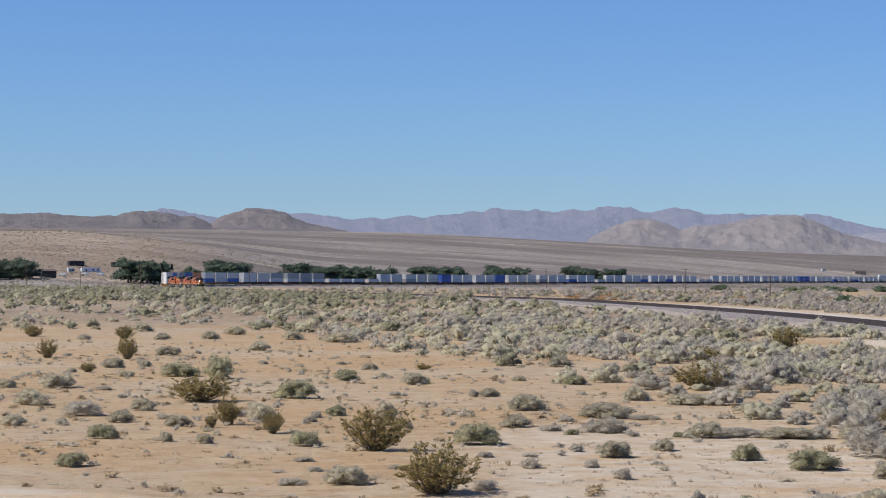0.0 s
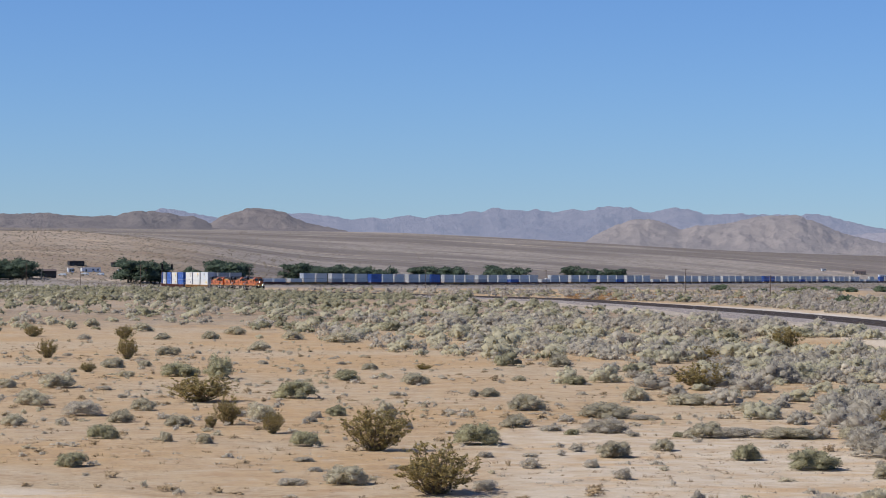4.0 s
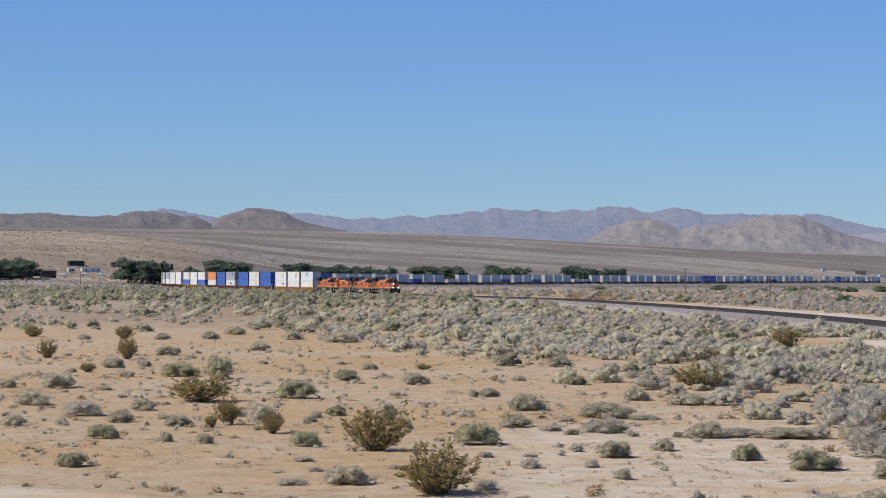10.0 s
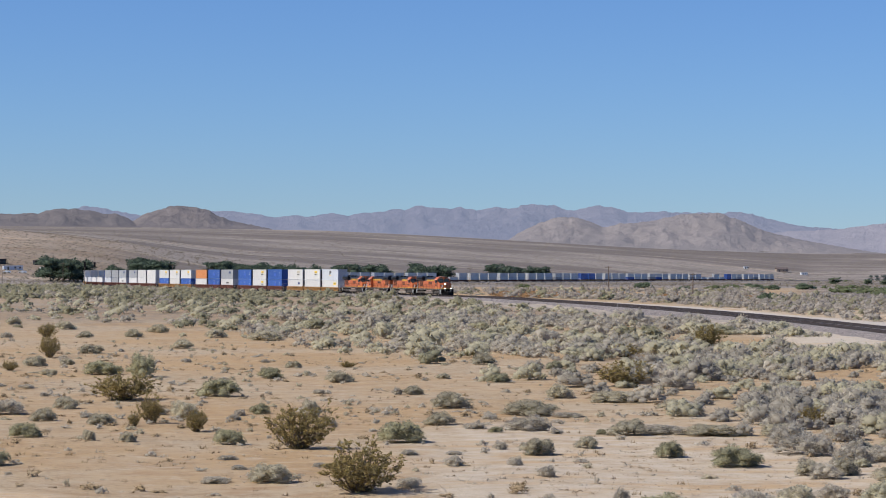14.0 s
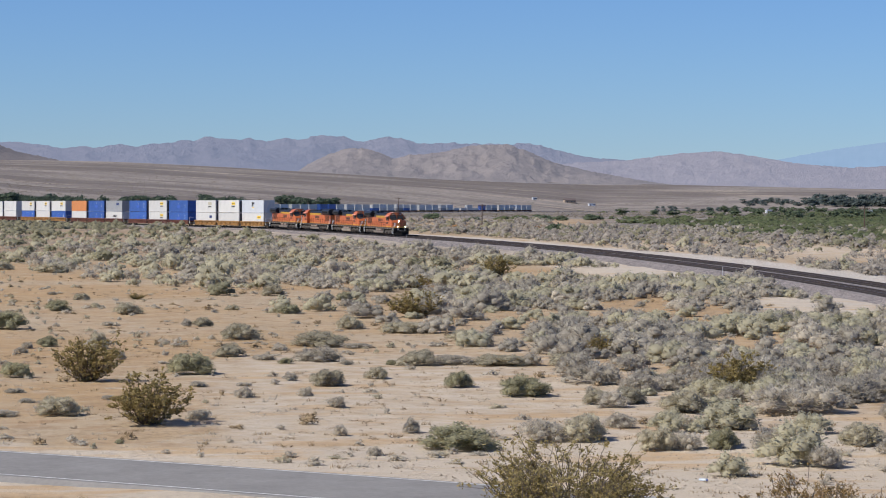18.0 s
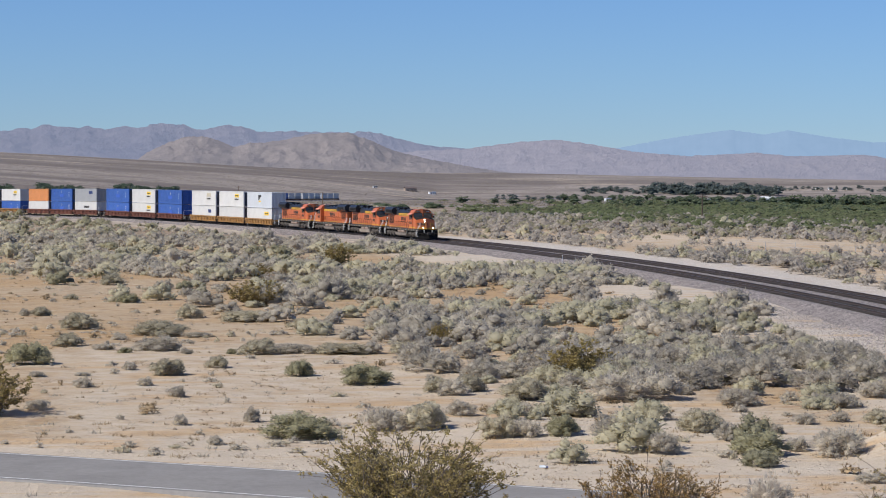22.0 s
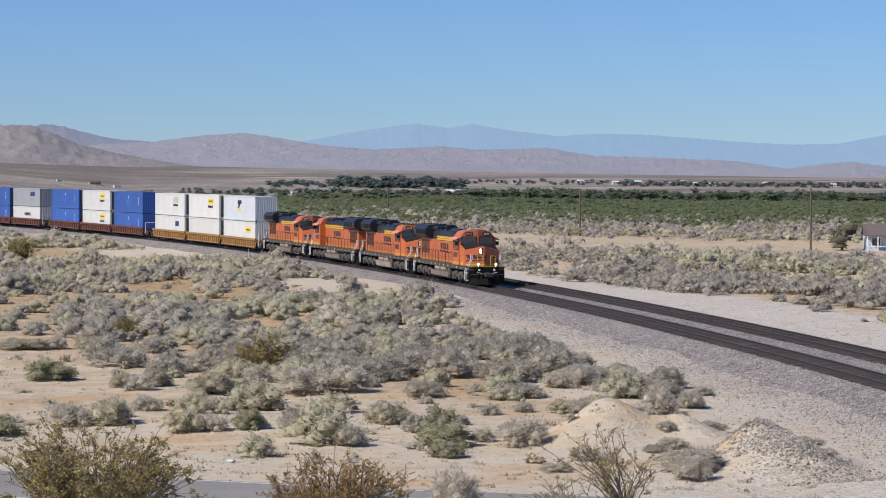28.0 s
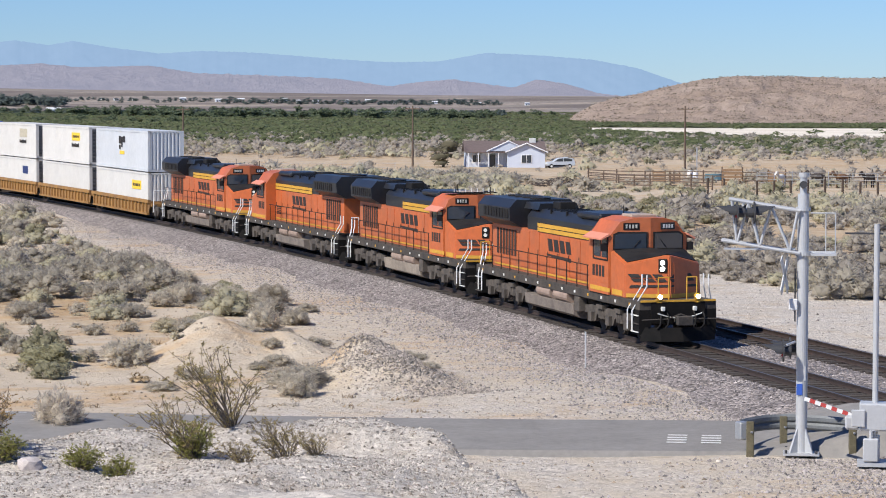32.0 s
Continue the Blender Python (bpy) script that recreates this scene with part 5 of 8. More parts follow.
moving = []  # thing, metres from the train's nose to its front end, length, lift, step, turned
for i, (kind, turned) in enumerate((("g", False), ("e", False), ("g", True), ("g", False))):
    moving.append((locomotive(kind, turned), 0.0 + i * LOCO_LEN, LOCO_LEN, 0.0, 1.0, turned))

LOADS = ["Pt Wy", "Wy W-", "Wt Wn", "Bb Bb", "Wy Wy", "Bb Bb", "Gn Ww", "Bb Bb", "O- W-", "Wy Bb", "Wy W-", "Wy Bb", "W- W-", "W- W-", "Gn W-", "Gn Ww", "G- G-", "G- P-", "W-", "W-", "P-"]
PALETTE = {"W": "white", "B": "blue", "G": "grey", "O": "orange", "P": "pale"}
SIGNS = {"t": "tall", "y": "yellow_top", "n": "navy", "b": "blue", "w": "wide", "-": ""}
rng = random.Random(5)
wells = {}
made = {}
at = 4 * LOCO_LEN + 2.6
for i in range(99):
    first = i % 3 == 0
    mat, word = (WELL, "ochre") if i < 3 or (i // 3) % 4 == 3 else (WELL_RED, "rust-brown")
    form = (word, first, i < 6)
    if form not in wells:
        wells[form] = car = well_car(mat, word, first, i < 6)
    else:
        car = copy_thing(wells[form], pose(0, 0, 0))
    step = 1.0 if i < 24 else 2.0
    front = at + (i // 3) * SET_LEN + (i % 3) * UNIT_LEN
    moving.append((car, front, UNIT_LEN, 0.0, step, False))
    load = LOADS[i] if i < len(LOADS) else rng.choice(["W- W-", "W- W-", "Wy W-", "W- P-", "P- W-", "W- G-", "W- B-", "W- W-", "P- P-", "W-", "B- B-", "Wy W-"])
    for j, c in enumerate(load.split()[::-1]):
        sign = SIGNS[c[1]]
        if i == 0 and j == 0:
            sign = "yellow_low"
        if i == 2:
            sign = "tan" if j else "navy_low"
        key = (c[0], sign, i < 14, i < 14 and i % 3 > 0)
        if key not in made:
            box_ob = made[key] = container(PALETTE[c[0]], sign, key[2], key[3])
        else:
            box_ob = copy_thing(made[key], pose(0, 0, 0))
        moving.append((box_ob, front, UNIT_LEN, 0.42 + 2.97 * j, step, False))


def motions():
    """The train rolls along the line: every engine, car and container is keyed for itself."""
    for ob, front, length, lift, step, turned in moving:
        rows = []
        for k in range(int(32 / step) + 1):
            t = k * step
            m = train_pose(SPEED * (32 - t) + front, length)
            rows.append((t, pose(0, 0, lift) @ m @ (pose(0, 0, 0, 0, 0, 180) if turned else Matrix.Identity(4))))
        walk(ob, rows)


# ---- plants ----
ICO = np.array([(0, 0, 1)] + [(0.894 * math.cos(1.2566 * i), 0.894 * math.sin(1.2566 * i), 0.447) for i in range(5)]
               + [(0.894 * math.cos(1.2566 * i + 0.6283), 0.894 * math.sin(1.2566 * i + 0.6283), -0.447) for i in range(5)] + [(0, 0, -1)])
ICO_F = np.array([(0, 1 + i, 1 + (i + 1) % 5) for i in range(5)] + [(1 + i, 6 + i, 1 + (i + 1) % 5) for i in range(5)]
                 + [(1 + (i + 1) % 5, 6 + i, 6 + (i + 1) % 5) for i in range(5)])


def unit(v):
    return v / (np.linalg.norm(v, axis=-1, keepdims=True) + 1e-9)


def leaf_cloud(g, lobes, n, leaf, dry=0.0, middle=(0, 0, 0.1)):
    """n short leafy sprigs that grow outwards from the lobes (x, y, z, rx, rz), as single triangles; dry ones are long and thin."""
    lobes = np.array(lobes, float)
    share = lobes[:, 3] ** 2
    k = g.choice(len(lobes), n, p=share / share.sum())
    u, v = g.uniform(-0.6, 1, n), g.uniform(0, 2 * math.pi, n)
    s = np.sqrt(1 - u * u)
    d = np.stack([s * np.cos(v), s * np.sin(v), u], -1)
    size = lobes[k][:, [3, 3, 4]]
    base = lobes[k, :3] + d * size * g.uniform(0.62, 0.96, (n, 1))
    grow = unit(d + 0.5 * unit(base - np.array(middle)) + np.array([0, 0, 0.3]) + g.normal(0, 0.45, (n, 3)))
    side = unit(np.cross(grow, g.normal(0, 1, (n, 3))))
    length = leaf * g.uniform(0.8, 2.2, (n, 1)) * (1 + 0.9 * dry)
    wide = leaf * g.uniform(0.35, 0.6, (n, 1)) * (1 - 0.5 * dry)
    out = np.stack([base + grow * length, base + side * wide, base - side * wide], 1)
    out[..., 2] = np.maximum(out[..., 2], 0.0)
    facing = np.repeat(unit(np.cross(out[:, 1] - out[:, 0], out[:, 2] - out[:, 0])), 3, axis=0)
    return np.concatenate([out.reshape(-1, 3), facing], 1)


def core(g, lobes, share=0.8, faces=ICO_F):
    """Uneven bodies inside the leaves, so that no light shines through."""
    out = []
    for x, y, z, rx, rz in lobes:
        p = ICO * g.uniform(0.85, 1.1, (12, 1)) * np.array([rx, rx, rz]) * share + np.array([x, y, z])
        p[:, 2] = np.maximum(p[:, 2], -0.05)
        round_way = unit((p - np.array([x, y, z])) / np.array([rx, rx, rz]) + 0.35 * unit(p))
        out.append(np.concatenate([p[faces].reshape(-1, 3), round_way[faces].reshape(-1, 3)], 1))
    return np.concatenate(out)


def bush_shape(seed, n, leaf, lobes_n=9, dry=0.0):
    """A low desert shrub of many uneven clumps, one metre wide and high."""
    g = np.random.default_rng(seed)
    lobes = [(0, 0, 0.28, 0.33, 0.44)]
    skew = g.uniform(-0.07, 0.07, 2)
    for i in range(lobes_n):
        a, e = i * 2.4 + g.uniform(-0.5, 0.5), math.asin(min(0.97, (i + g.uniform(0.1, 0.9)) / lobes_n))
        r = g.uniform(0.11, 0.21) * (1.25 if lobes_n < 6 else 1.0)
        q = g.uniform(0.8, 1.12)
        lobes.append((0.36 * q * math.cos(e) * math.cos(a) + skew[0], 0.36 * q * math.cos(e) * math.sin(a) + skew[1], 0.12 + 0.56 * q * math.sin(e), r, r * g.uniform(1.3, 1.8)))
    return np.concatenate([core(g, lobes, (0.72 if n > 700 else 0.86) - 0.1 * dry, ICO_F if n > 150 else ICO_F[:10]), leaf_cloud(g, lobes, n, leaf, dry)])


def tri_mesh(name, pts, mat):
    return from_arrays(name, pts[:, :3], np.arange(len(pts)).reshape(-1, 3), mat, normals=pts[:, 3:] if pts.shape[1] == 6 else None)


def scatter(name, shapes, xs, ys, ws, hs, kinds, mats, rng, label, category, zs=None, dry_shapes=None, dry_kinds=()):
    """One mass of shrubs, each turned and sized for itself."""
    vs, idx = [], []
    zs = land(xs, ys) if zs is None else zs
    for x, y, z, w, h, k in zip(xs, ys, zs, ws, hs, kinds):
        pool = dry_shapes if dry_shapes and k in dry_kinds else shapes
        p = pool[rng.randrange(len(pool))]
        a = rng.uniform(0, 6.28)
        c, s = math.cos(a), math.sin(a)
        q = np.empty(p.shape, np.float32)
        q[:, 0], q[:, 1], q[:, 2] = (p[:, 0] * c - p[:, 1] * s) * w + x, (p[:, 0] * s + p[:, 1] * c) * w + y, p[:, 2] * h + z - 0.03
        if p.shape[1] == 6:
            q[:, 3], q[:, 4], q[:, 5] = p[:, 3] * c - p[:, 4] * s, p[:, 3] * s + p[:, 4] * c, p[:, 5] * w / h
        vs.append(q)
        idx.append(np.full(len(p) // 3, k, np.int32))
    if not vs:
        return None
    v = np.concatenate(vs)
    ob = new(name, from_arrays(name, v[:, :3], np.arange(len(v)).reshape(-1, 3), mats, index=np.concatenate(idx), normals=unit(v[:, 3:]) if v.shape[1] == 6 else None))
    return tagged(ob, label, category, kind="stuff")


SCRUB = [SAGE, SAGE_GREY, SAGE_GREEN, LONE_GREY, SAGE_MAUVE]
BELT = ([-30, -9.2, -7.5, -4.9, -3.6, -2.9, -1.1, 0, 2, 4, 6.4, 8.3, 11.5, 14, 20, 30], [500, 484, 459, 450, 395, 371, 314, 296, 268, 255, 208, 168, 126, 100, 92, 85])


def clumpy(x, y):
    return 0.5 + 0.5 * wavy(x * 0.11, y * 0.11, 7) * 0.8 + 0.25 * wavy(x * 0.43, y * 0.39, 8)


def scrub_zone(seed, n, b0, b1, r0, r1, density):
    """Random places in a sector, kept with the chance that density gives."""
    g = np.random.default_rng(seed)
    b = g.uniform(b0, b1, n)
    r = np.sqrt(g.uniform(r0 ** 2, r1 ** 2, n))
    x, y = r * np.sin(np.radians(b)), r * np.cos(np.radians(b))
    keep = g.uniform(0, 1, n) < density(x, y, r, b)
    return x[keep], y[keep], r[keep], g


def belt_density(x, y, r, b):
    d, s = rail_distance(x, y)
    lim = np.interp(b, *BELT)
    near = (d < -6.0 - 5.0 * smooth(140, 25, s) - 9.0 * smooth(150, 420, s)) & (s < 1040)
    dens = smooth(lim * 0.72, lim * 1.32, r) * (0.06 + 0.74 * smooth(0.36, 0.64, clumpy(x, y))) * (1 - 0.4 * smooth(200, 330, r))
    dens = np.maximum(dens, 0.85 * smooth(560, 640, r) * (0.3 + 0.7 * smooth(0.3, 0.6, clumpy(x * 0.6, y * 0.4))))
    dens = np.maximum(dens, 0.02 * (r > lim * 0.85) + 0.05 * (r > 340))
    return np.where(near, dens, 0) * (np.hypot(x - 34.6, y - 86.5) > 4.6) * (np.hypot(x - 36, y - 77.5) > 6.5) * (np.hypot(x - 37.5, y - 83) > 4)


def beyond_density(x, y, r, b):
    d, s = rail_distance(x, y)
    lane = smooth(0.62, 0.45, 0.5 + 0.5 * np.sin(r * 0.034 + 1.2 * np.sin(b * 0.25)))
    row = 0.62 * smooth(0.38, 0.6, clumpy(x, y)) * smooth(85, 60, d)
    open_flat = 1 - 0.92 * smooth(338, 352, r) * smooth(445, 428, r) * smooth(13, 15, b) * smooth(28.5, 27, b)
    row = np.maximum(row, 0.8 * smooth(438, 455, r) * smooth(0.2, 0.5, clumpy(x * 0.7, y * 0.7)))
    return np.where((d > 17 + 9 * smooth(250, 450, s)) & (s < 1000) & (np.hypot(x - 160, y - 300) > 22), smooth(16, 20, d) * np.maximum(row, 0.10 + 0.75 * lane * smooth(0.25, 0.55, clumpy(x, y))), 0) * np.where(b > 27.8, np.maximum(smooth(232, 215, r), 0.45 * smooth(325, 345, r)) * 0.85 + 0.10, 1) * (1 - 0.75 * smooth(11, 6, b) * smooth(520, 640, r)) * open_flat


def shrub_mass(name, zones, label):
    for seed, n, b0, b1, r0, r1, dens, w0, w1, tris, leaf in zones:
        x, y, r, g = scrub_zone(seed, n, b0, b1, r0, r1, dens)
        m = len(x)
        w = g.uniform(w0, w1, m) * g.choice([0.6, 0.85, 1.0, 1.1, 1.5], m)
        h = w * g.uniform(0.42, 0.64, m)
        tone = 0.5 + 0.5 * wavy(x * 0.05, y * 0.05, 9) + g.normal(0, 0.22, m)
        tone = tone - 0.75 * smooth(360, 560, r)
        kinds = np.where(tone > 0.62, 1, np.where(tone < 0.2, 2, 0))
        kinds = np.where(g.uniform(0, 1, m) < 0.14, 3, kinds)
        d = rail_distance(x, y)[0]
        kinds = np.where((d > 0) & ((d < 48) & (r < 330) | (r > 330)) & (g.uniform(0, 1, m) < 0.7), 4, kinds)  # greyer, drier growth on the far side of the line
        lobes = 13 if tris > 700 else (8 if tris > 200 else (5 if tris > 60 else 2))
        shapes = [bush_shape(seed * 10 + i, tris, leaf, lobes) for i in range(6)]
        dry = [bush_shape(seed * 10 + 6 + i, tris, leaf, lobes, 0.7) for i in range(4)]
        scatter(name, shapes, x, y, w, h, kinds, SCRUB, random.Random(seed), label, "scrub", dry_shapes=dry, dry_kinds=(1, 3, 4))


shrub_mass("scrub_belt", [
    (21, 3500, -1, 28, 84, 140, belt_density, 0.9, 2.2, 1200, 0.04),
    (22, 6400, -9, 22, 140, 240, belt_density, 1.1, 2.5, 420, 0.046),
    (23, 10000, -11, 14, 240, 400, belt_density, 1.2, 2.8, 130, 0.062),
    (24, 26000, -11, 10, 400, 1050, belt_density, 1.8, 3.2, 26, 0.09)], "grey-green saltbush scrub on sandy desert ground")
shrub_mass("scrub_beyond_tracks", [
    (25, 2600, 20, 38, 95, 200, beyond_density, 1.0, 2.2, 420, 0.06),
    (26, 8000, 8, 38, 200, 330, beyond_density, 1.3, 2.6, 105, 0.078),
    (27, 20000, 0, 38, 330, 640, beyond_density, 1.7, 3.0, 22, 0.09),
    (28, 7000, -8, 9, 640, 1000, beyond_density, 2.0, 3.4, 18, 0.1)], "dry grey scrub beyond the railway")

# shrubs that stand by themselves
LONE = [
    [(-17.6, 119.9, 1.52, 0.90, "n"), (-18.6, 138.4, 1.88, 1.03, "n"), (-26.0, 151.7, 1.66, 0.87, "s"), (-28.2, 172.5, 2.35, 1.29, "s"), (-29.4, 192.9, 2.80, 1.36, "s"), (-33.3, 192.5, 1.75, 0.85, "s"), (-39.6, 252.0, 1.60, 1.78, "c"), (-23.0, 162.0, 2.65, 1.21, "g"), (-19.8, 154.3, 1.68, 0.95, "s"), (-19.9, 167.2, 1.74, 1.03, "s"), (-15.6, 149.9, 1.76, 0.85, "s"), (-30.1, 229.3, 2.28, 1.11, "s"), (-31.2, 248.8, 1.69, 2.18, "c"), (-22.2, 211.3, 3.44, 1.39, "n"), (-18.3, 207.7, 2.62, 2.18, "n"), (-17.1, 178.3, 3.62, 1.80, "c"), (-12.8, 150.6, 1.29, 1.65, "c"), (-13.6, 148.0, 0.60, 0.84, "c"), (-11.3, 156.1, 2.11, 1.36, "s"), (-9.6, 143.0, 1.09, 1.25, "c")],
    [(-14.8, 134.8, 0.79, 0.71, "s"), (-12.6, 134.1, 0.97, 0.65, "s"), (-7.4, 133.7, 1.74, 1.05, "n"), (-10.7, 183.4, 2.89, 1.60, "n"), (-8.0, 207.8, 2.05, 1.09, "n"), (-6.4, 223.7, 1.51, 0.78, "s"), (-20.1, 273.5, 2.46, 1.19, "s"), (-28.3, 261.0, 2.59, 1.14, "s"), (-6.7, 160.4, 1.44, 0.84, "n"), (-3.4, 156.7, 1.34, 1.23, "s"), (-3.4, 130.0, 2.77, 2.15, "c"), (-4.1, 111.6, 2.06, 1.07, "s"), (-0.3, 106.9, 2.76, 2.00, "c"), (-6.7, 111.2, 1.40, 0.39, "g"), (-6.7, 123.3, 1.00, 0.32, "g"), (-2.2, 202.6, 2.28, 1.15, "s"), (-4.9, 212.1, 0.95, 0.55, "s"), (-3.5, 186.3, 1.09, 0.41, "g"), (1.9, 108.6, 1.07, 0.57, "g"), (2.0, 135.1, 2.61, 1.47, "n")],
    [(4.2, 147.8, 1.86, 0.90, "s"), (5.3, 166.1, 2.69, 1.30, "s"), (2.3, 184.5, 0.83, 0.64, "g"), (6.4, 207.2, 1.21, 0.54, "s"), (10.7, 201.0, 1.90, 0.96, "n"), (10.6, 231.3, 2.39, 1.31, "s"), (-23.2, 153.5, 0.84, 0.47, "g"), (-7.9, 158.6, 0.78, 0.55, "g"), (-8.1, 154.7, 0.83, 0.47, "g"), (-13.0, 159.9, 1.08, 0.63, "g"), (-17.5, 157.8, 0.86, 0.35, "g"), (-25.7, 191.6, 1.13, 0.42, "g"), (-32.0, 217.6, 1.09, 0.48, "s"), (-30.7, 217.8, 1.19, 0.86, "c"), (-26.3, 209.9, 1.43, 0.65, "s"), (-27.6, 233.2, 1.27, 0.72, "s"), (-38.0, 255.2, 1.04, 0.45, "g"), (-5.9, 117.7, 0.74, 0.31, "g"), (-2.2, 119.5, 0.64, 0.31, "g"), (-2.1, 147.4, 0.73, 0.64, "g")],
    [(-25.7, 264.5, 0.72, 0.46, "g"), (-16.9, 237.0, 1.07, 0.52, "g"), (-9.5, 237.9, 0.86, 0.41, "g"), (-1.7, 226.5, 1.22, 0.59, "c"), (-23.2, 182.2, 0.74, 0.40, "g"), (-14.3, 154.2, 0.70, 0.47, "s"), (-39.1, 309.5, 1.96, 1.63, "c"), (-51.8, 318.8, 1.89, 1.41, "c"), (-49.6, 357.4, 2.43, 1.41, "s"), (-41.0, 345.3, 3.12, 1.36, "s"), (-43.9, 308.7, 1.68, 0.82, "g"), (-27.3, 334.9, 3.02, 1.32, "s"), (-18.2, 308.3, 2.77, 1.21, "s"), (-11.5, 296.8, 4.67, 1.55, "s"), (-28.9, 311.1, 2.39, 1.23, "s"), (-34.2, 305.9, 2.07, 0.94, "s")],
    [(10.3, 159.9, 3.60, 1.19, "s"), (7.6, 155.8, 1.05, 0.48, "g"), (6.3, 145.0, 1.30, 0.44, "g"), (9.4, 144.3, 2.92, 0.94, "g"), (7.3, 142.3, 0.83, 0.43, "n"), (8.8, 127.7, 1.90, 1.06, "s"), (7.0, 130.6, 0.82, 0.51, "g"), (4.2, 119.9, 0.97, 0.63, "g"), (7.1, 120.0, 0.81, 0.52, "g"), (8.2, 113.9, 0.67, 0.60, "g"), (11.7, 131.6, 1.25, 0.75, "s"), (15.3, 125.9, 1.37, 1.05, "n"), (17.7, 120.6, 2.63, 1.22, "n"), (14.7, 141.4, 2.23, 1.05, "s"), (16.9, 142.9, 2.58, 0.69, "g"), (19.8, 141.7, 3.53, 0.81, "s"), (12.7, 157.8, 1.99, 0.41, "g"), (17.2, 174.8, 3.55, 0.99, "s"), (13.6, 179.4, 2.02, 1.18, "s"), (20.1, 162.3, 2.20, 0.93, "s")],
    [(20.1, 159.4, 1.44, 0.91, "s"), (23.4, 140.6, 2.43, 0.87, "s"), (13.2, 141.3, 0.64, 0.43, "n"), (27.3, 162.8, 2.22, 1.08, "s"), (25.5, 248.3, 2.80, 1.30, "c"), (20.1, 194.0, 3.50, 1.95, "c"), (38.2, 280.7, 2.80, 2.71, "c"), (5.1, 295.1, 2.65, 0.77, "g"), (10.7, 141.2, 0.70, 0.37, "g"), (4.5, 126.7, 0.85, 0.28, "g"), (2.1, 125.9, 0.85, 0.38, "g"), (3.6, 184.6, 1.66, 0.80, "s")],
    [(11.6, 96.4, 2.94, 1.18, "n"), (15.3, 98.7, 1.79, 1.09, "g"), (17.0, 98.5, 2.02, 1.31, "s"), (19.2, 103.1, 1.41, 0.78, "g"), (22.0, 115.3, 1.58, 1.02, "s"), (20.4, 115.5, 1.58, 0.87, "s"), (23.6, 110.7, 2.29, 1.23, "s"), (19.1, 95.0, 1.52, 1.06, "s"), (20.4, 94.9, 1.31, 0.76, "g"), (21.6, 94.8, 1.40, 0.93, "n"), (27.8, 110.3, 3.32, 1.49, "g"), (23.3, 93.6, 1.73, 1.05, "g"), (26.7, 150.1, 1.16, 1.13, "c"), (8.2, 113.6, 0.72, 0.60, "g"), (10.4, 102.2, 0.74, 0.72, "g"), (7.4, 101.3, 0.59, 0.58, "g"), (8.2, 94.0, 0.64, 0.45, "g"), (-1.4, 99.2, 0.36, 0.26, "n"), (28.4, 119.6, 3.04, 1.87, "c")],
    [(23.9, 88.2, 1.23, 1.00, "g"), (27.2, 94.8, 1.77, 1.07, "s"), (27.2, 87.5, 2.37, 1.00, "n"), (30.0, 87.0, 1.86, 1.20, "g"), (22.0, 95.8, 1.10, 0.77, "n"), (32.6, 98.4, 0.93, 0.59, "g"), (30.1, 94.2, 0.67, 0.52, "g"), (44.8, 114.8, 1.66, 0.81, "n"), (41.1, 110.6, 1.85, 1.28, "g"), (44.7, 108.3, 1.84, 1.28, "g")],
    [(31.9, 75.6, 1.29, 0.97, "g"), (37.6, 80.6, 0.9, 0.45, "g"), (37.7, 79.0, 0.8, 0.35, "g"), (38.2, 88.4, 1.3, 0.5, "g"), (30.6, 81.3, 1.3, 0.45, "g"), (27.3, 88.1, 1.66, 0.88, "n"), (44.7, 114.4, 1.38, 0.80, "n"), (39.5, 96.7, 1.64, 1.36, "g"), (41.6, 98.5, 1.20, 0.93, "g"), (29.0, 88.4, 1.04, 0.61, "g"), (28.4, 78.8, 1.13, 0.40, "g"), (32.4, 107.3, 2.01, 0.98, "g"), (46.1, 131.6, 1.88, 1.22, "g"), (34.5, 83.4, 1.15, 0.55, "g"), (33.5, 82.6, 0.9, 0.4, "g")],
]
SHRUB_MAT = {"s": LONE_SAGE, "g": LONE_GREY, "n": LONE_GREEN}
SHRUB_LABEL = {"s": "round grey-green saltbush on open sand", "g": "dry grey twiggy desert shrub", "n": "dense olive-green desert shrub on sand"}
SHRUB_MESH = {k: [tri_mesh("shrub", bush_shape(100 + 7 * i + ord(k), 3200, 0.033, 15, 0.8 if k == "g" else 0.0), SHRUB_MAT[k]) for i in range(5)] for k in "sgn"}


def sticks(segs, tip=0.75):
    """Thin three-sided twigs for rows (start, end, thickness) as triangles."""
    p0, p1 = np.array([s[0] for s in segs], float), np.array([s[1] for s in segs], float)
    w = np.array([s[2] for s in segs], float)[:, None]
    d = unit(p1 - p0)
    a = unit(np.cross(d, [0.31, 0.83, 0.46]))
    b = np.cross(d, a)
    r0 = [p0 + w * (a * math.cos(t) + b * math.sin(t)) for t in (0, 2.1, 4.2)]
    r1 = [p1 + w * tip * (a * math.cos(t) + b * math.sin(t)) for t in (0, 2.1, 4.2)]
    out = []
    for i in range(3):
        j = (i + 1) % 3
        out += [r0[i], r0[j], r1[j], r0[i], r1[j], r1[i]]
    return np.stack(out, 1).reshape(-1, 3)


def stick(p0, p1, w0, w1):
    """One tapered three-sided twig as a list of triangle corners."""
    return list(sticks([(p0, p1, w0)], w1 / w0))


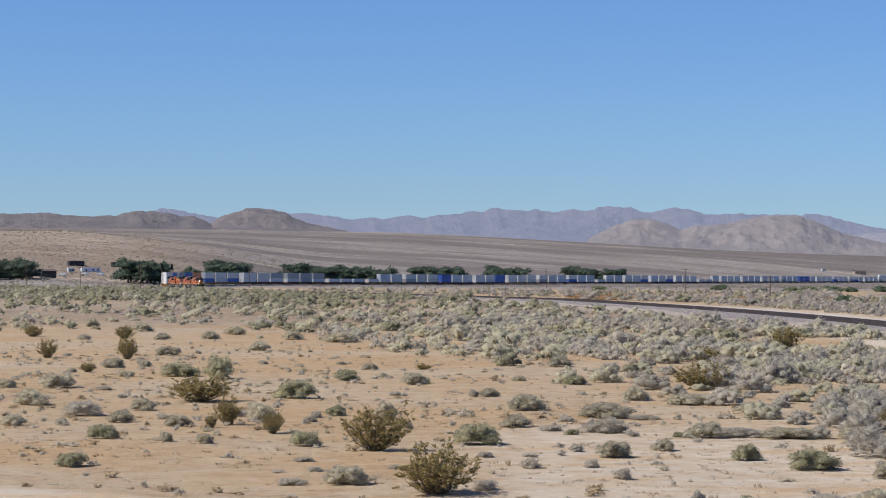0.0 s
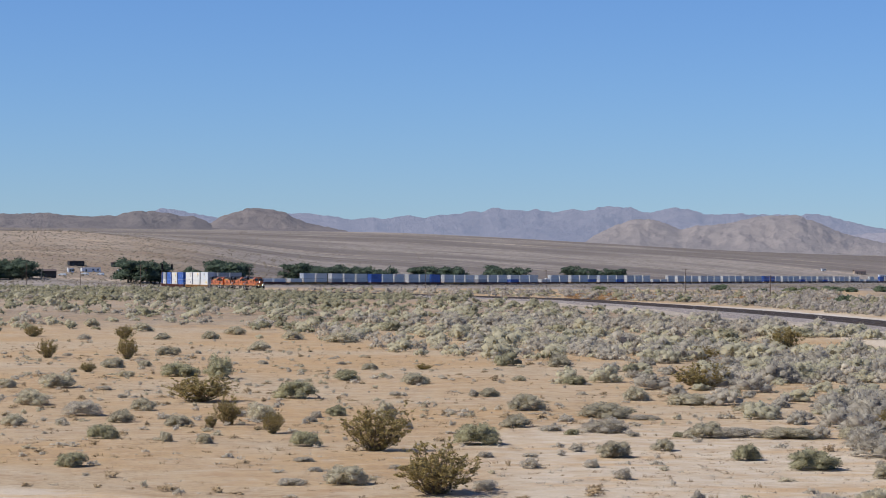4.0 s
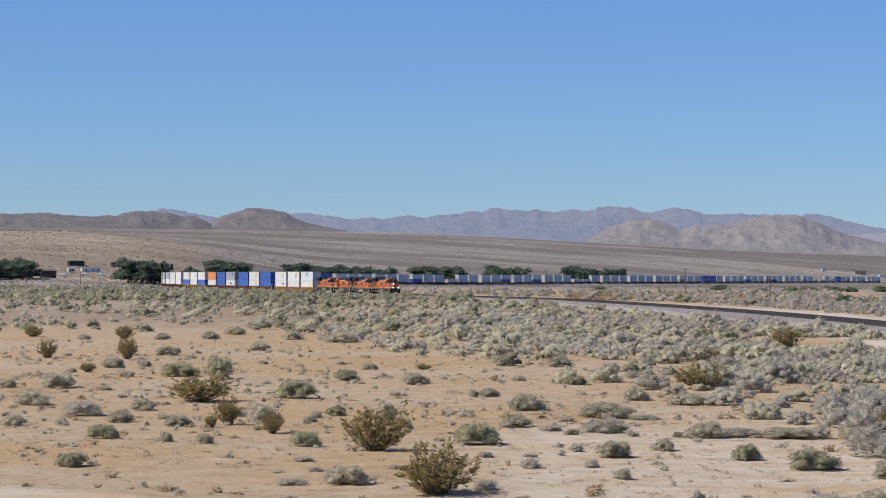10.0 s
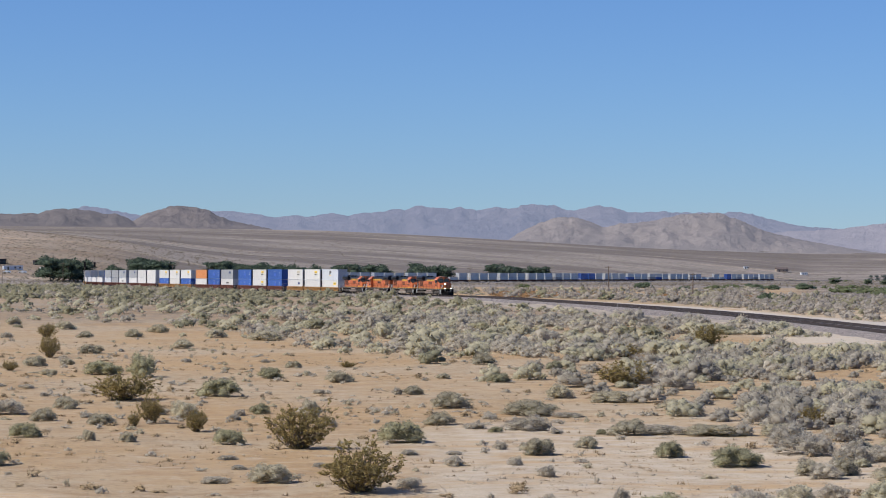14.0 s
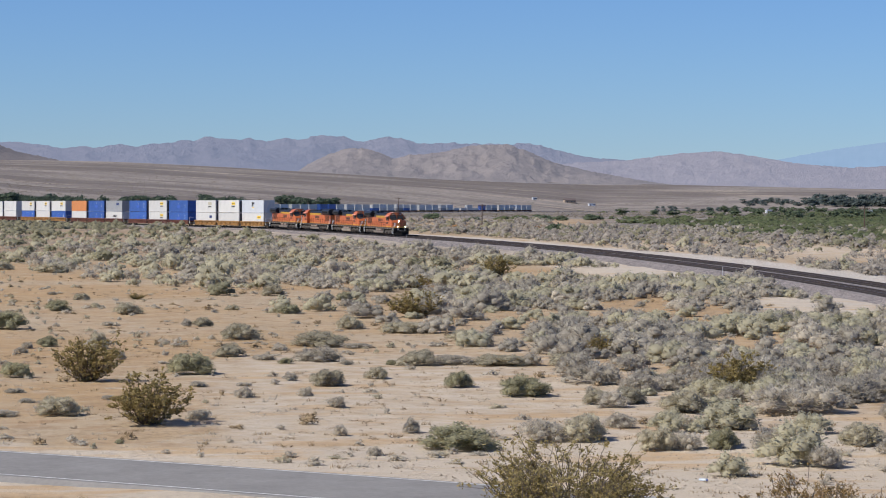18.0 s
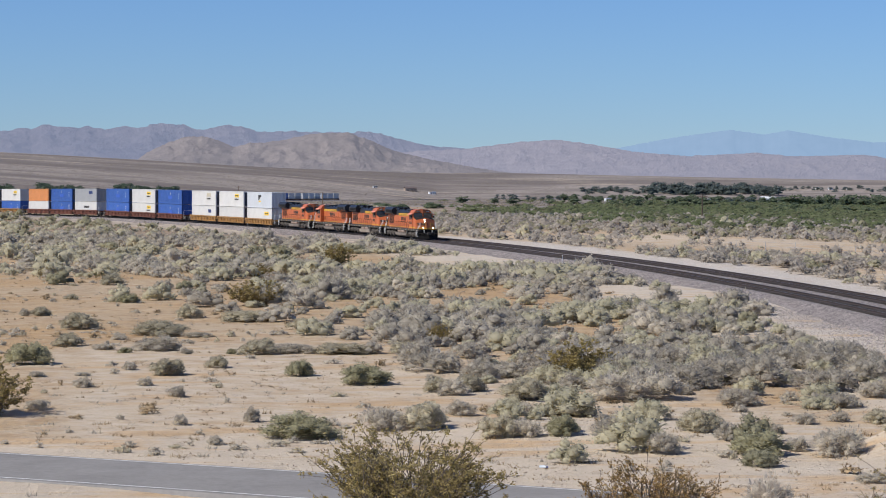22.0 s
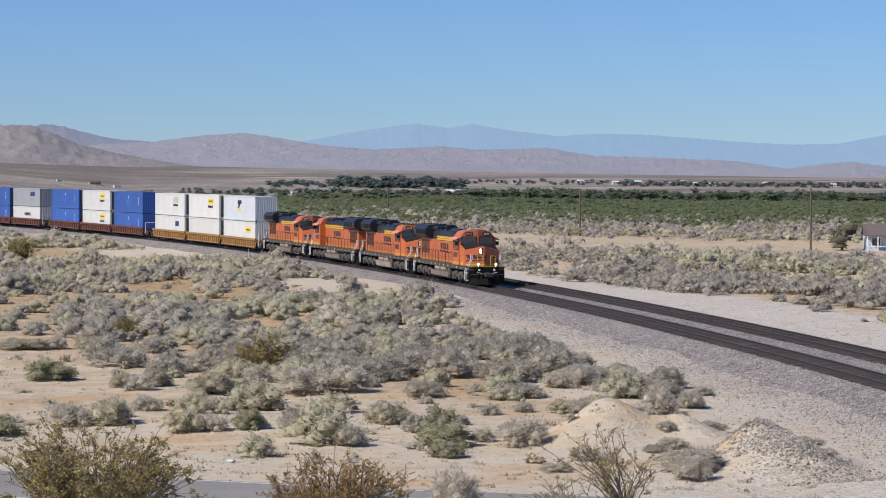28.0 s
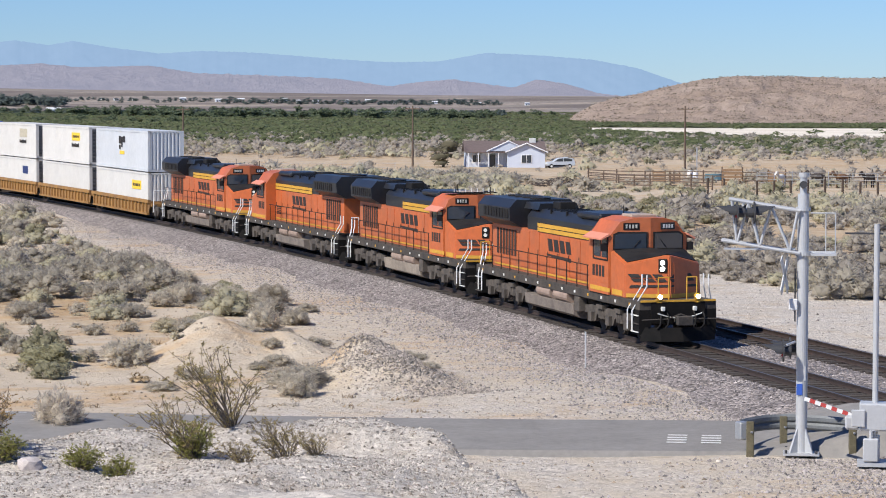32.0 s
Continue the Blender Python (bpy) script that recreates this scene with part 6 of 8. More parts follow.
def creosote_shapes(seed, n_stems, tufts, leaf, lean=0.5, drift=(0.0, 0.0), thick=1.0):
    """Wavy stems that fan out from one root and fork towards their ends, with tiny waxy leaves in tufts along the outer twigs; one metre wide and high."""
    g = np.random.default_rng(seed)
    segs, tips = [], []
    for i in range(n_stems):
        a = 2.4 * i + g.uniform(-0.6, 0.6)
        out = lean * math.sqrt(g.uniform(0.02, 1.0))
        top = g.uniform(0.62, 1.0) * (1 - 0.4 * (out / max(lean, 0.01)) ** 2) * (1.12 if i % 7 == 0 else 1.0)
        end = np.array([out * math.cos(a) + drift[0] * top, out * math.sin(a) + drift[1] * top, top])
        p = np.array([0.025 * math.cos(a), 0.025 * math.sin(a), -0.04])
        bend = np.array([math.cos(a), math.sin(a), 0]) * g.uniform(-0.06, 0.16)
        line = [p]
        for t in (0.28, 0.52, 0.76, 1.0):
            line.append(p + (end - p) * np.array([t, t, t ** 0.85]) + bend * math.sin(math.pi * t) + g.normal(0, 0.027, 3))
        for q, (u, v) in enumerate(zip(line, line[1:])):
            segs.append((u, v, thick * (0.0075, 0.0055, 0.004, 0.0028)[q]))
        for q in (1, 2, 2, 3, 3, 4, 4):
            f = g.uniform(0, 1)
            b0 = line[q] * f + line[q - 1] * (1 - f)
            b1 = b0 + (unit(end - p) * 0.09 + np.array([math.cos(a), math.sin(a), 0.6]) * 0.03 + g.normal(0, 0.055, 3)) * g.uniform(0.6, 1.5)
            segs.append((b0, b1, thick * 0.0026))
            for _ in range(2):
                f = g.uniform(0.3, 0.9)
                c0 = b0 * (1 - f) + b1 * f
                c1 = c0 + np.array([0, 0, 0.03]) + g.normal(0, 0.032, 3)
                segs.append((c0, c1, thick * 0.0018))
                tips.append((c0, c1))
            tips.append((b0 * 0.4 + b1 * 0.6, b1))
    tips = np.array(tips)
    k = g.integers(0, len(tips), n_stems * tufts)
    f = g.uniform(0.1, 1.15, (len(k), 1))
    c = tips[k, 0] * (1 - f) + tips[k, 1] * f + g.normal(0, 0.009, (len(k), 3))
    u = unit(g.normal(0, 1, (len(k), 3)) + np.array([0, 0, 0.5]))
    v = unit(np.cross(u, g.normal(0, 1, (len(k), 3))))
    u, v = u * leaf * g.uniform(0.6, 1.4, (len(k), 1)), v * leaf * 0.5
    leaves = np.stack([c + u, c - u * 0.5 + v, c - u * 0.5 - v], 1).reshape(-1, 3)
    return sticks(segs), leaves


def creosote_set(seeds, n_stems, tufts, leaf, leaf_mat, lean=0.5, drift=(0.0, 0.0), thick=1.0):
    out = []
    for s in seeds:
        a, b = creosote_shapes(s, n_stems, tufts, leaf, lean, drift, thick)
        out.append((tri_mesh("stems", a, TWIG), tri_mesh("leaves", b, leaf_mat)))
    return out


CREO_LONE = creosote_set((31, 32, 33, 34), 55, 110, 0.03, CREO)


def plant(name, meshes, x, y, w, h, turn, label, category, group, sink=0.05, z=None):
    ob = thing(name, label, category, group)
    for nm, me in zip(("woody_base", "foliage"), meshes):
        p = new(nm, me)
        p.parent = ob
    z = float(land(x, y)) if z is None else z
    ob.matrix_basis = Matrix.Translation((x, y, z - sink)) @ Matrix.Rotation(turn, 4, "Z") @ Matrix.Diagonal((w, w, h, 1))
    return ob


LONE.append([(42.2, 103.0, 2.1, 1.0, "g"), (43.8, 111.8, 1.9, 0.9, "g"), (37.7, 99.1, 1.6, 0.8, "s"), (38.1, 95.5, 1.4, 0.7, "g"), (41.8, 98.9, 1.3, 0.7, "g"), (44.8, 120.8, 2.0, 1.0, "g"), (35.9, 98.2, 1.4, 0.7, "s"), (33.4, 89.2, 1.2, 0.6, "g"), (41.0, 106.8, 1.5, 0.8, "g"), (44.7, 110.6, 1.3, 0.7, "g"), (42.1, 111.9, 1.6, 0.8, "s"), (39.7, 109.5, 1.7, 0.9, "g"), (40.8, 103.6, 1.3, 0.6, "s"), (39.4, 94.4, 0.9, 0.5, "g"), (33.0, 77.5, 2.2, 0.95, "g"), (44.5, 103.8, 1.0, 0.5, "g"), (42.2, 119.5, 1.7, 0.9, "g"), (35.6, 86.4, 0.8, 0.4, "g")])
LONE.append([(37.5, 78.0, 0.9, 0.4, "g"), (37.2, 76.4, 0.8, 0.3, "g"), (118.2, 203.0, 4.2, 1.3, "n"), (121.5, 201.5, 2.6, 0.9, "n")])
rng = random.Random(8)
for row in LONE:
    for x, y, w, h, k in row:
        if k == "c":
            plant("creosote_bush", CREO_LONE[rng.randrange(4)], x, y, w * 1.2, h * 1.08, rng.uniform(0, 6.28), "olive creosote bush with thin stems on sand", "bush", "lone creosote bushes")
        else:
            ob = new("saltbush", SHRUB_MESH[k][rng.randrange(5)])
            ob.matrix_basis = Matrix.Translation((x, y, float(land(x, y)) - 0.04)) @ Matrix.Rotation(rng.uniform(0, 6.28), 4, "Z") @ Matrix.Diagonal((w * 1.08, w * 1.08, h * 1.0, 1))
            tagged(ob, SHRUB_LABEL[k], "shrub", "lone shrubs")

# creosote on the knoll in front of the eye: bearing, distance, width, height
CREO_NEAR = creosote_set((41, 42), 110, 230, 0.014, CREO, 0.6)
CREO_RUST = creosote_set((43,), 100, 200, 0.0125, material("rusty_creosote_leaves", (0.34, 0.20, 0.07), 0.8, spread=0.35, scale=2.0, second=(0.27, 0.20, 0.08), per_island=0.35, spec=0.2))
CREO_THIN = creosote_set((44, 45), 30, 110, 0.015, CREO, 0.42, (-0.4, 0.0), 1.5)
CREO_TREE = creosote_set((47, 48), 22, 170, 0.013, CREO, 0.5, (-0.35, 0.0), 1.3)
CREO_LOW = creosote_set((46,), 60, 110, 0.028, leafy(material("fresh_creosote_leaves", (0.37, 0.36, 0.115), 0.75, spread=0.3, scale=1.5, per_island=0.3, spec=0.2), 0.45))
DRY_BALL = tri_mesh("dry_ball", bush_shape(77, 3000, 0.035, 12, 1.0), leafy(material("bleached_twigs", (0.68, 0.60, 0.49), 0.95, spread=0.2, scale=1.5, per_island=0.2, spec=0.1), 0.5))
for b, r, w, h, sets, label in (
        (9.3, 37.5, 2.35, 1.75, CREO_NEAR, "large olive-brown creosote bush on a gravel knoll"), (14.9, 38.0, 2.0, 1.45, CREO_RUST, "rusty brown creosote bush on a gravel knoll"),
        (21.45, 40.5, 1.75, 1.4, CREO_TREE, "sparse dark-stemmed creosote bush on gravel"), (20.55, 37.9, 1.5, 1.0, CREO_TREE, "dry open creosote bush with few leaves"),
        (20.6, 37.6, 0.6, 0.6, CREO_LOW, "low green creosote sprout on gravel"), (18.1, 37.0, 0.62, 0.4, CREO_LOW, "low green creosote sprout on gravel"),
        (16.3, 37.0, 0.7, 0.45, CREO_LOW, "low green creosote sprout on gravel"), (18.9, 36.6, 0.5, 0.35, CREO_LOW, "low green creosote sprout on gravel"),
        (21.7, 36.9, 0.75, 0.42, CREO_THIN, "dry open creosote bush with few leaves"), (22.7, 37.4, 0.9, 0.75, CREO_THIN, "dry open creosote bush with few leaves"),
        (23.4, 36.9, 0.6, 0.45, CREO_THIN, "dry open creosote bush with few leaves"), (12.2, 38.5, 1.0, 0.8, CREO_THIN, "dry open creosote bush with few leaves")):
    plant("creosote_bush", sets[rng.randrange(len(sets))], r * math.sin(radians(b)), r * math.cos(radians(b)), w, h, rng.uniform(-0.5, 0.5), label, "bush", "creosote bushes on the knoll")
ball = new("tumbleweed_bush", DRY_BALL)
ball.matrix_basis = pose(22.4, 70.8, float(land(22.4, 70.8)) - 0.03) @ Matrix.Diagonal((1.7, 1.7, 1.3, 1))
tagged(ball, "pale grey dry twiggy shrub beside the road", "shrub")

# dry grass and seedlings on the open sand
g = np.random.default_rng(91)
n = 11000
b, r = g.uniform(-11, 27, n), g.uniform(70, 300, n)
x, y = r * np.sin(np.radians(b)), r * np.cos(np.radians(b))
d, s = rail_distance(x, y)
k = (d < -12) & (road_distance(x, y) > 5.5) & (g.uniform(0, 1, n) < 0.25 + 0.75 * smooth(0.4, 0.6, clumpy(x * 1.7, y * 1.7)))


def grass_tuft(seed):
    rng = random.Random(seed)
    out = []
    for i in range(16):
        a, lean, w = rng.uniform(0, 6.28), rng.uniform(0.1, 0.6), rng.uniform(0.02, 0.05)
        p = np.array([rng.gauss(0, 0.16), rng.gauss(0, 0.16), 0])
        t = p + np.array([lean * math.cos(a), lean * math.sin(a), rng.uniform(0.4, 1.0)])
        side = np.array([-math.sin(a), math.cos(a), 0]) * w
        out += [p + side, p - side, t]
    return np.array(out)


STRAW = material("dry_grass", (0.37, 0.275, 0.165), 0.95, spread=0.25, scale=0.3, per_island=0.3, spec=0.05)
scatter("dry_grass", [grass_tuft(i) for i in range(5)], x[k], y[k], g.uniform(0.25, 0.8, k.sum()), g.uniform(0.07, 0.24, k.sum()), (g.uniform(0, 1, k.sum()) > 0.7).astype(int), [STRAW, SAGE_GREY], random.Random(5), "dry straw-coloured grass tufts on desert sand", "dry grass")

# small seedlings and dead stubs between the larger shrubs
n = 4200
b, r = g.uniform(-11, 27, n), g.uniform(85, 300, n)
x, y = r * np.sin(np.radians(b)), r * np.cos(np.radians(b))
d, s = rail_distance(x, y)
k = (d < -12) & (road_distance(x, y) > 6) & (g.uniform(0, 1, n) < 0.15 + 0.6 * smooth(0.35, 0.65, clumpy(x * 0.8 + 40, y * 0.8)) * smooth(10, -2, b))
scatter("small_shrubs", [bush_shape(500 + i, 70, 0.1, 4, 0.3) for i in range(5)], x[k], y[k], g.uniform(0.3, 0.95, k.sum()), g.uniform(0.16, 0.45, k.sum()), g.choice([0, 0, 1, 2], k.sum()), [LONE_GREY, LONE_SAGE, STRAW], random.Random(15), "small dry shrubs and seedlings on sand", "scrub")


# ---- the valley: trees, houses, poles, corral ----
def polar(b, r):
    return r * math.sin(radians(b)), r * math.cos(radians(b))


def tree_points(seed, tufts, leaf, slim=1.0):
    """A tapered trunk with limbs and a crown of many leaf clumps; one metre wide and high."""
    rng = random.Random(seed)
    wood = stick((0, 0, -0.03), (0.02, 0.01, 0.3), 0.035, 0.026)
    lobes = []
    for i in range(14):
        a = rng.uniform(0, 6.28)
        d = rng.uniform(0.05, 0.33) * slim
        z = rng.uniform(0.12, 0.84)
        r = rng.uniform(0.14, 0.23)
        lobes.append((d * math.cos(a), d * math.sin(a), z, r * slim, r * 0.9))
        wood += stick((0.02, 0.01, rng.uniform(0.15, 0.3)), (d * math.cos(a), d * math.sin(a), z), 0.018, 0.006)
    g = np.random.default_rng(seed)
    pts = np.concatenate([core(g, lobes, 0.72), leaf_cloud(g, lobes, tufts, leaf, 0.0, (0, 0, 0.4))])
    return np.array(wood), pts


def tree_meshes(seed, tufts, leaf, slim=1.0, leaves=LEAF):
    wood, pts = tree_points(seed, tufts, leaf, slim)
    return tri_mesh("trunk", wood, TWIG), tri_mesh("crown", pts, leaves)


TREES = [tree_meshes(60 + i, 800, 0.05) for i in range(5)]
VALLEY_TREES = [tree_meshes(80 + i, 300, 0.07, 1.0, LEAF_VALLEY) for i in range(4)]
FAR_TREES = [tree_points(84 + i, 200, 0.08)[1] for i in range(4)]
DRY_TREE = [tree_meshes(90, 420, 0.035, 1.1, LEAF_DRY)]
SLIM = [tree_meshes(70, 300, 0.05, 0.45)]


def tree(b, r, w, h, label, group, sets=TREES):
    x, y = polar(b, r)
    ob = thing("tree", label, "tree", group)
    for nm, me in zip(("trunk", "crown"), sets[rng.randrange(len(sets))]):
        p = new(nm, me)
        p.parent = ob
    ob.matrix_basis = Matrix.Translation((x, y, float(land(x, y)) - 0.1)) @ Matrix.Rotation(rng.uniform(0, 6.28), 4, "Z") @ Matrix.Diagonal((w, w, h, 1))
    return ob


rng = random.Random(14)
GROVES = [(-10.4, -9.3, 1420, 8, 9), (-7.2, -6.35, 1420, 8, 11), (-5.8, -5.5, 1500, 2, 7), (-5.3, -4.5, 1520, 6, 10), (-3.5, -1.25, 1680, 17, 10), (-0.62, 0.42, 1820, 10, 10.5), (1.05, 1.85, 1980, 8, 10), (2.8, 4.05, 2230, 10, 9)]
for b0, b1, r, n, h in GROVES:
    for i in range(n):
        b = b0 + (b1 - b0) * (i + rng.uniform(0.2, 0.8)) / n
        tree(b, r + rng.uniform(-25, 25), h * rng.uniform(1.6, 2.4), h * rng.uniform(1.05, 1.3), "dark green cottonwood tree behind the railway", "trees behind the railway")
tree(-3.62, 1600, 3.5, 13, "tall slim dark cypress tree", "", SLIM)
for b0, b1, r, n, h in ((12.6, 15.2, 2700, 15, 9), (14.9, 17.2, 2600, 12, 9), (19.6, 22.6, 2500, 13, 10), (22.8, 26.0, 2400, 13, 10), (26.0, 28.8, 2300, 8, 9), (15.4, 20.6, 2050, 34, 8), (10.5, 15.4, 1700, 9, 8), (18.0, 27.5, 1800, 54, 11), (13.8, 16.8, 1250, 9, 7), (17.0, 21.0, 1050, 9, 6)):
    for i in range(n):
        b = b0 + (b1 - b0) * (i + rng.uniform(0.0, 1.0)) / n
        tree(b, r * rng.uniform(0.94, 1.06), h * rng.uniform(1.0, 1.8), h * rng.uniform(0.5, 0.85), "green valley tree among mesquite", "trees in the valley", VALLEY_TREES)
rows = np.concatenate([np.stack([b0 + (b1 - b0) * (np.arange(n) + g.uniform(0, 1, n)) / n, r + g.uniform(-40, 40, n), h * g.uniform(1.1, 2.0, n), h * g.uniform(0.65, 1.15, n)], -1)
                       for g in [np.random.default_rng(62)] for b0, b1, r, n, h in ((13.3, 14.9, 3080, 22, 7), (14.9, 17.7, 3070, 60, 12), (21.4, 27.6, 3150, 95, 6), (17.7, 21.4, 3170, 34, 5), (11.3, 13.2, 2750, 12, 6), (16.5, 27.8, 2120, 80, 6))])
scatter("far_windbreak", FAR_TREES, rows[:, 1] * np.sin(np.radians(rows[:, 0])), rows[:, 1] * np.cos(np.radians(rows[:, 0])), rows[:, 2], rows[:, 3], np.zeros(len(rows), int), [LEAF_FAR], random.Random(62), "dark blue-green trees in far windbreaks", "trees")
tree(26.3, 402, 8.0, 4.6, "open grey-olive tree beside the house", "", DRY_TREE)


for seed, n, r0, r1, w0, w1, tris, leaf in ((51, 10000, 460, 800, 3.0, 6.4, 30, 0.1), (52, 7000, 800, 1300, 5, 10.5, 20, 0.12), (53, 3600, 1300, 2700, 7, 14, 20, 0.12)):
    x, y, r, g = scrub_zone(seed, n, 3, 38, r0, r1, green_density)
    m = len(x)
    w = g.uniform(w0, w1, m)
    h = np.minimum(w * g.uniform(0.28, 0.42, m), np.interp(np.degrees(np.arctan2(x, y)), [28, 31], [2.2, 1.3]))
    tone = g.uniform(0, 1, m)
    scatter("mesquite_thicket", [bush_shape(seed * 10 + i, tris, leaf, 3) for i in range(5)], x, y, w, h, np.where(tone > 0.85, 1, 0), [GREENS, GREENS_DULL], random.Random(seed), "bright green mesquite thicket on the valley floor", "thicket")

# scattered scrub dots on the bluff, the rising plain and the red hill
g = np.random.default_rng(77)
n = 12600
b = np.where(np.arange(n) < 9800, g.uniform(-11.5, 13, n), g.uniform(-11.5, -2.5, n))
r = np.where(np.arange(n) < 9800, g.uniform(1300, 3350, n), g.uniform(1330, 2150, n))
x, y = r * np.sin(np.radians(b)), r * np.cos(np.radians(b))
d, s = rail_distance(x, y)
k = np.abs(d) > 22
scatter("plain_scrub", [bush_shape(900 + i, 8, 0.15, 0) for i in range(3)], x[k], y[k], g.uniform(1.2, 3.0, k.sum()), g.uniform(0.6, 1.4, k.sum()), np.zeros(k.sum(), int), [material("far_scrub_leaves", (0.26, 0.22, 0.165), 0.95, spread=0.2, scale=0.02, spec=0.05)], random.Random(9), "dark desert shrubs dotted over a rising plain", "scrub")


co = np.empty(len(red_hill.data.vertices) * 3, np.float32)
red_hill.data.vertices.foreach_get("co", co)
co = co.reshape(-1, 3)
pick = g.integers(0, len(co), 9000)
pick = pick[np.hypot(co[pick, 0], co[pick, 1]) < 1450]
jit = g.normal(0, 2.0, (len(pick), 2))
scatter("hillside_scrub", [bush_shape(930 + i, 8, 0.15, 0) for i in range(3)], co[pick, 0] + jit[:, 0], co[pick, 1] + jit[:, 1], g.uniform(0.9, 2.0, len(pick)), g.uniform(0.5, 1.0, len(pick)), np.zeros(len(pick), int), [material("hill_scrub_leaves", (0.20, 0.165, 0.115), 0.95, spread=0.2, scale=0.02, spec=0.05)], random.Random(19), "dark shrubs dotted over a bare hillside", "scrub", co[pick, 2] - 0.1)


# buildings
HOUSE_WALL = material("pale_blue_white_siding", (0.60, 0.645, 0.73), 0.7, spread=0.06, scale=1.5)
SIDING = material("white_siding", (0.74, 0.76, 0.78), 0.7, spread=0.06, scale=1.5)
SHINGLE = material("brown_shingles", (0.17, 0.13, 0.12), 0.9, spread=0.3, scale=3)
TRIM = material("white_trim", (0.8, 0.8, 0.8), 0.6, spread=0.05)
PANE = material("window_glass", (0.05, 0.06, 0.07), 0.1, spread=0.1, spec=0.6)
TEAL = material("teal_tarp", (0.10, 0.20, 0.25), 0.7, spread=0.2)


def gable(bm, x0, x1, y0, y1, z, rise, over=0.35, thick=0.14, axis="x"):
    """A gabled roof whose ridge runs along the axis."""
    if axis == "x":
        m = (y0 + y1) / 2
        prism_x(bm, [(y0 - over, z - over * rise / (m - y0)), (m, z + rise), (y1 + over, z - over * rise / (m - y0)), (y1 + over, z - over * rise / (m - y0) + thick), (m, z + rise + thick), (y0 - over, z - over * rise / (m - y0) + thick)], x0 - over, x1 + over)
    else:
        m = (x0 + x1) / 2
        prism_y(bm, [(x0 - over, z - over * rise / (m - x0)), (m, z + rise), (x1 + over, z - over * rise / (m - x0)), (x1 + over, z - over * rise / (m - x0) + thick), (m, z + rise + thick), (x0 - over, z - over * rise / (m - x0) + thick)], y0 - over, y1 + over)
    return bm


def window(parent, x, y, z, w, h):
    f = part("window", fresh((x - w / 2 - 0.1, x + w / 2 + 0.1, y - 0.05, y, z - h / 2 - 0.1, z + h / 2 + 0.1)), TRIM, parent)
    for i in (-1, 1):
        part("pane", fresh((x + i * w / 4 - w / 4 + 0.04, x + i * w / 4 + w / 4 - 0.04, y - 0.07, y - 0.052, z - h / 2, z + h / 2)), PANE, f)
    return f


hx, hy = polar(27.7, 402)
house = thing("house", "white single-storey ranch house with brown gabled roof and porch", "house", at=pose(hx, hy, float(land(hx, hy)) - 0.05, 0, 0, -24))
part("wall", fresh((-6.2, 6.2, -1, 7, 0, 2.5)), HOUSE_WALL, house)
bm = bmesh.new()
prism_y(bm, [(0.2, 0), (6.1, 0), (6.1, 2.5), (3.15, 3.75), (0.2, 2.5)], -4.2, 0)
part("front_wing", bm, HOUSE_WALL, house)
part("roof", gable(bmesh.new(), -6.2, 6.2, -1, 7, 2.5, 1.55), SHINGLE, house)
part("wing_roof", gable(bmesh.new(), 0.2, 6.1, -4.2, 2.5, 2.5, 1.3, axis="y"), SHINGLE, house)
bm = bmesh.new()
for sx in (-1, 1):
    pipe(bm, [(3.15, -4.58, 3.9), (3.15 + sx * 3.3, -4.58, 2.48)], 0.1)
part("gable_trim", bm, TRIM, house)
bm = bmesh.new()
prism_y(bm, [(-2.6, 2.6), (3.6, 2.6), (0.5, 4.1)], -1.35, 3)
part("porch_gable", bm, HOUSE_WALL, house)
bm = bmesh.new()
for sx in (-1, 1):
    pipe(bm, [(0.5, -1.42, 4.2), (0.5 + sx * 3.5, -1.42, 2.55)], 0.1)
part("gable_trim", bm, TRIM, house)
part("porch_roof", fresh((-6.2, 0.2, -3.0, -1, 2.35, 2.5)), SHINGLE, house)
for px in (-6.0, -4.4, -2.8, -1.2):
    part("porch_post", fresh((px - 0.08, px + 0.08, -2.95, -2.79, 0, 2.35)), TRIM, house)
for px in (-5.2, -3.6):
    part("porch_rail", fresh((px - 0.72, px + 0.72, -2.9, -2.85, 0.7, 0.8)), TRIM, house)
window(house, 3.15, -4.2, 1.4, 1.6, 1.2)
window(house, -4.6, -1.0, 1.4, 1.3, 1.1)
part("door", fresh((-2.5, -1.6, -1.06, -1.0, 0, 2.05)), PANE, house)
part("roof_cooler", fresh((4.1, 5.1, 2.2, 3.2, 3.6, 4.6), bevel=0.04), SILVER, house)

RED_LAMP = material("red_lamp_plastic", (0.35, 0.02, 0.02), 0.3)
SUV_PAINT = material("silver_car_paint", (0.62, 0.66, 0.70), 0.3, metal=0.3, spread=0.05)
cx, cy = polar(28.95, 393)
suv = thing("suv", "silver-white sport utility car parked beside the house", "car", at=pose(cx, cy, float(land(cx, cy)), 0, 0, 70))
bm = bmesh.new()
prism_x(bm, [(-2.3, 0.42), (2.2, 0.42), (2.32, 0.72), (2.1, 0.95), (1.2, 1.08), (0.35, 1.62), (-1.1, 1.7), (-1.95, 1.56), (-2.28, 1.05)], -0.9, 0.9)
bmesh.ops.bevel(bm, geom=list(bm.edges), offset=0.06, segments=1, affect="EDGES")
part("body", bm, SUV_PAINT, suv)
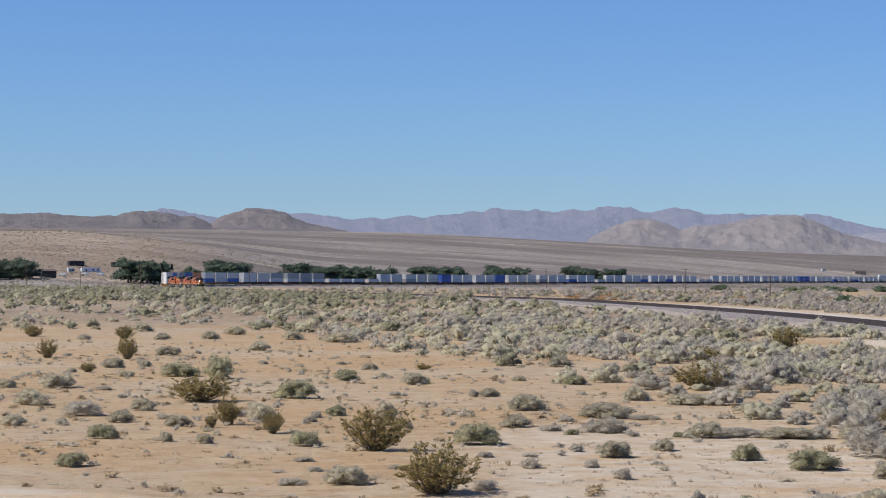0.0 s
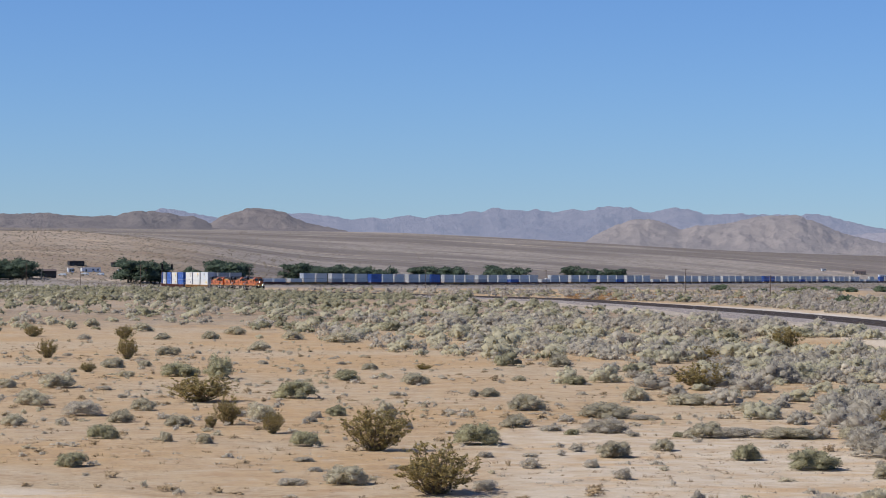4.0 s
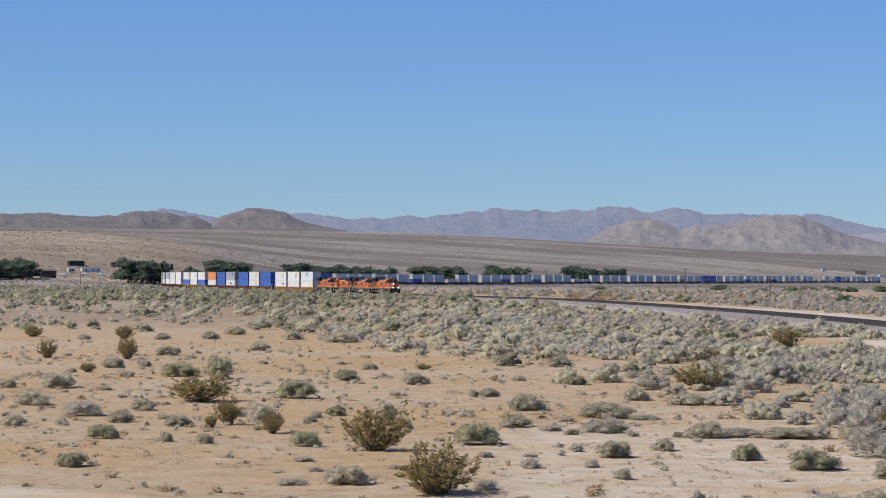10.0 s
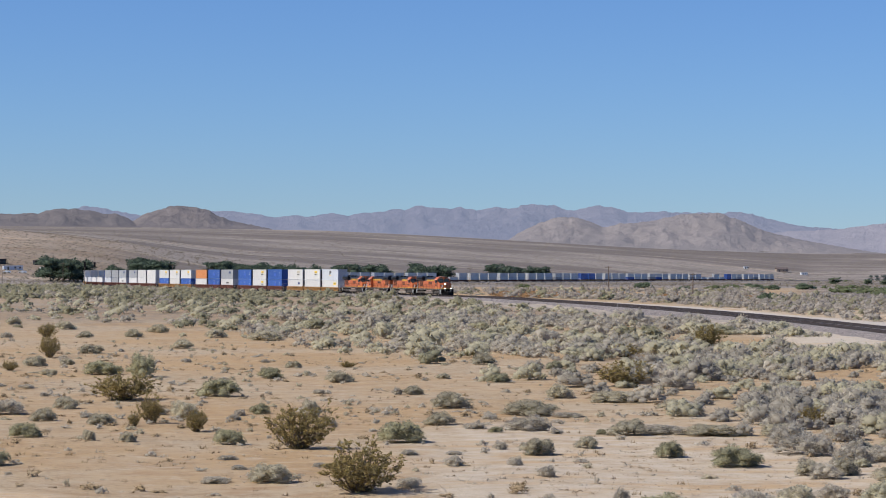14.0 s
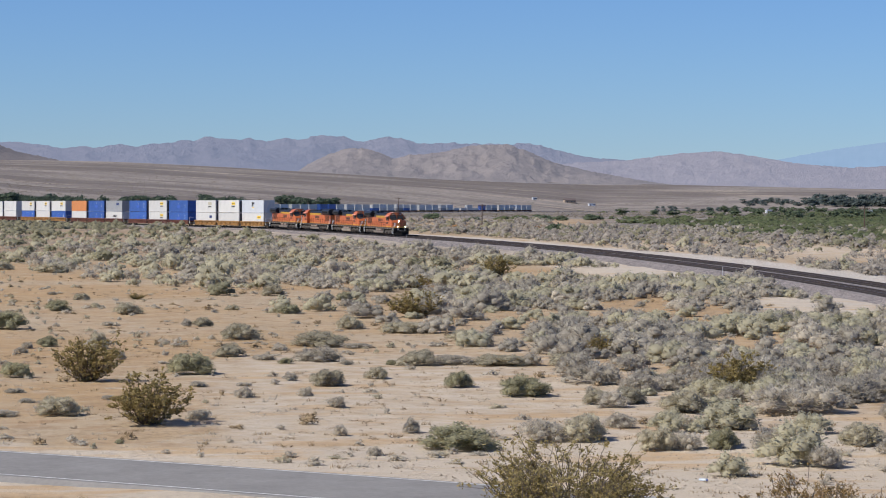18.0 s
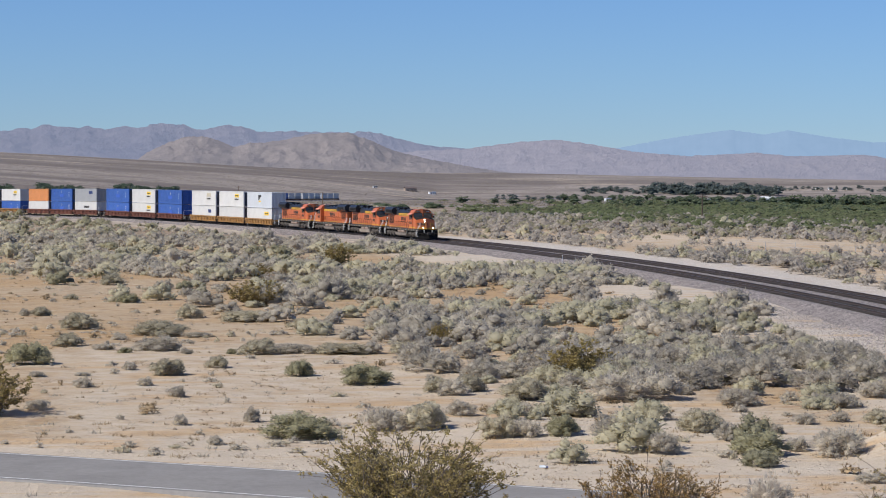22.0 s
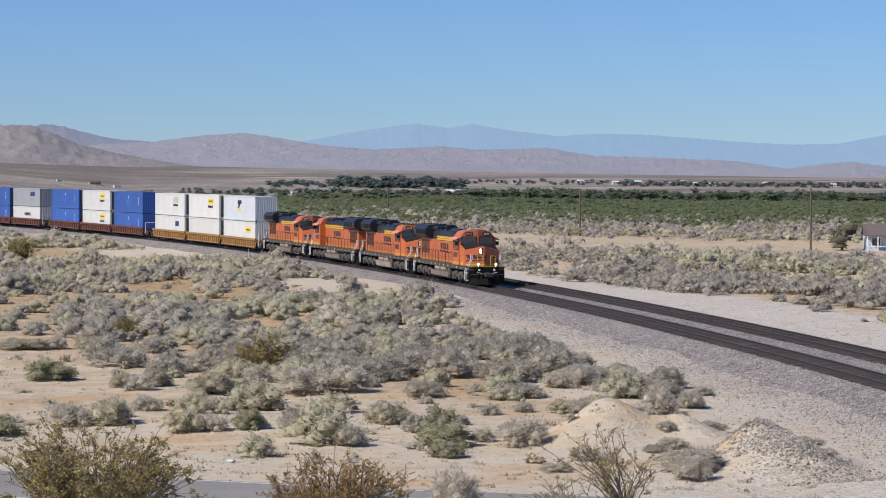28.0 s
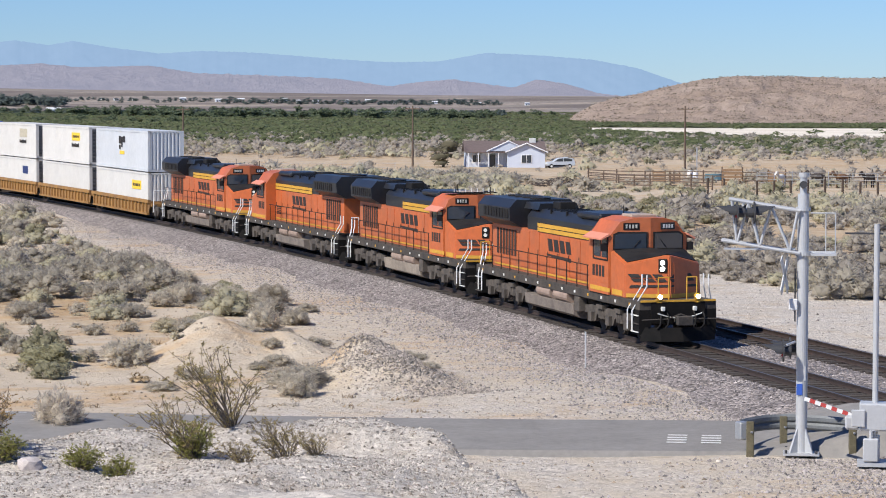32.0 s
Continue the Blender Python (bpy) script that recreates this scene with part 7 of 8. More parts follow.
for sx in (-1, 1):
    bm = bmesh.new()
    prism_x(bm, [(-0.35, 1.08), (1.0, 1.08), (0.32, 1.53), (-0.35, 1.57)], sx * 0.9, sx * 0.915)
    part("side_window", bm, PANE, suv)
    bm = bmesh.new()
    prism_x(bm, [(-1.85, 1.12), (-0.45, 1.08), (-0.45, 1.57), (-1.15, 1.58), (-1.75, 1.46)], sx * 0.9, sx * 0.915)
    part("side_window", bm, PANE, suv)
    part("headlamp", fresh((sx * 0.62 - 0.18, sx * 0.62 + 0.18, 2.2, 2.3, 0.74, 0.88), bevel=0.02), SILVER, suv)
    part("tail_lamp", fresh((sx * 0.7 - 0.12, sx * 0.7 + 0.12, -2.33, -2.24, 0.85, 1.1), bevel=0.02), RED_LAMP, suv)
    part("sill", fresh((sx * 0.905 - 0.02, sx * 0.905 + 0.02, -1.0, 1.05, 0.38, 0.56)), BLACK, suv)
    for wy in (-1.4, 1.45):
        w = part("wheel", drum(bmesh.new(), (sx * 0.82, wy, 0.35), "x", 0.35, 0.22, 16), BLACK, suv)
        part("rim", drum(bmesh.new(), (sx * 0.935, wy, 0.35), "x", 0.2, 0.02, 12), SILVER, w)


def utility_pole(b, r, top, label="weathered wooden utility pole with crossarm"):
    x, y = polar(b, r)
    z = float(land(x, y))
    ob = thing("utility_pole", label, "pole", "utility poles", at=pose(x, y, z, 0, 0, -b - 12))
    h = top - z
    bm = bmesh.new()
    bmesh.ops.create_cone(bm, cap_ends=True, segments=10, radius1=0.17, radius2=0.11, depth=h + 0.4, matrix=Matrix.Translation((0, 0, h / 2 - 0.2)))
    part("pole", bm, WOOD, ob)
    part("crossarm", fresh((-1.2, 1.2, -0.06, 0.06, h - 0.55, h - 0.4)), WOOD, ob)
    for px in (-1.1, -0.5, 0.5, 1.1):
        part("insulator", drum(bmesh.new(), (px, 0, h - 0.33), "z", 0.05, 0.14, 8), GLASS, ob)
    return ob


for b, r, top in ((16.03, 574, 7.4), (20.4, 455, 7.5), (31.78, 380, 7.95), (5.5, 915, 9.2), (7.41, 690, 7.4), (25.6, 400, 7.9), (2.35, 1200, 8.3), (-0.4, 1210, 8.4), (-4.4, 1150, 9.5), (-9.4, 1150, 10.5), (-8.2, 1180, 9.0), (-6.85, 1190, 10.0)):
    utility_pole(b, r, top)
x, y = polar(32.05, 360)
mp = thing("metal_pole", "thin pale metal pole by the corral", "pole", at=pose(x, y, float(land(x, y))))
part("shaft", drum(bmesh.new(), (0, 0, 1.9), "z", 0.09, 3.8, 8), STEEL, mp)

# signal mast by the far curve
x, y, z, th = rail_at(1010, -4.5)
sig = thing("signal_mast", "black twin railway signal on a dark mast", "railway signal", at=pose(x, y, z - 0.6, 0, 0, 20))
part("mast", drum(bmesh.new(), (0, 0, 4.4), "z", 0.16, 8.8, 8), UNDER, sig)
part("bracket", fresh((-0.2, 4.4, -0.08, 0.08, 8.1, 8.3)), UNDER, sig)
for px in (0.0, 4.2):
    part("signal_head", fresh((px - 0.42, px + 0.42, -0.15, 0.15, 8.3, 10.4), bevel=0.05), BLACK, sig)

# yards beyond the bend
def shed(b, r, w, d, h, mat, label, turn=0.0, roof=SHINGLE, flat=False):
    x, y = polar(b, r)
    ob = thing("shed", label, "building", "far buildings", at=pose(x, y, float(land(x, y)) - 0.1, 0, 0, -b + turn))
    part("wall", fresh((-w / 2, w / 2, -d / 2, d / 2, 0, h)), mat, ob)
    if flat:
        part("roof", fresh((-w / 2 - 0.2, w / 2 + 0.2, -d / 2 - 0.2, d / 2 + 0.2, h, h + 0.25)), roof, ob)
    else:
        part("roof", gable(bmesh.new(), -w / 2, w / 2, -d / 2, d / 2, h, w * 0.13), roof, ob)
    part("door", fresh((-w * 0.3, -w * 0.3 + 1.0, -d / 2 - 0.05, -d / 2, 0, 2.0)), PANE, ob)
    for k in (0.05, 0.3):
        part("window", fresh((w * k, w * k + 1.2, -d / 2 - 0.05, -d / 2, 1.0, 2.0)), PANE, ob)
    return ob


DARKWALL = material("dark_shed_wall", (0.035, 0.035, 0.04), 0.8, spread=0.3)
WHITEROOF = material("white_metal_roof", (0.75, 0.76, 0.76), 0.5, spread=0.08)
for b, r, w, d, h, m, label, roof in (
        (-8.92, 1445, 8.3, 6, 3.9, DARKWALL, "dark flat-roofed shed in a yard", SHINGLE), (-8.42, 1530, 3.4, 3, 2.6, SIDING, "white mobile home in a yard", WHITEROOF), (-7.97, 1545, 12, 3, 2.6, SIDING, "long white mobile home", WHITEROOF),
        (-8.3, 1600, 9.5, 5, 3.0, DARKWALL, "dark roofed open shelter", SHINGLE), (-7.28, 1530, 4, 3, 2.8, SIDING, "small white shed in a yard", WHITEROOF), (-7.38, 1610, 7, 4, 2.9, DARKWALL, "dark flat-roofed shed in a yard", SHINGLE),
        (-9.95, 1470, 9, 5, 3.2, material("pale_blue_wall", (0.42, 0.50, 0.56), 0.8), "pale blue trailer with white roof", WHITEROOF), (1.75, 2050, 9, 7, 3.2, SIDING, "white house with pale roof", WHITEROOF), (2.45, 2080, 8, 6, 3.0, SIDING, "white house with pale roof", WHITEROOF),
        (8.6, 3000, 5, 4, 2.4, SIDING, "small far white house", WHITEROOF), (9.4, 3020, 14, 8, 3.5, material("tan_wall", (0.4, 0.32, 0.25), 0.8), "low far tan house", SHINGLE), (9.9, 3010, 8, 6, 3, SIDING, "small far white house", WHITEROOF),
        (13.9, 2500, 6, 5, 3, SIDING, "small far white house", WHITEROOF), (16.2, 2450, 7, 5, 3, SIDING, "small far white house", WHITEROOF), (17.5, 2350, 13, 8, 4, SIDING, "far white metal barn", WHITEROOF), (18.6, 3187, 6, 5, 3, SIDING, "small far white house", WHITEROOF),
        (18.9, 3185, 8, 5, 3, SIDING, "small far white house", WHITEROOF), (19.3, 3183, 7, 5, 3, SIDING, "small far white house", WHITEROOF), (21.2, 3171, 12, 6, 3.5, SIDING, "far white metal barn", WHITEROOF), (23.0, 3160, 7, 5, 4, SIDING, "small far white house", WHITEROOF),
        (24.1, 3154, 6, 5, 5, SIDING, "tall far white house", WHITEROOF), (25.2, 3147, 9, 5, 3, SIDING, "small far white house", WHITEROOF), (27.1, 3136, 10, 5, 3.4, SIDING, "small far white house", WHITEROOF), (28.2, 3129, 8, 5, 3.4, SIDING, "small far white house", WHITEROOF),
        (20.4, 3200, 11, 6, 3.4, SIDING, "small far white house", WHITEROOF), (21.7, 3185, 13, 7, 3.6, material("pale_tan_wall", (0.5, 0.43, 0.36), 0.8), "low far tan house", WHITEROOF), (22.4, 3170, 8, 5, 3.2, SIDING, "small far white house", WHITEROOF),
        (22.7, 3210, 9, 6, 3.4, SIDING, "small far white house", WHITEROOF), (23.4, 3150, 10, 6, 4.2, SIDING, "small far white house", WHITEROOF), (24.6, 3190, 12, 6, 3.4, SIDING, "far white metal barn", WHITEROOF), (26.1, 3160, 10, 6, 3.4, SIDING, "small far white house", WHITEROOF)):
    k = 0.7 if r > 3100 else 1.0  # the farthest are small cabins
    shed(b, r, w * k, d * k, h * (0.5 + 0.5 * k), m, label, 15, roof, h < 3.1)
for b, r, col in ((-8.1, 1500, SUV_PAINT), (-7.75, 1505, SUV_PAINT), (-8.6, 1480, SUV_PAINT), (-9.35, 1440, BLACK)):
    x, y = polar(b, r)
    v = thing("parked_car", "small parked car in a dusty yard", "car", "far parked cars", at=pose(x, y, float(land(x, y)), 0, 0, 75))
    bm = bmesh.new()
    prism_x(bm, [(-2.2, 0.35), (2.2, 0.35), (2.2, 0.85), (1.2, 0.95), (0.5, 1.45), (-1.4, 1.45), (-2.1, 0.9)], -0.9, 0.9)
    part("body", bm, col, v)
    for sx in (-0.85, 0.85):
        for wy in (-1.35, 1.35):
            part("wheel", drum(bmesh.new(), (sx, wy, 0.33), "x", 0.33, 0.2, 12), BLACK, v)

# the corral
def post_line(name, label, pts, spacing, h, rails, mat, radius=0.07, rail_r=0.04):
    ob = thing(name, label, "fence", "corral fences")
    for (b0, r0), (b1, r1) in zip(pts, pts[1:]):
        p, q = Vector(polar(b0, r0)), Vector(polar(b1, r1))
        n = max(1, int((q - p).length / spacing))
        ends = []
        for i in range(n + 1):
            c = p.lerp(q, i / n)
            z = float(land(c.x, c.y))
            hh = h * rng.uniform(0.92, 1.1)
            part("post", pipe(bmesh.new(), [(c.x, c.y, z - 0.2), (c.x + rng.uniform(-0.04, 0.04), c.y, z + hh)], radius, 7), mat, ob)
            ends.append((c.x, c.y, z))
        for zz in rails:
            for a, e in zip(ends, ends[1:]):
                part("fence_rail", pipe(bmesh.new(), [(a[0], a[1], a[2] + zz), (e[0], e[1], e[2] + zz)], rail_r, 5), mat, ob)
    return ob


post_line("pipe_fence", "rusty brown pipe corral fence with four rails", [(29.6, 292), (31.0, 282), (32.4, 275)], 3.0, 1.6, (0.4, 0.8, 1.2, 1.55), WOOD, 0.09, 0.065)
post_line("pipe_fence", "rusty brown pipe corral fence with four rails", [(29.6, 315), (32.2, 306), (34.4, 300), (36.8, 295)], 3.4, 1.6, (0.5, 1.0, 1.5), WOOD, 0.09, 0.065)
post_line("post_fence", "row of dark wooden fence posts", [(32.3, 262), (36.9, 250)], 1.9, 1.5, (), material("dark_fence_post", (0.09, 0.065, 0.05), 0.9, spread=0.3), 0.12)
post_line("pipe_fence", "grey steel corral panels", [(33.4, 290), (35.0, 282), (37.2, 278)], 2.4, 1.7, (0.5, 0.9, 1.3, 1.65), STEEL, 0.05, 0.03)
post_line("wire_fence", "thin wire fence with pale steel posts", [(16.8, 372), (21.5, 366), (25.2, 372)], 4.2, 1.3, (0.6, 1.2), STEEL, 0.035, 0.012)

PLANK = material("tan_plank_wood", (0.33, 0.21, 0.12), 0.85, spread=0.3, scale=2)
for b, r, w in ((31.2, 318, 1.5), (31.55, 316, 1.3), (32.85, 300, 2.4), (33.85, 295, 2.0)):
    x, y = polar(b, r)
    pen = thing("feed_pen", "tan wooden plank feed pen", "pen", "feed pens", at=pose(x, y, float(land(x, y)), 0, 0, -b))
    for k in range(5):
        part("plank", fresh((-w / 2, w / 2, -0.04, 0.04, 0.15 + k * w * 0.16, 0.12 + (k + 0.8) * w * 0.16)), PLANK, pen)
    for px in (-w / 2, w / 2):
        part("post", fresh((px - 0.08, px + 0.08, 0.04, 0.2, -0.1, 0.3 + w * 0.8)), WOOD, pen)
x, y = polar(32.45, 330)
tank = thing("water_tank", "low teal stock tank under a tarp", "tank", at=pose(x, y, float(land(x, y))))
bm = bmesh.new()
bmesh.ops.create_cone(bm, cap_ends=True, segments=20, radius1=1.35, radius2=1.25, depth=0.8, matrix=Matrix.Translation((0, 0, 0.4)))
part("wall", bm, TEAL, tank)
part("cover", drum(bmesh.new(), (0, 0, 0.84), "z", 1.28, 0.1, 20), TEAL, tank)
for b, r in ((31.9, 334), (32.02, 333)):
    x, y = polar(b, r)
    br = thing("barrel", "white plastic barrel by the corral", "barrel", "barrels", at=pose(x, y, float(land(x, y))))
    part("drum", drum(bmesh.new(), (0, 0, 0.55), "z", 0.35, 1.1, 14), TRIM, br)
    part("lid", drum(bmesh.new(), (0, 0, 1.13), "z", 0.3, 0.06, 14), SILVER, br)
# pile of cut branches
pile_pts = []
for i in range(260):
    bx, by = rng.gauss(0, 2.4), rng.gauss(0, 0.8)
    a, l = rng.uniform(0, 6.28), rng.uniform(0.5, 1.5)
    z0 = rng.uniform(0, 1.0) * math.exp(-bx * bx / 9)
    pile_pts += stick((bx, by, z0), (bx + l * math.cos(a), by + l * math.sin(a) * 0.6, z0 + rng.uniform(-0.2, 0.4)), 0.04, 0.02)
pile = new("brush_pile", tri_mesh("brush_pile", np.array(pile_pts), material("grey_dead_branches", (0.12, 0.095, 0.08), 0.95, spread=0.3, per_island=0.3)))
x, y = polar(29.0, 290)
pile.matrix_basis = pose(x, y, float(land(x, y)), 0, 0, -29)
tagged(pile, "long pile of dark dead branches", "brush pile", kind="stuff")


def horse(b, r, coat, word, turn):
    x, y = polar(b, r)
    ob = thing("horse", word + " horse standing in a corral", "horse", "horses", at=pose(x, y, float(land(x, y)), 0, 0, turn))
    bm = bmesh.new()
    bmesh.ops.create_uvsphere(bm, u_segments=12, v_segments=8, radius=1, matrix=Matrix.Translation((0, 0, 1.2)) @ Matrix.Diagonal((0.3, 0.82, 0.34, 1)))
    part("body", bm, coat, ob, smooth_faces=True)
    part("neck", prism_x(bmesh.new(), [(0.5, 1.1), (0.75, 1.45), (1.05, 1.85), (1.25, 1.72), (0.85, 1.1)], -0.12, 0.12), coat, ob)
    part("head", prism_x(bmesh.new(), [(1.0, 1.85), (1.2, 1.88), (1.6, 1.5), (1.5, 1.38), (1.15, 1.62)], -0.1, 0.1), coat, ob)
    for lx in (-0.16, 0.16):
        for ly in (-0.6, 0.55):
            part("leg", pipe(bmesh.new(), [(lx, ly, 1.05), (lx, ly + 0.04, 0.5), (lx, ly, 0.0)], 0.08, 7), coat, ob)
    part("tail", pipe(bmesh.new(), [(0, -0.8, 1.35), (0, -0.95, 1.1), (0, -0.95, 0.6)], 0.06, 6), BLACK, ob)
    return ob


WHITE_COAT, BROWN_COAT, DARK_COAT = material("white_coat", (0.7, 0.68, 0.64), 0.8), material("brown_coat", (0.20, 0.11, 0.06), 0.8), material("dark_coat", (0.05, 0.04, 0.035), 0.7)
horse(33.95, 285, WHITE_COAT, "white", 120)
horse(34.75, 289, DARK_COAT, "dark brown", 40)
horse(35.3, 284, BROWN_COAT, "brown", 85)
horse(35.9, 287, DARK_COAT, "dark brown", 100)
horse(36.5, 284, BROWN_COAT, "brown", 60)

# a strip of rust-coloured dry weeds and single green thickets on the flat beyond the far curve
RUST = leafy(material("rusty_dry_weeds", (0.42, 0.24, 0.11), 0.95, spread=0.3, scale=0.05, second=(0.36, 0.25, 0.14), per_island=0.15, spec=0.05), 0.3)
g = np.random.default_rng(101)
n = 1500
b = np.where(g.uniform(0, 1, n) < 0.55, g.uniform(2.8, 5.2, n), g.uniform(6.4, 9.0, n))
r = g.uniform(640, 860, n)
x, y = r * np.sin(np.radians(b)), r * np.cos(np.radians(b))
d, s = rail_distance(x, y)
k = d > 14
scatter("dry_weeds", [bush_shape(970 + i, 16, 0.2, 2) for i in range(4)], x[k], y[k], g.uniform(1.2, 3.0, k.sum()), g.uniform(0.35, 0.7, k.sum()), np.zeros(k.sum(), int), [RUST], random.Random(33), "rust-coloured dry weeds on a desert flat", "dry weeds")
CLUMP = [tri_mesh("thicket_clump", bush_shape(990 + i, 500, 0.06, 10), LEAF_VALLEY if i else GREENS) for i in range(3)]
for b, r, w, h in ((3.6, 1020, 8, 3.0), (6.25, 1150, 10, 3.2), (7.25, 921, 7, 2.4), (7.9, 1050, 9, 2.6), (8.3, 1070, 10, 3.0), (8.8, 1090, 11, 3.0), (9.2, 1110, 10, 2.6), (9.1, 562, 5.5, 2.6), (9.35, 575, 4.5, 1.8), (5.55, 590, 5.0, 1.6), (9.9, 1130, 11, 3.4)):
    x, y = polar(b, r)
    ob = new("mesquite_bush", CLUMP[rng.randrange(3)])
    ob.matrix_basis = Matrix.Translation((x, y, float(land(x, y)) - 0.1)) @ Matrix.Rotation(rng.uniform(0, 6.28), 4, "Z") @ Matrix.Diagonal((w, w, h, 1))
    tagged(ob, "dense dark green mesquite bush on a desert flat", "bush", "mesquite bushes")


# ---- the level crossing ----
GREY_PAINT = material("silver_mast_paint", (0.52, 0.53, 0.54), 0.45, metal=0.25, spread=0.1, scale=1.5)
DARK_METAL = material("black_signal_metal", (0.055, 0.056, 0.06), 0.5, spread=0.2)
RED_WHITE = {"red": material("red_reflective", (0.40, 0.05, 0.045), 0.5, spread=0.1), "white": material("white_reflective", (0.66, 0.66, 0.65), 0.5, spread=0.06)}
GROUND_X = -0.62


def signal_lamp(parent, x, y, z, turn, name="flasher"):
    """A hooded crossing lamp: round backing, hood and lens."""
    m = pose(x, y, z, 0, 0, turn)
    bm = drum(bmesh.new(), (0, 0, 0), "y", 0.3, 0.03, 20)
    bm.transform(m)
    f = part(name, bm, DARK_METAL, parent)
    bm = bmesh.new()
    rows = []
    for i in range(13):
        a0 = math.pi * (-0.1 + 1.2 * i / 12)
        l0 = 0.2 + 0.36 * math.sin(min(max(a0, 0), math.pi))
        rows.append([bm.verts.new((q * math.cos(a0), y0, q * math.sin(a0))) for q, y0 in ((0.17, -0.02), (0.17, -l0), (0.178, -l0), (0.178, -0.02))])
    for r0, r1 in zip(rows, rows[1:]):
        for q in range(4):
            bm.faces.new((r0[q], r0[(q + 1) % 4], r1[(q + 1) % 4], r1[q]))
    bmesh.ops.recalc_face_normals(bm, faces=bm.faces)
    bm.transform(m)
    part("hood", bm, DARK_METAL, f)
    bm = drum(bmesh.new(), (0, -0.03, 0), "y", 0.15, 0.03, 16)
    bm.transform(m)
    part("lens", bm, RED_WHITE["red"], f)
    bm = drum(bmesh.new(), (0, 0.1, 0), "y", 0.13, 0.18, 12)
    bm.transform(m)
    part("housing", bm, DARK_METAL, f)
    return f


mx, my = polar(34.45, 67.8)
mast = thing("crossing_signal", "silver cantilever crossing signal mast with hooded lamps", "crossing signal", at=pose(mx, my, GROUND_X, 0, 0, -34.5))
bm = bmesh.new()
drum(bm, (0, 0, 3.5), "z", 0.155, 7.0, 18)
part("pole", bm, GREY_PAINT, mast)
bm = bmesh.new()
drum(bm, (0, 0, 7.1), "z", 0.1, 0.75, 14)
drum(bm, (0, 0, 7.5), "z", 0.13, 0.12, 14)
part("pole_cap", bm, GREY_PAINT, mast)
part("bell", drum(bmesh.new(), (0, -0.16, 7.25), "y", 0.1, 0.1, 14), DARK_METAL, mast)
part("base_plate", fresh((-0.48, 0.48, -0.48, 0.48, 0.02, 0.07)), GREY_PAINT, mast)
for a in (0, 90, 180, 270):
    bm = prism_x(bmesh.new(), [(0.14, 0.06), (0.44, 0.06), (0.14, 0.75)], -0.02, 0.02)
    bm.transform(Matrix.Rotation(radians(a + 45), 4, "Z"))
    part("gusset", bm, GREY_PAINT, mast)
for a in range(4):
    part("anchor_bolt", drum(bmesh.new(), (0.4 * (1 if a % 2 else -1), 0.4 * (1 if a // 2 else -1), 0.1), "z", 0.035, 0.12, 8), DARK_METAL, mast)
# cantilever truss to the left of the road
def truss_bar(p, q, r=0.035):
    return part("truss_bar", pipe(bmesh.new(), [p, q], r, 8), GREY_PAINT, mast)


for yy in (-0.22, 0.22):
    truss_bar((-0.1, yy, 6.55), (-1.95, yy, 6.85), 0.045)
    truss_bar((-0.1, yy, 5.42), (-2.15, yy, 5.75), 0.045)
    nodes = [(-0.15, 6.55), (-0.35, 5.48), (-0.85, 6.66), (-1.15, 5.58), (-1.45, 6.75), (-1.75, 5.68), (-1.9, 6.83)]
    for (xa, za), (xb, zb) in zip(nodes, nodes[1:]):
        truss_bar((xa, yy, za), (xb, yy, zb))
for px, pz in ((-0.5, 5.48), (-1.2, 5.6), (-2.1, 5.74), (-1.9, 6.84), (-1.0, 6.7)):
    truss_bar((px, -0.22, pz), (px, 0.22, pz), 0.03)
part("lamp_arm", pipe(bmesh.new(), [(-1.6, -0.4, 6.7), (-1.6, 0.4, 6.7)], 0.035), GREY_PAINT, mast)
part("collar", drum(bmesh.new(), (0, 0, 5.4), "z", 0.22, 0.12, 16), GREY_PAINT, mast)
part("collar", drum(bmesh.new(), (0, 0, 6.6), "z", 0.2, 0.1, 16), GREY_PAINT, mast)
part("walkway", fresh((-2.1, -0.2, -0.2, 0.2, 5.5, 5.53)), GREY_PAINT, mast)
bm = bmesh.new()
pipe(bm, [(0.2, 0, 5.42), (0.85, 0, 5.42)], 0.05)
pipe(bm, [(0.85, -0.25, 5.45), (0.85, -0.25, 6.5), (0.2, -0.25, 6.5)], 0.018)
pipe(bm, [(0.6, 0.25, 5.45), (0.6, 0.25, 6.5)], 0.018)
part("service_platform", bm, GREY_PAINT, mast)
part("platform_deck", fresh((0.2, 0.88, -0.3, 0.3, 5.36, 5.42)), GREY_PAINT, mast)
for px, py, ty in ((-1.75, -0.34, -82), (-1.5, 0.34, -82), (-1.3, -0.34, 98)):
    signal_lamp(mast, px, py, 6.5, ty)
for px, py in ((-0.5, -0.42), (-0.32, 0.45)):
    signal_lamp(mast, px, py, 2.82, -84)
part("lamp_arm", pipe(bmesh.new(), [(-0.42, -0.5, 2.98), (-0.2, 0.5, 2.98)], 0.04), GREY_PAINT, mast)
bm = bmesh.new()
for t1 in (-50, 50):
    b2 = fresh((-0.6, 0.6, -0.012, 0.012, -0.11, 0.11))
    b2.transform(pose(-0.48, -0.25, 4.85) @ Matrix.Rotation(radians(77), 4, "Z") @ Matrix.Rotation(radians(t1), 4, "Y"))
    part("crossbuck_blade", b2, RED_WHITE["white"], mast, "white crossbuck blade with worn lettering bars")
bm.free()
part("junction_box", fresh((-0.36, -0.13, -0.28, -0.14, 3.9, 4.2), bevel=0.02), RED_WHITE["white"], mast)
part("conduit", pipe(bmesh.new(), [(-0.2, -0.14, 3.6), (-0.2, -0.14, 5.0)], 0.025), DARK_METAL, mast)
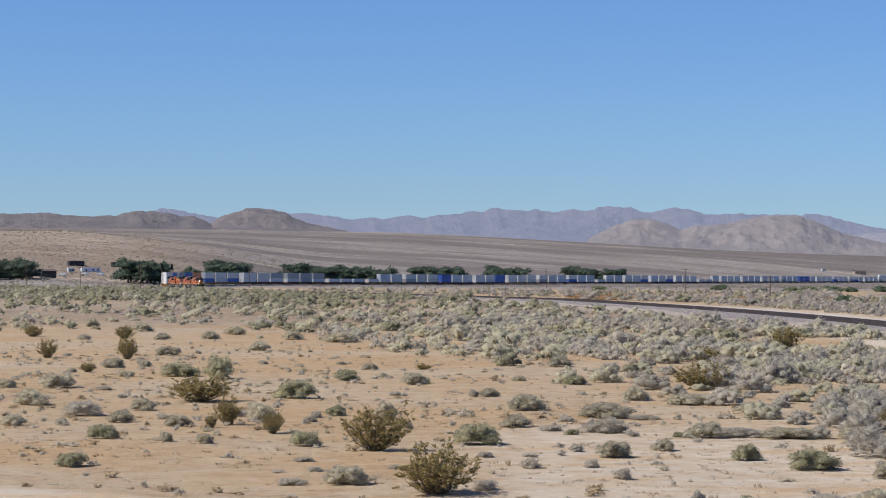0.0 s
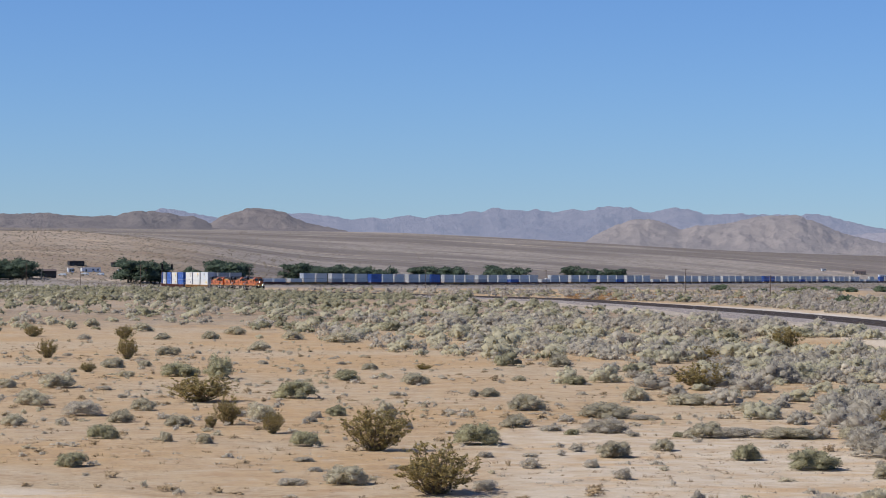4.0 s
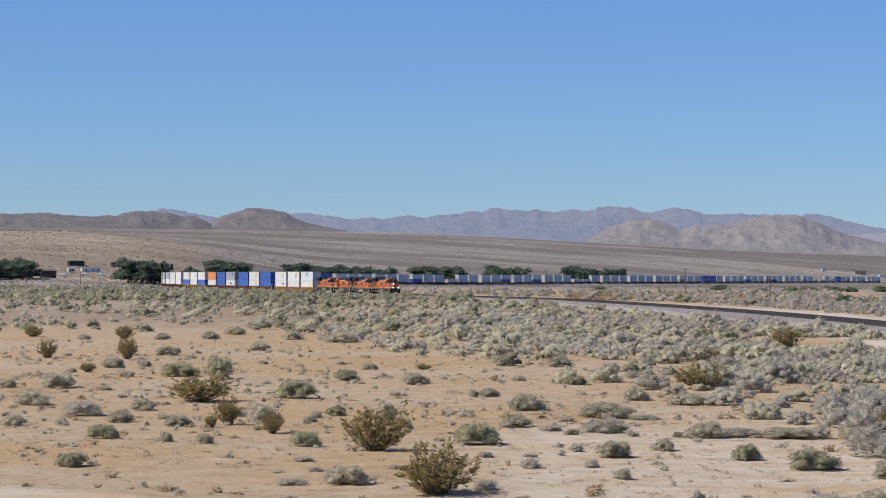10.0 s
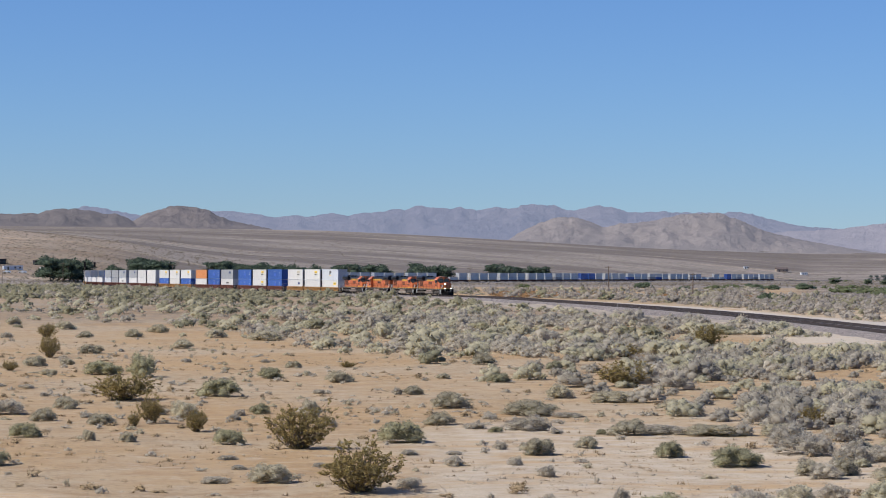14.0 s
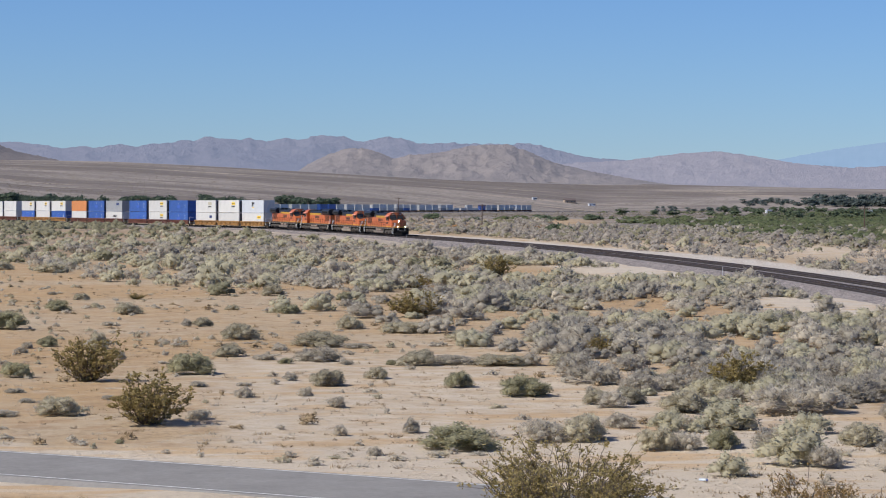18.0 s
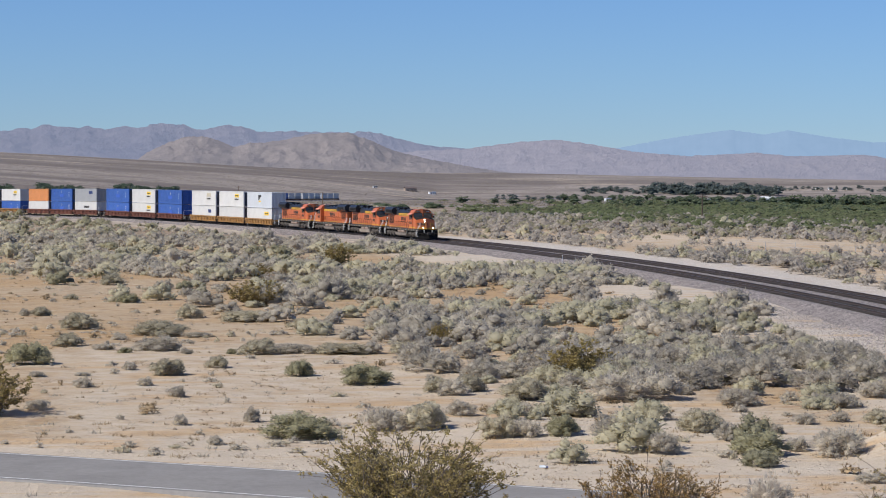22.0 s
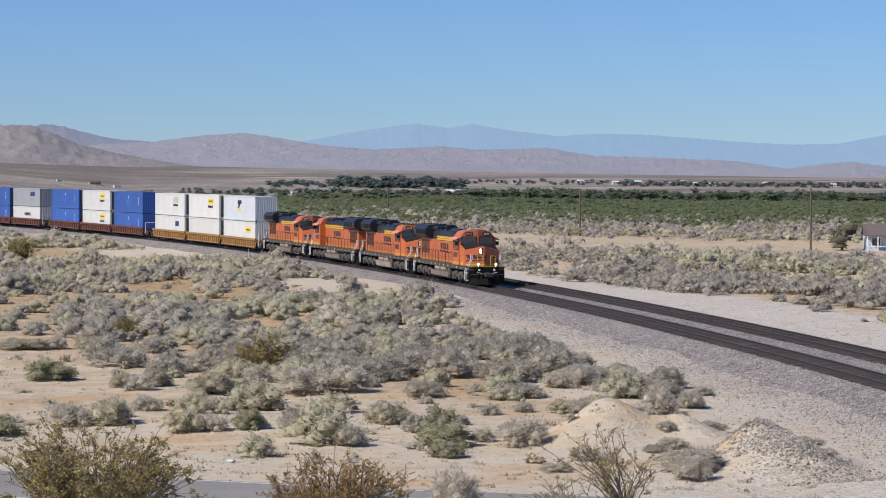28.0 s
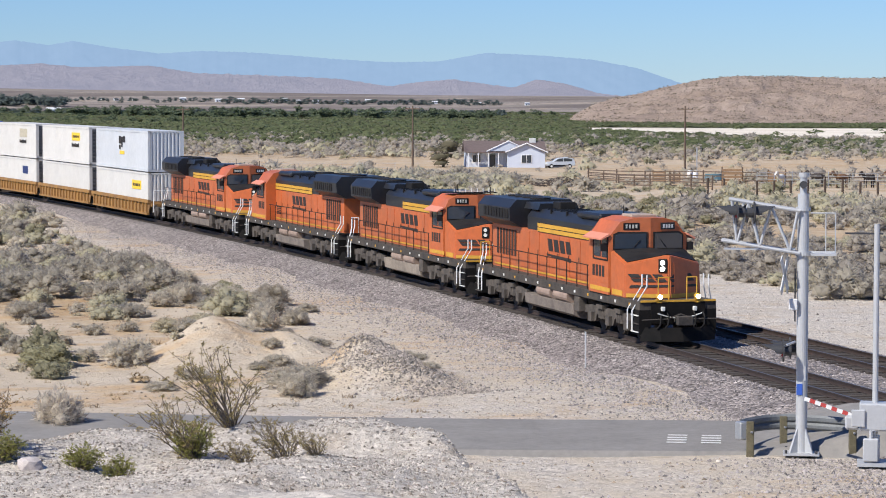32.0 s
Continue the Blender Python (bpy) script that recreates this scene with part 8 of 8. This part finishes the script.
part("sign_plate", fresh((-0.14, 0.02, -0.17, -0.155, 1.62, 1.92)), MIDBLUE, mast, "small blue notice plate")
part("hand_hole", fresh((-0.1, 0.1, -0.16, -0.15, 2.0, 2.4)), GREY_PAINT, mast)

# gate with striped arm and its cabinet
gx2, gy2 = polar(36.05, 66.0)
gate = thing("crossing_gate", "grey crossing gate with lowered red and white arm", "crossing gate", at=pose(gx2, gy2, GROUND_X, 0, 0, -36))
part("post", drum(bmesh.new(), (0.05, 0, 3.2), "z", 0.075, 6.2, 12), GREY_PAINT, gate)
part("post_base", drum(bmesh.new(), (0.05, 0, 0.4), "z", 0.13, 0.8, 12), GREY_PAINT, gate)
part("cabinet", fresh((-0.35, 0.55, -0.35, 0.35, 0.95, 1.66), bevel=0.04), GREY_PAINT, gate)
part("counterweight", fresh((-0.72, -0.35, -0.2, 0.2, 0.95, 1.3), bevel=0.05), GREY_PAINT, gate)
part("bracket", fresh((-0.55, -0.2, -0.42, -0.35, 1.05, 1.5), bevel=0.02), GREY_PAINT, gate)
part("foundation", fresh((-0.4, 0.45, -0.4, 0.4, 0.02, 0.12)), GREY_PAINT, gate)
part("relay_box", fresh((-0.25, 0.15, -0.42, -0.2, 0.15, 0.75), bevel=0.03), GREY_PAINT, gate)
part("conduit", pipe(bmesh.new(), [(-0.05, -0.3, 0.7), (-0.05, -0.3, 0.95), (0.15, -0.3, 1.05)], 0.05), GREY_PAINT, gate)
part("lamp_arm", pipe(bmesh.new(), [(-0.75, 0, 6.05), (0.2, 0, 6.05)], 0.025), DARK_METAL, gate)
a0, a1 = Vector((-0.5, 0.1, 1.28)), Vector((-1.78, 0.5, 1.66))
for i in range(9):
    p, q = a0.lerp(a1, i / 9), a0.lerp(a1, (i + 1) / 9)
    d = q - p
    bm = fresh((-0.02, 0.02, -d.length / 2, d.length / 2, -0.05, 0.05))
    bm.transform(Matrix.Translation((p + q) / 2) @ d.to_track_quat("Y", "Z").to_matrix().to_4x4())
    part("arm_stripe", bm, RED_WHITE["red" if i % 2 else "white"], gate)

# guard rail
guard = thing("guard_rail", "galvanized steel guard rail on short wooden posts", "guard rail")
GPOST = material("green_brown_post", (0.15, 0.13, 0.08), 0.9, spread=0.35, scale=5)
line = [polar(33.05, 68.3), polar(33.3, 69.2), polar(34.0, 70.0), polar(35.3, 69.6), polar(37.6, 67.6)]
prof = [(0.0, 0.38), (0.05, 0.44), (0.05, 0.52), (0.0, 0.58), (0.05, 0.64), (0.05, 0.74), (0.0, 0.80), (-0.02, 0.80), (0.025, 0.72), (0.025, 0.65), (-0.03, 0.58), (0.025, 0.51), (0.025, 0.45), (-0.02, 0.38)]
lx, ly, lh = spline(line, 8)
# dark steel colour holds the shade of the side towards the eye
me = ribbon("rail", np.stack([lx, ly, 0 * lx + GROUND_X, lh], -1), prof, material("shaded_guard_steel", (0.20, 0.21, 0.215), 0.6, metal=0.3, spread=0.25, scale=2), True)
rb = new("rail", me)
rb.parent = guard
part("end_piece", fresh((line[0][0] - 0.12, line[0][0] + 0.16, line[0][1] - 0.25, line[0][1] + 0.05, GROUND_X + 0.32, GROUND_X + 0.8), bevel=0.03), STEEL, guard)
for b, r in ((33.3, 67.7), (34.05, 68.9), (35.6, 67.9), (36.9, 67.2)):
    x, y = polar(b, r)
    bm = fresh((-0.1, 0.1, -0.1, 0.1, -0.3, 0.88), bevel=0.015)
    bm.transform(pose(x, y, GROUND_X, 0, 0, -30))
    part("post", bm, GPOST, guard)
    part("bolt", drum(bmesh.new(), (x - 0.03, y - 0.12, GROUND_X + 0.6), "y", 0.03, 0.05, 8), STEEL, guard)

# thin white marker by the track
x, y = polar(29.55, 90.3)
mk = thing("marker_post", "thin white marker post beside the ballast", "marker post", "track markers", at=pose(x, y, -0.75))
part("stake", fresh((-0.02, 0.02, -0.02, 0.02, 0, 1.2)), RED_WHITE["white"], mk)
part("cap", fresh((-0.022, 0.022, -0.022, 0.022, 1.2, 1.3)), SILVER, mk)
for s2 in (200, 390):
    x, y, z, th = rail_at(s2, -4.2)
    copy_thing(mk, pose(x, y, z - 0.7))
# litter by the road and a stone
bl = thing("plastic_bottle", "crushed clear plastic bottle on sand", "litter", at=pose(18.6, 84.2, -0.7, 88, 0, 40))
part("bottle", drum(bmesh.new(), (0, 0, 0), "z", 0.05, 0.3, 10), material("pale_plastic", (0.6, 0.66, 0.72), 0.2, spread=0.1), bl)
part("cap", drum(bmesh.new(), (0, 0, 0.17), "z", 0.025, 0.06, 8), MIDBLUE, bl)


# stones on the knoll, the rubble mound, the ballast
def stones(name, xs, ys, sizes, mat, rng, label, zs=None):
    v, f = [], []
    zs = land(xs, ys) if zs is None else zs
    base = np.array([(1, 0, -0.2), (-1, 0, -0.2), (0, 1, -0.2), (0, -1, -0.2), (0, 0, 1)], float)  # half sunk in the ground
    tri = np.array([(0, 2, 4), (2, 1, 4), (1, 3, 4), (3, 0, 4)])
    for i, (x, y, z, s) in enumerate(zip(xs, ys, zs, sizes)):
        p = base * np.array([rng.uniform(0.6, 1.2), rng.uniform(0.6, 1.2), rng.uniform(0.4, 0.8)]) * s + np.array([[rng.uniform(-0.25, 0.25) * s for _ in range(3)] for _ in range(5)])
        a = rng.uniform(0, 6.28)
        c, sn = math.cos(a), math.sin(a)
        v.append(p @ np.array([[c, sn, 0], [-sn, c, 0], [0, 0, 1]]) + (x, y, z + 0.05 * s))
        f.append(tri + 5 * i)
    ob = new(name, from_arrays(name, np.concatenate(v), np.concatenate(f), mat))
    return tagged(ob, label, "stones", kind="stuff")


PALE_STONE = material("pale_knoll_stone", (0.47, 0.425, 0.37), 0.95, spread=0.25, scale=5, per_island=0.6, spec=0.1)
MOUND_STONE = material("mound_rubble_stone", (0.33, 0.285, 0.245), 0.9, spread=0.3, scale=5, per_island=0.65)
g = np.random.default_rng(4)
bb, r2 = g.uniform(7, 28.5, 30000), g.uniform(33, 45, 30000)
stones("knoll_gravel", r2 * np.sin(np.radians(bb)), r2 * np.cos(np.radians(bb)), np.abs(g.normal(0.0, 0.014, 30000)) + 0.009, PALE_STONE, random.Random(3), "pale angular gravel on the knoll")
n = 9000
bb, r2 = g.uniform(7, 28.5, n), g.uniform(33, 46, n)
stones("knoll_chips", r2 * np.sin(np.radians(bb)), r2 * np.cos(np.radians(bb)), np.abs(g.normal(0.0, 0.016, n)) + 0.01, material("brown_knoll_stone", (0.25, 0.205, 0.165), 0.9, spread=0.3, scale=5, per_island=0.6), random.Random(13), "dark brown stone chips on the knoll")
n = 7000
bb, r2 = g.uniform(4, 33, n), g.uniform(62, 135, n)
px2, py2 = r2 * np.sin(np.radians(bb)), r2 * np.cos(np.radians(bb))
dd, _along = rail_distance(px2, py2)
k = (dd < -7) & (road_distance(px2, py2) > 4.2)
stones("sand_pebbles", px2[k], py2[k], np.abs(g.normal(0.0, 0.035, k.sum())) + 0.015, material("sand_clods", (0.33, 0.26, 0.19), 0.95, spread=0.3, scale=4, per_island=0.45), random.Random(23), "small stones and clods lying on sand")
n = 52000
ss = -32 + 142 * g.uniform(0, 1, n) ** 1.3
oo = np.where(g.uniform(0, 1, n) < 0.88, -3.4 - np.where(g.uniform(0, 1, n) < 0.72, np.abs(g.normal(0, 2.0, n)), np.abs(g.normal(0, 5.0, n))), g.uniform(9, 21, n))
px2, py2, _z, _h = rail_at(ss, oo)
k = road_distance(px2, py2) > 4.2
bed_z = _z + np.interp(oo, [-7.0, -3.4, 8.2, 11.5], [-1.6, -0.75, -0.75, -1.6])
stones("trackside_gravel", px2[k], py2[k], np.abs(g.normal(0.0, 0.025, k.sum())) + 0.014, STONE, random.Random(29), "loose grey gravel beside the railway", zs=np.maximum(land(px2, py2), bed_z)[k] + 0.012)
n = 11000
sy = g.uniform(73.0, 81.6, n)
sx = 36.75 + 0.5 * wavy(sy * 0.8, sy * 0, 2) + g.normal(0, 0.85, n) - np.abs(g.normal(0, 0.5, n)) * (sy < 78)
stones("rubble", sx, sy, np.abs(g.normal(0.0, 0.03, n)) + 0.012, MOUND_STONE, random.Random(5), "grey rubble and clods on dirt mounds")
for b, r, s in ((16.9, 36.6, 0.2), (23.0, 38.5, 0.16), (27.2, 39.5, 0.12), (32.6, 66.5, 0.1)):
    x, y = polar(b, r)
    bm = bmesh.new()
    bmesh.ops.create_icosphere(bm, subdivisions=2, radius=s)
    for v in bm.verts:
        v.co *= 1 + 0.35 * noise.noise(v.co * 7 + Vector((b, 0, 0)))
        v.co.z *= 0.6
    rk = part("boulder", bm, STONE if b < 20 else PALE_STONE)
    rk.matrix_basis = pose(x, y, float(land(x, y)) + s * 0.2)
    tagged(rk, "single weathered rock lying on gravel", "rock", "rocks")
n = 16000
ss, oo = g.uniform(-40, 75, n), np.where(g.uniform(0, 1, n) < 0.6, g.uniform(-4.6, -1.3, n), g.uniform(1.3, 8.6, n))
x, y, z, th = rail_at(ss, oo)
prof_o, prof_z = [-7.0, -3.4, -1.9, 1.9, 2.3, 2.7, 6.5, 8.2, 11.5], [-1.6, -0.75, -0.24, -0.24, -0.30, -0.24, -0.24, -0.75, -1.6]
stones("ballast_stones", x, y, g.uniform(0.03, 0.065, n), STONE, random.Random(6), "loose crushed ballast stones", zs=z + np.interp(oo, prof_o, prof_z))


motions()
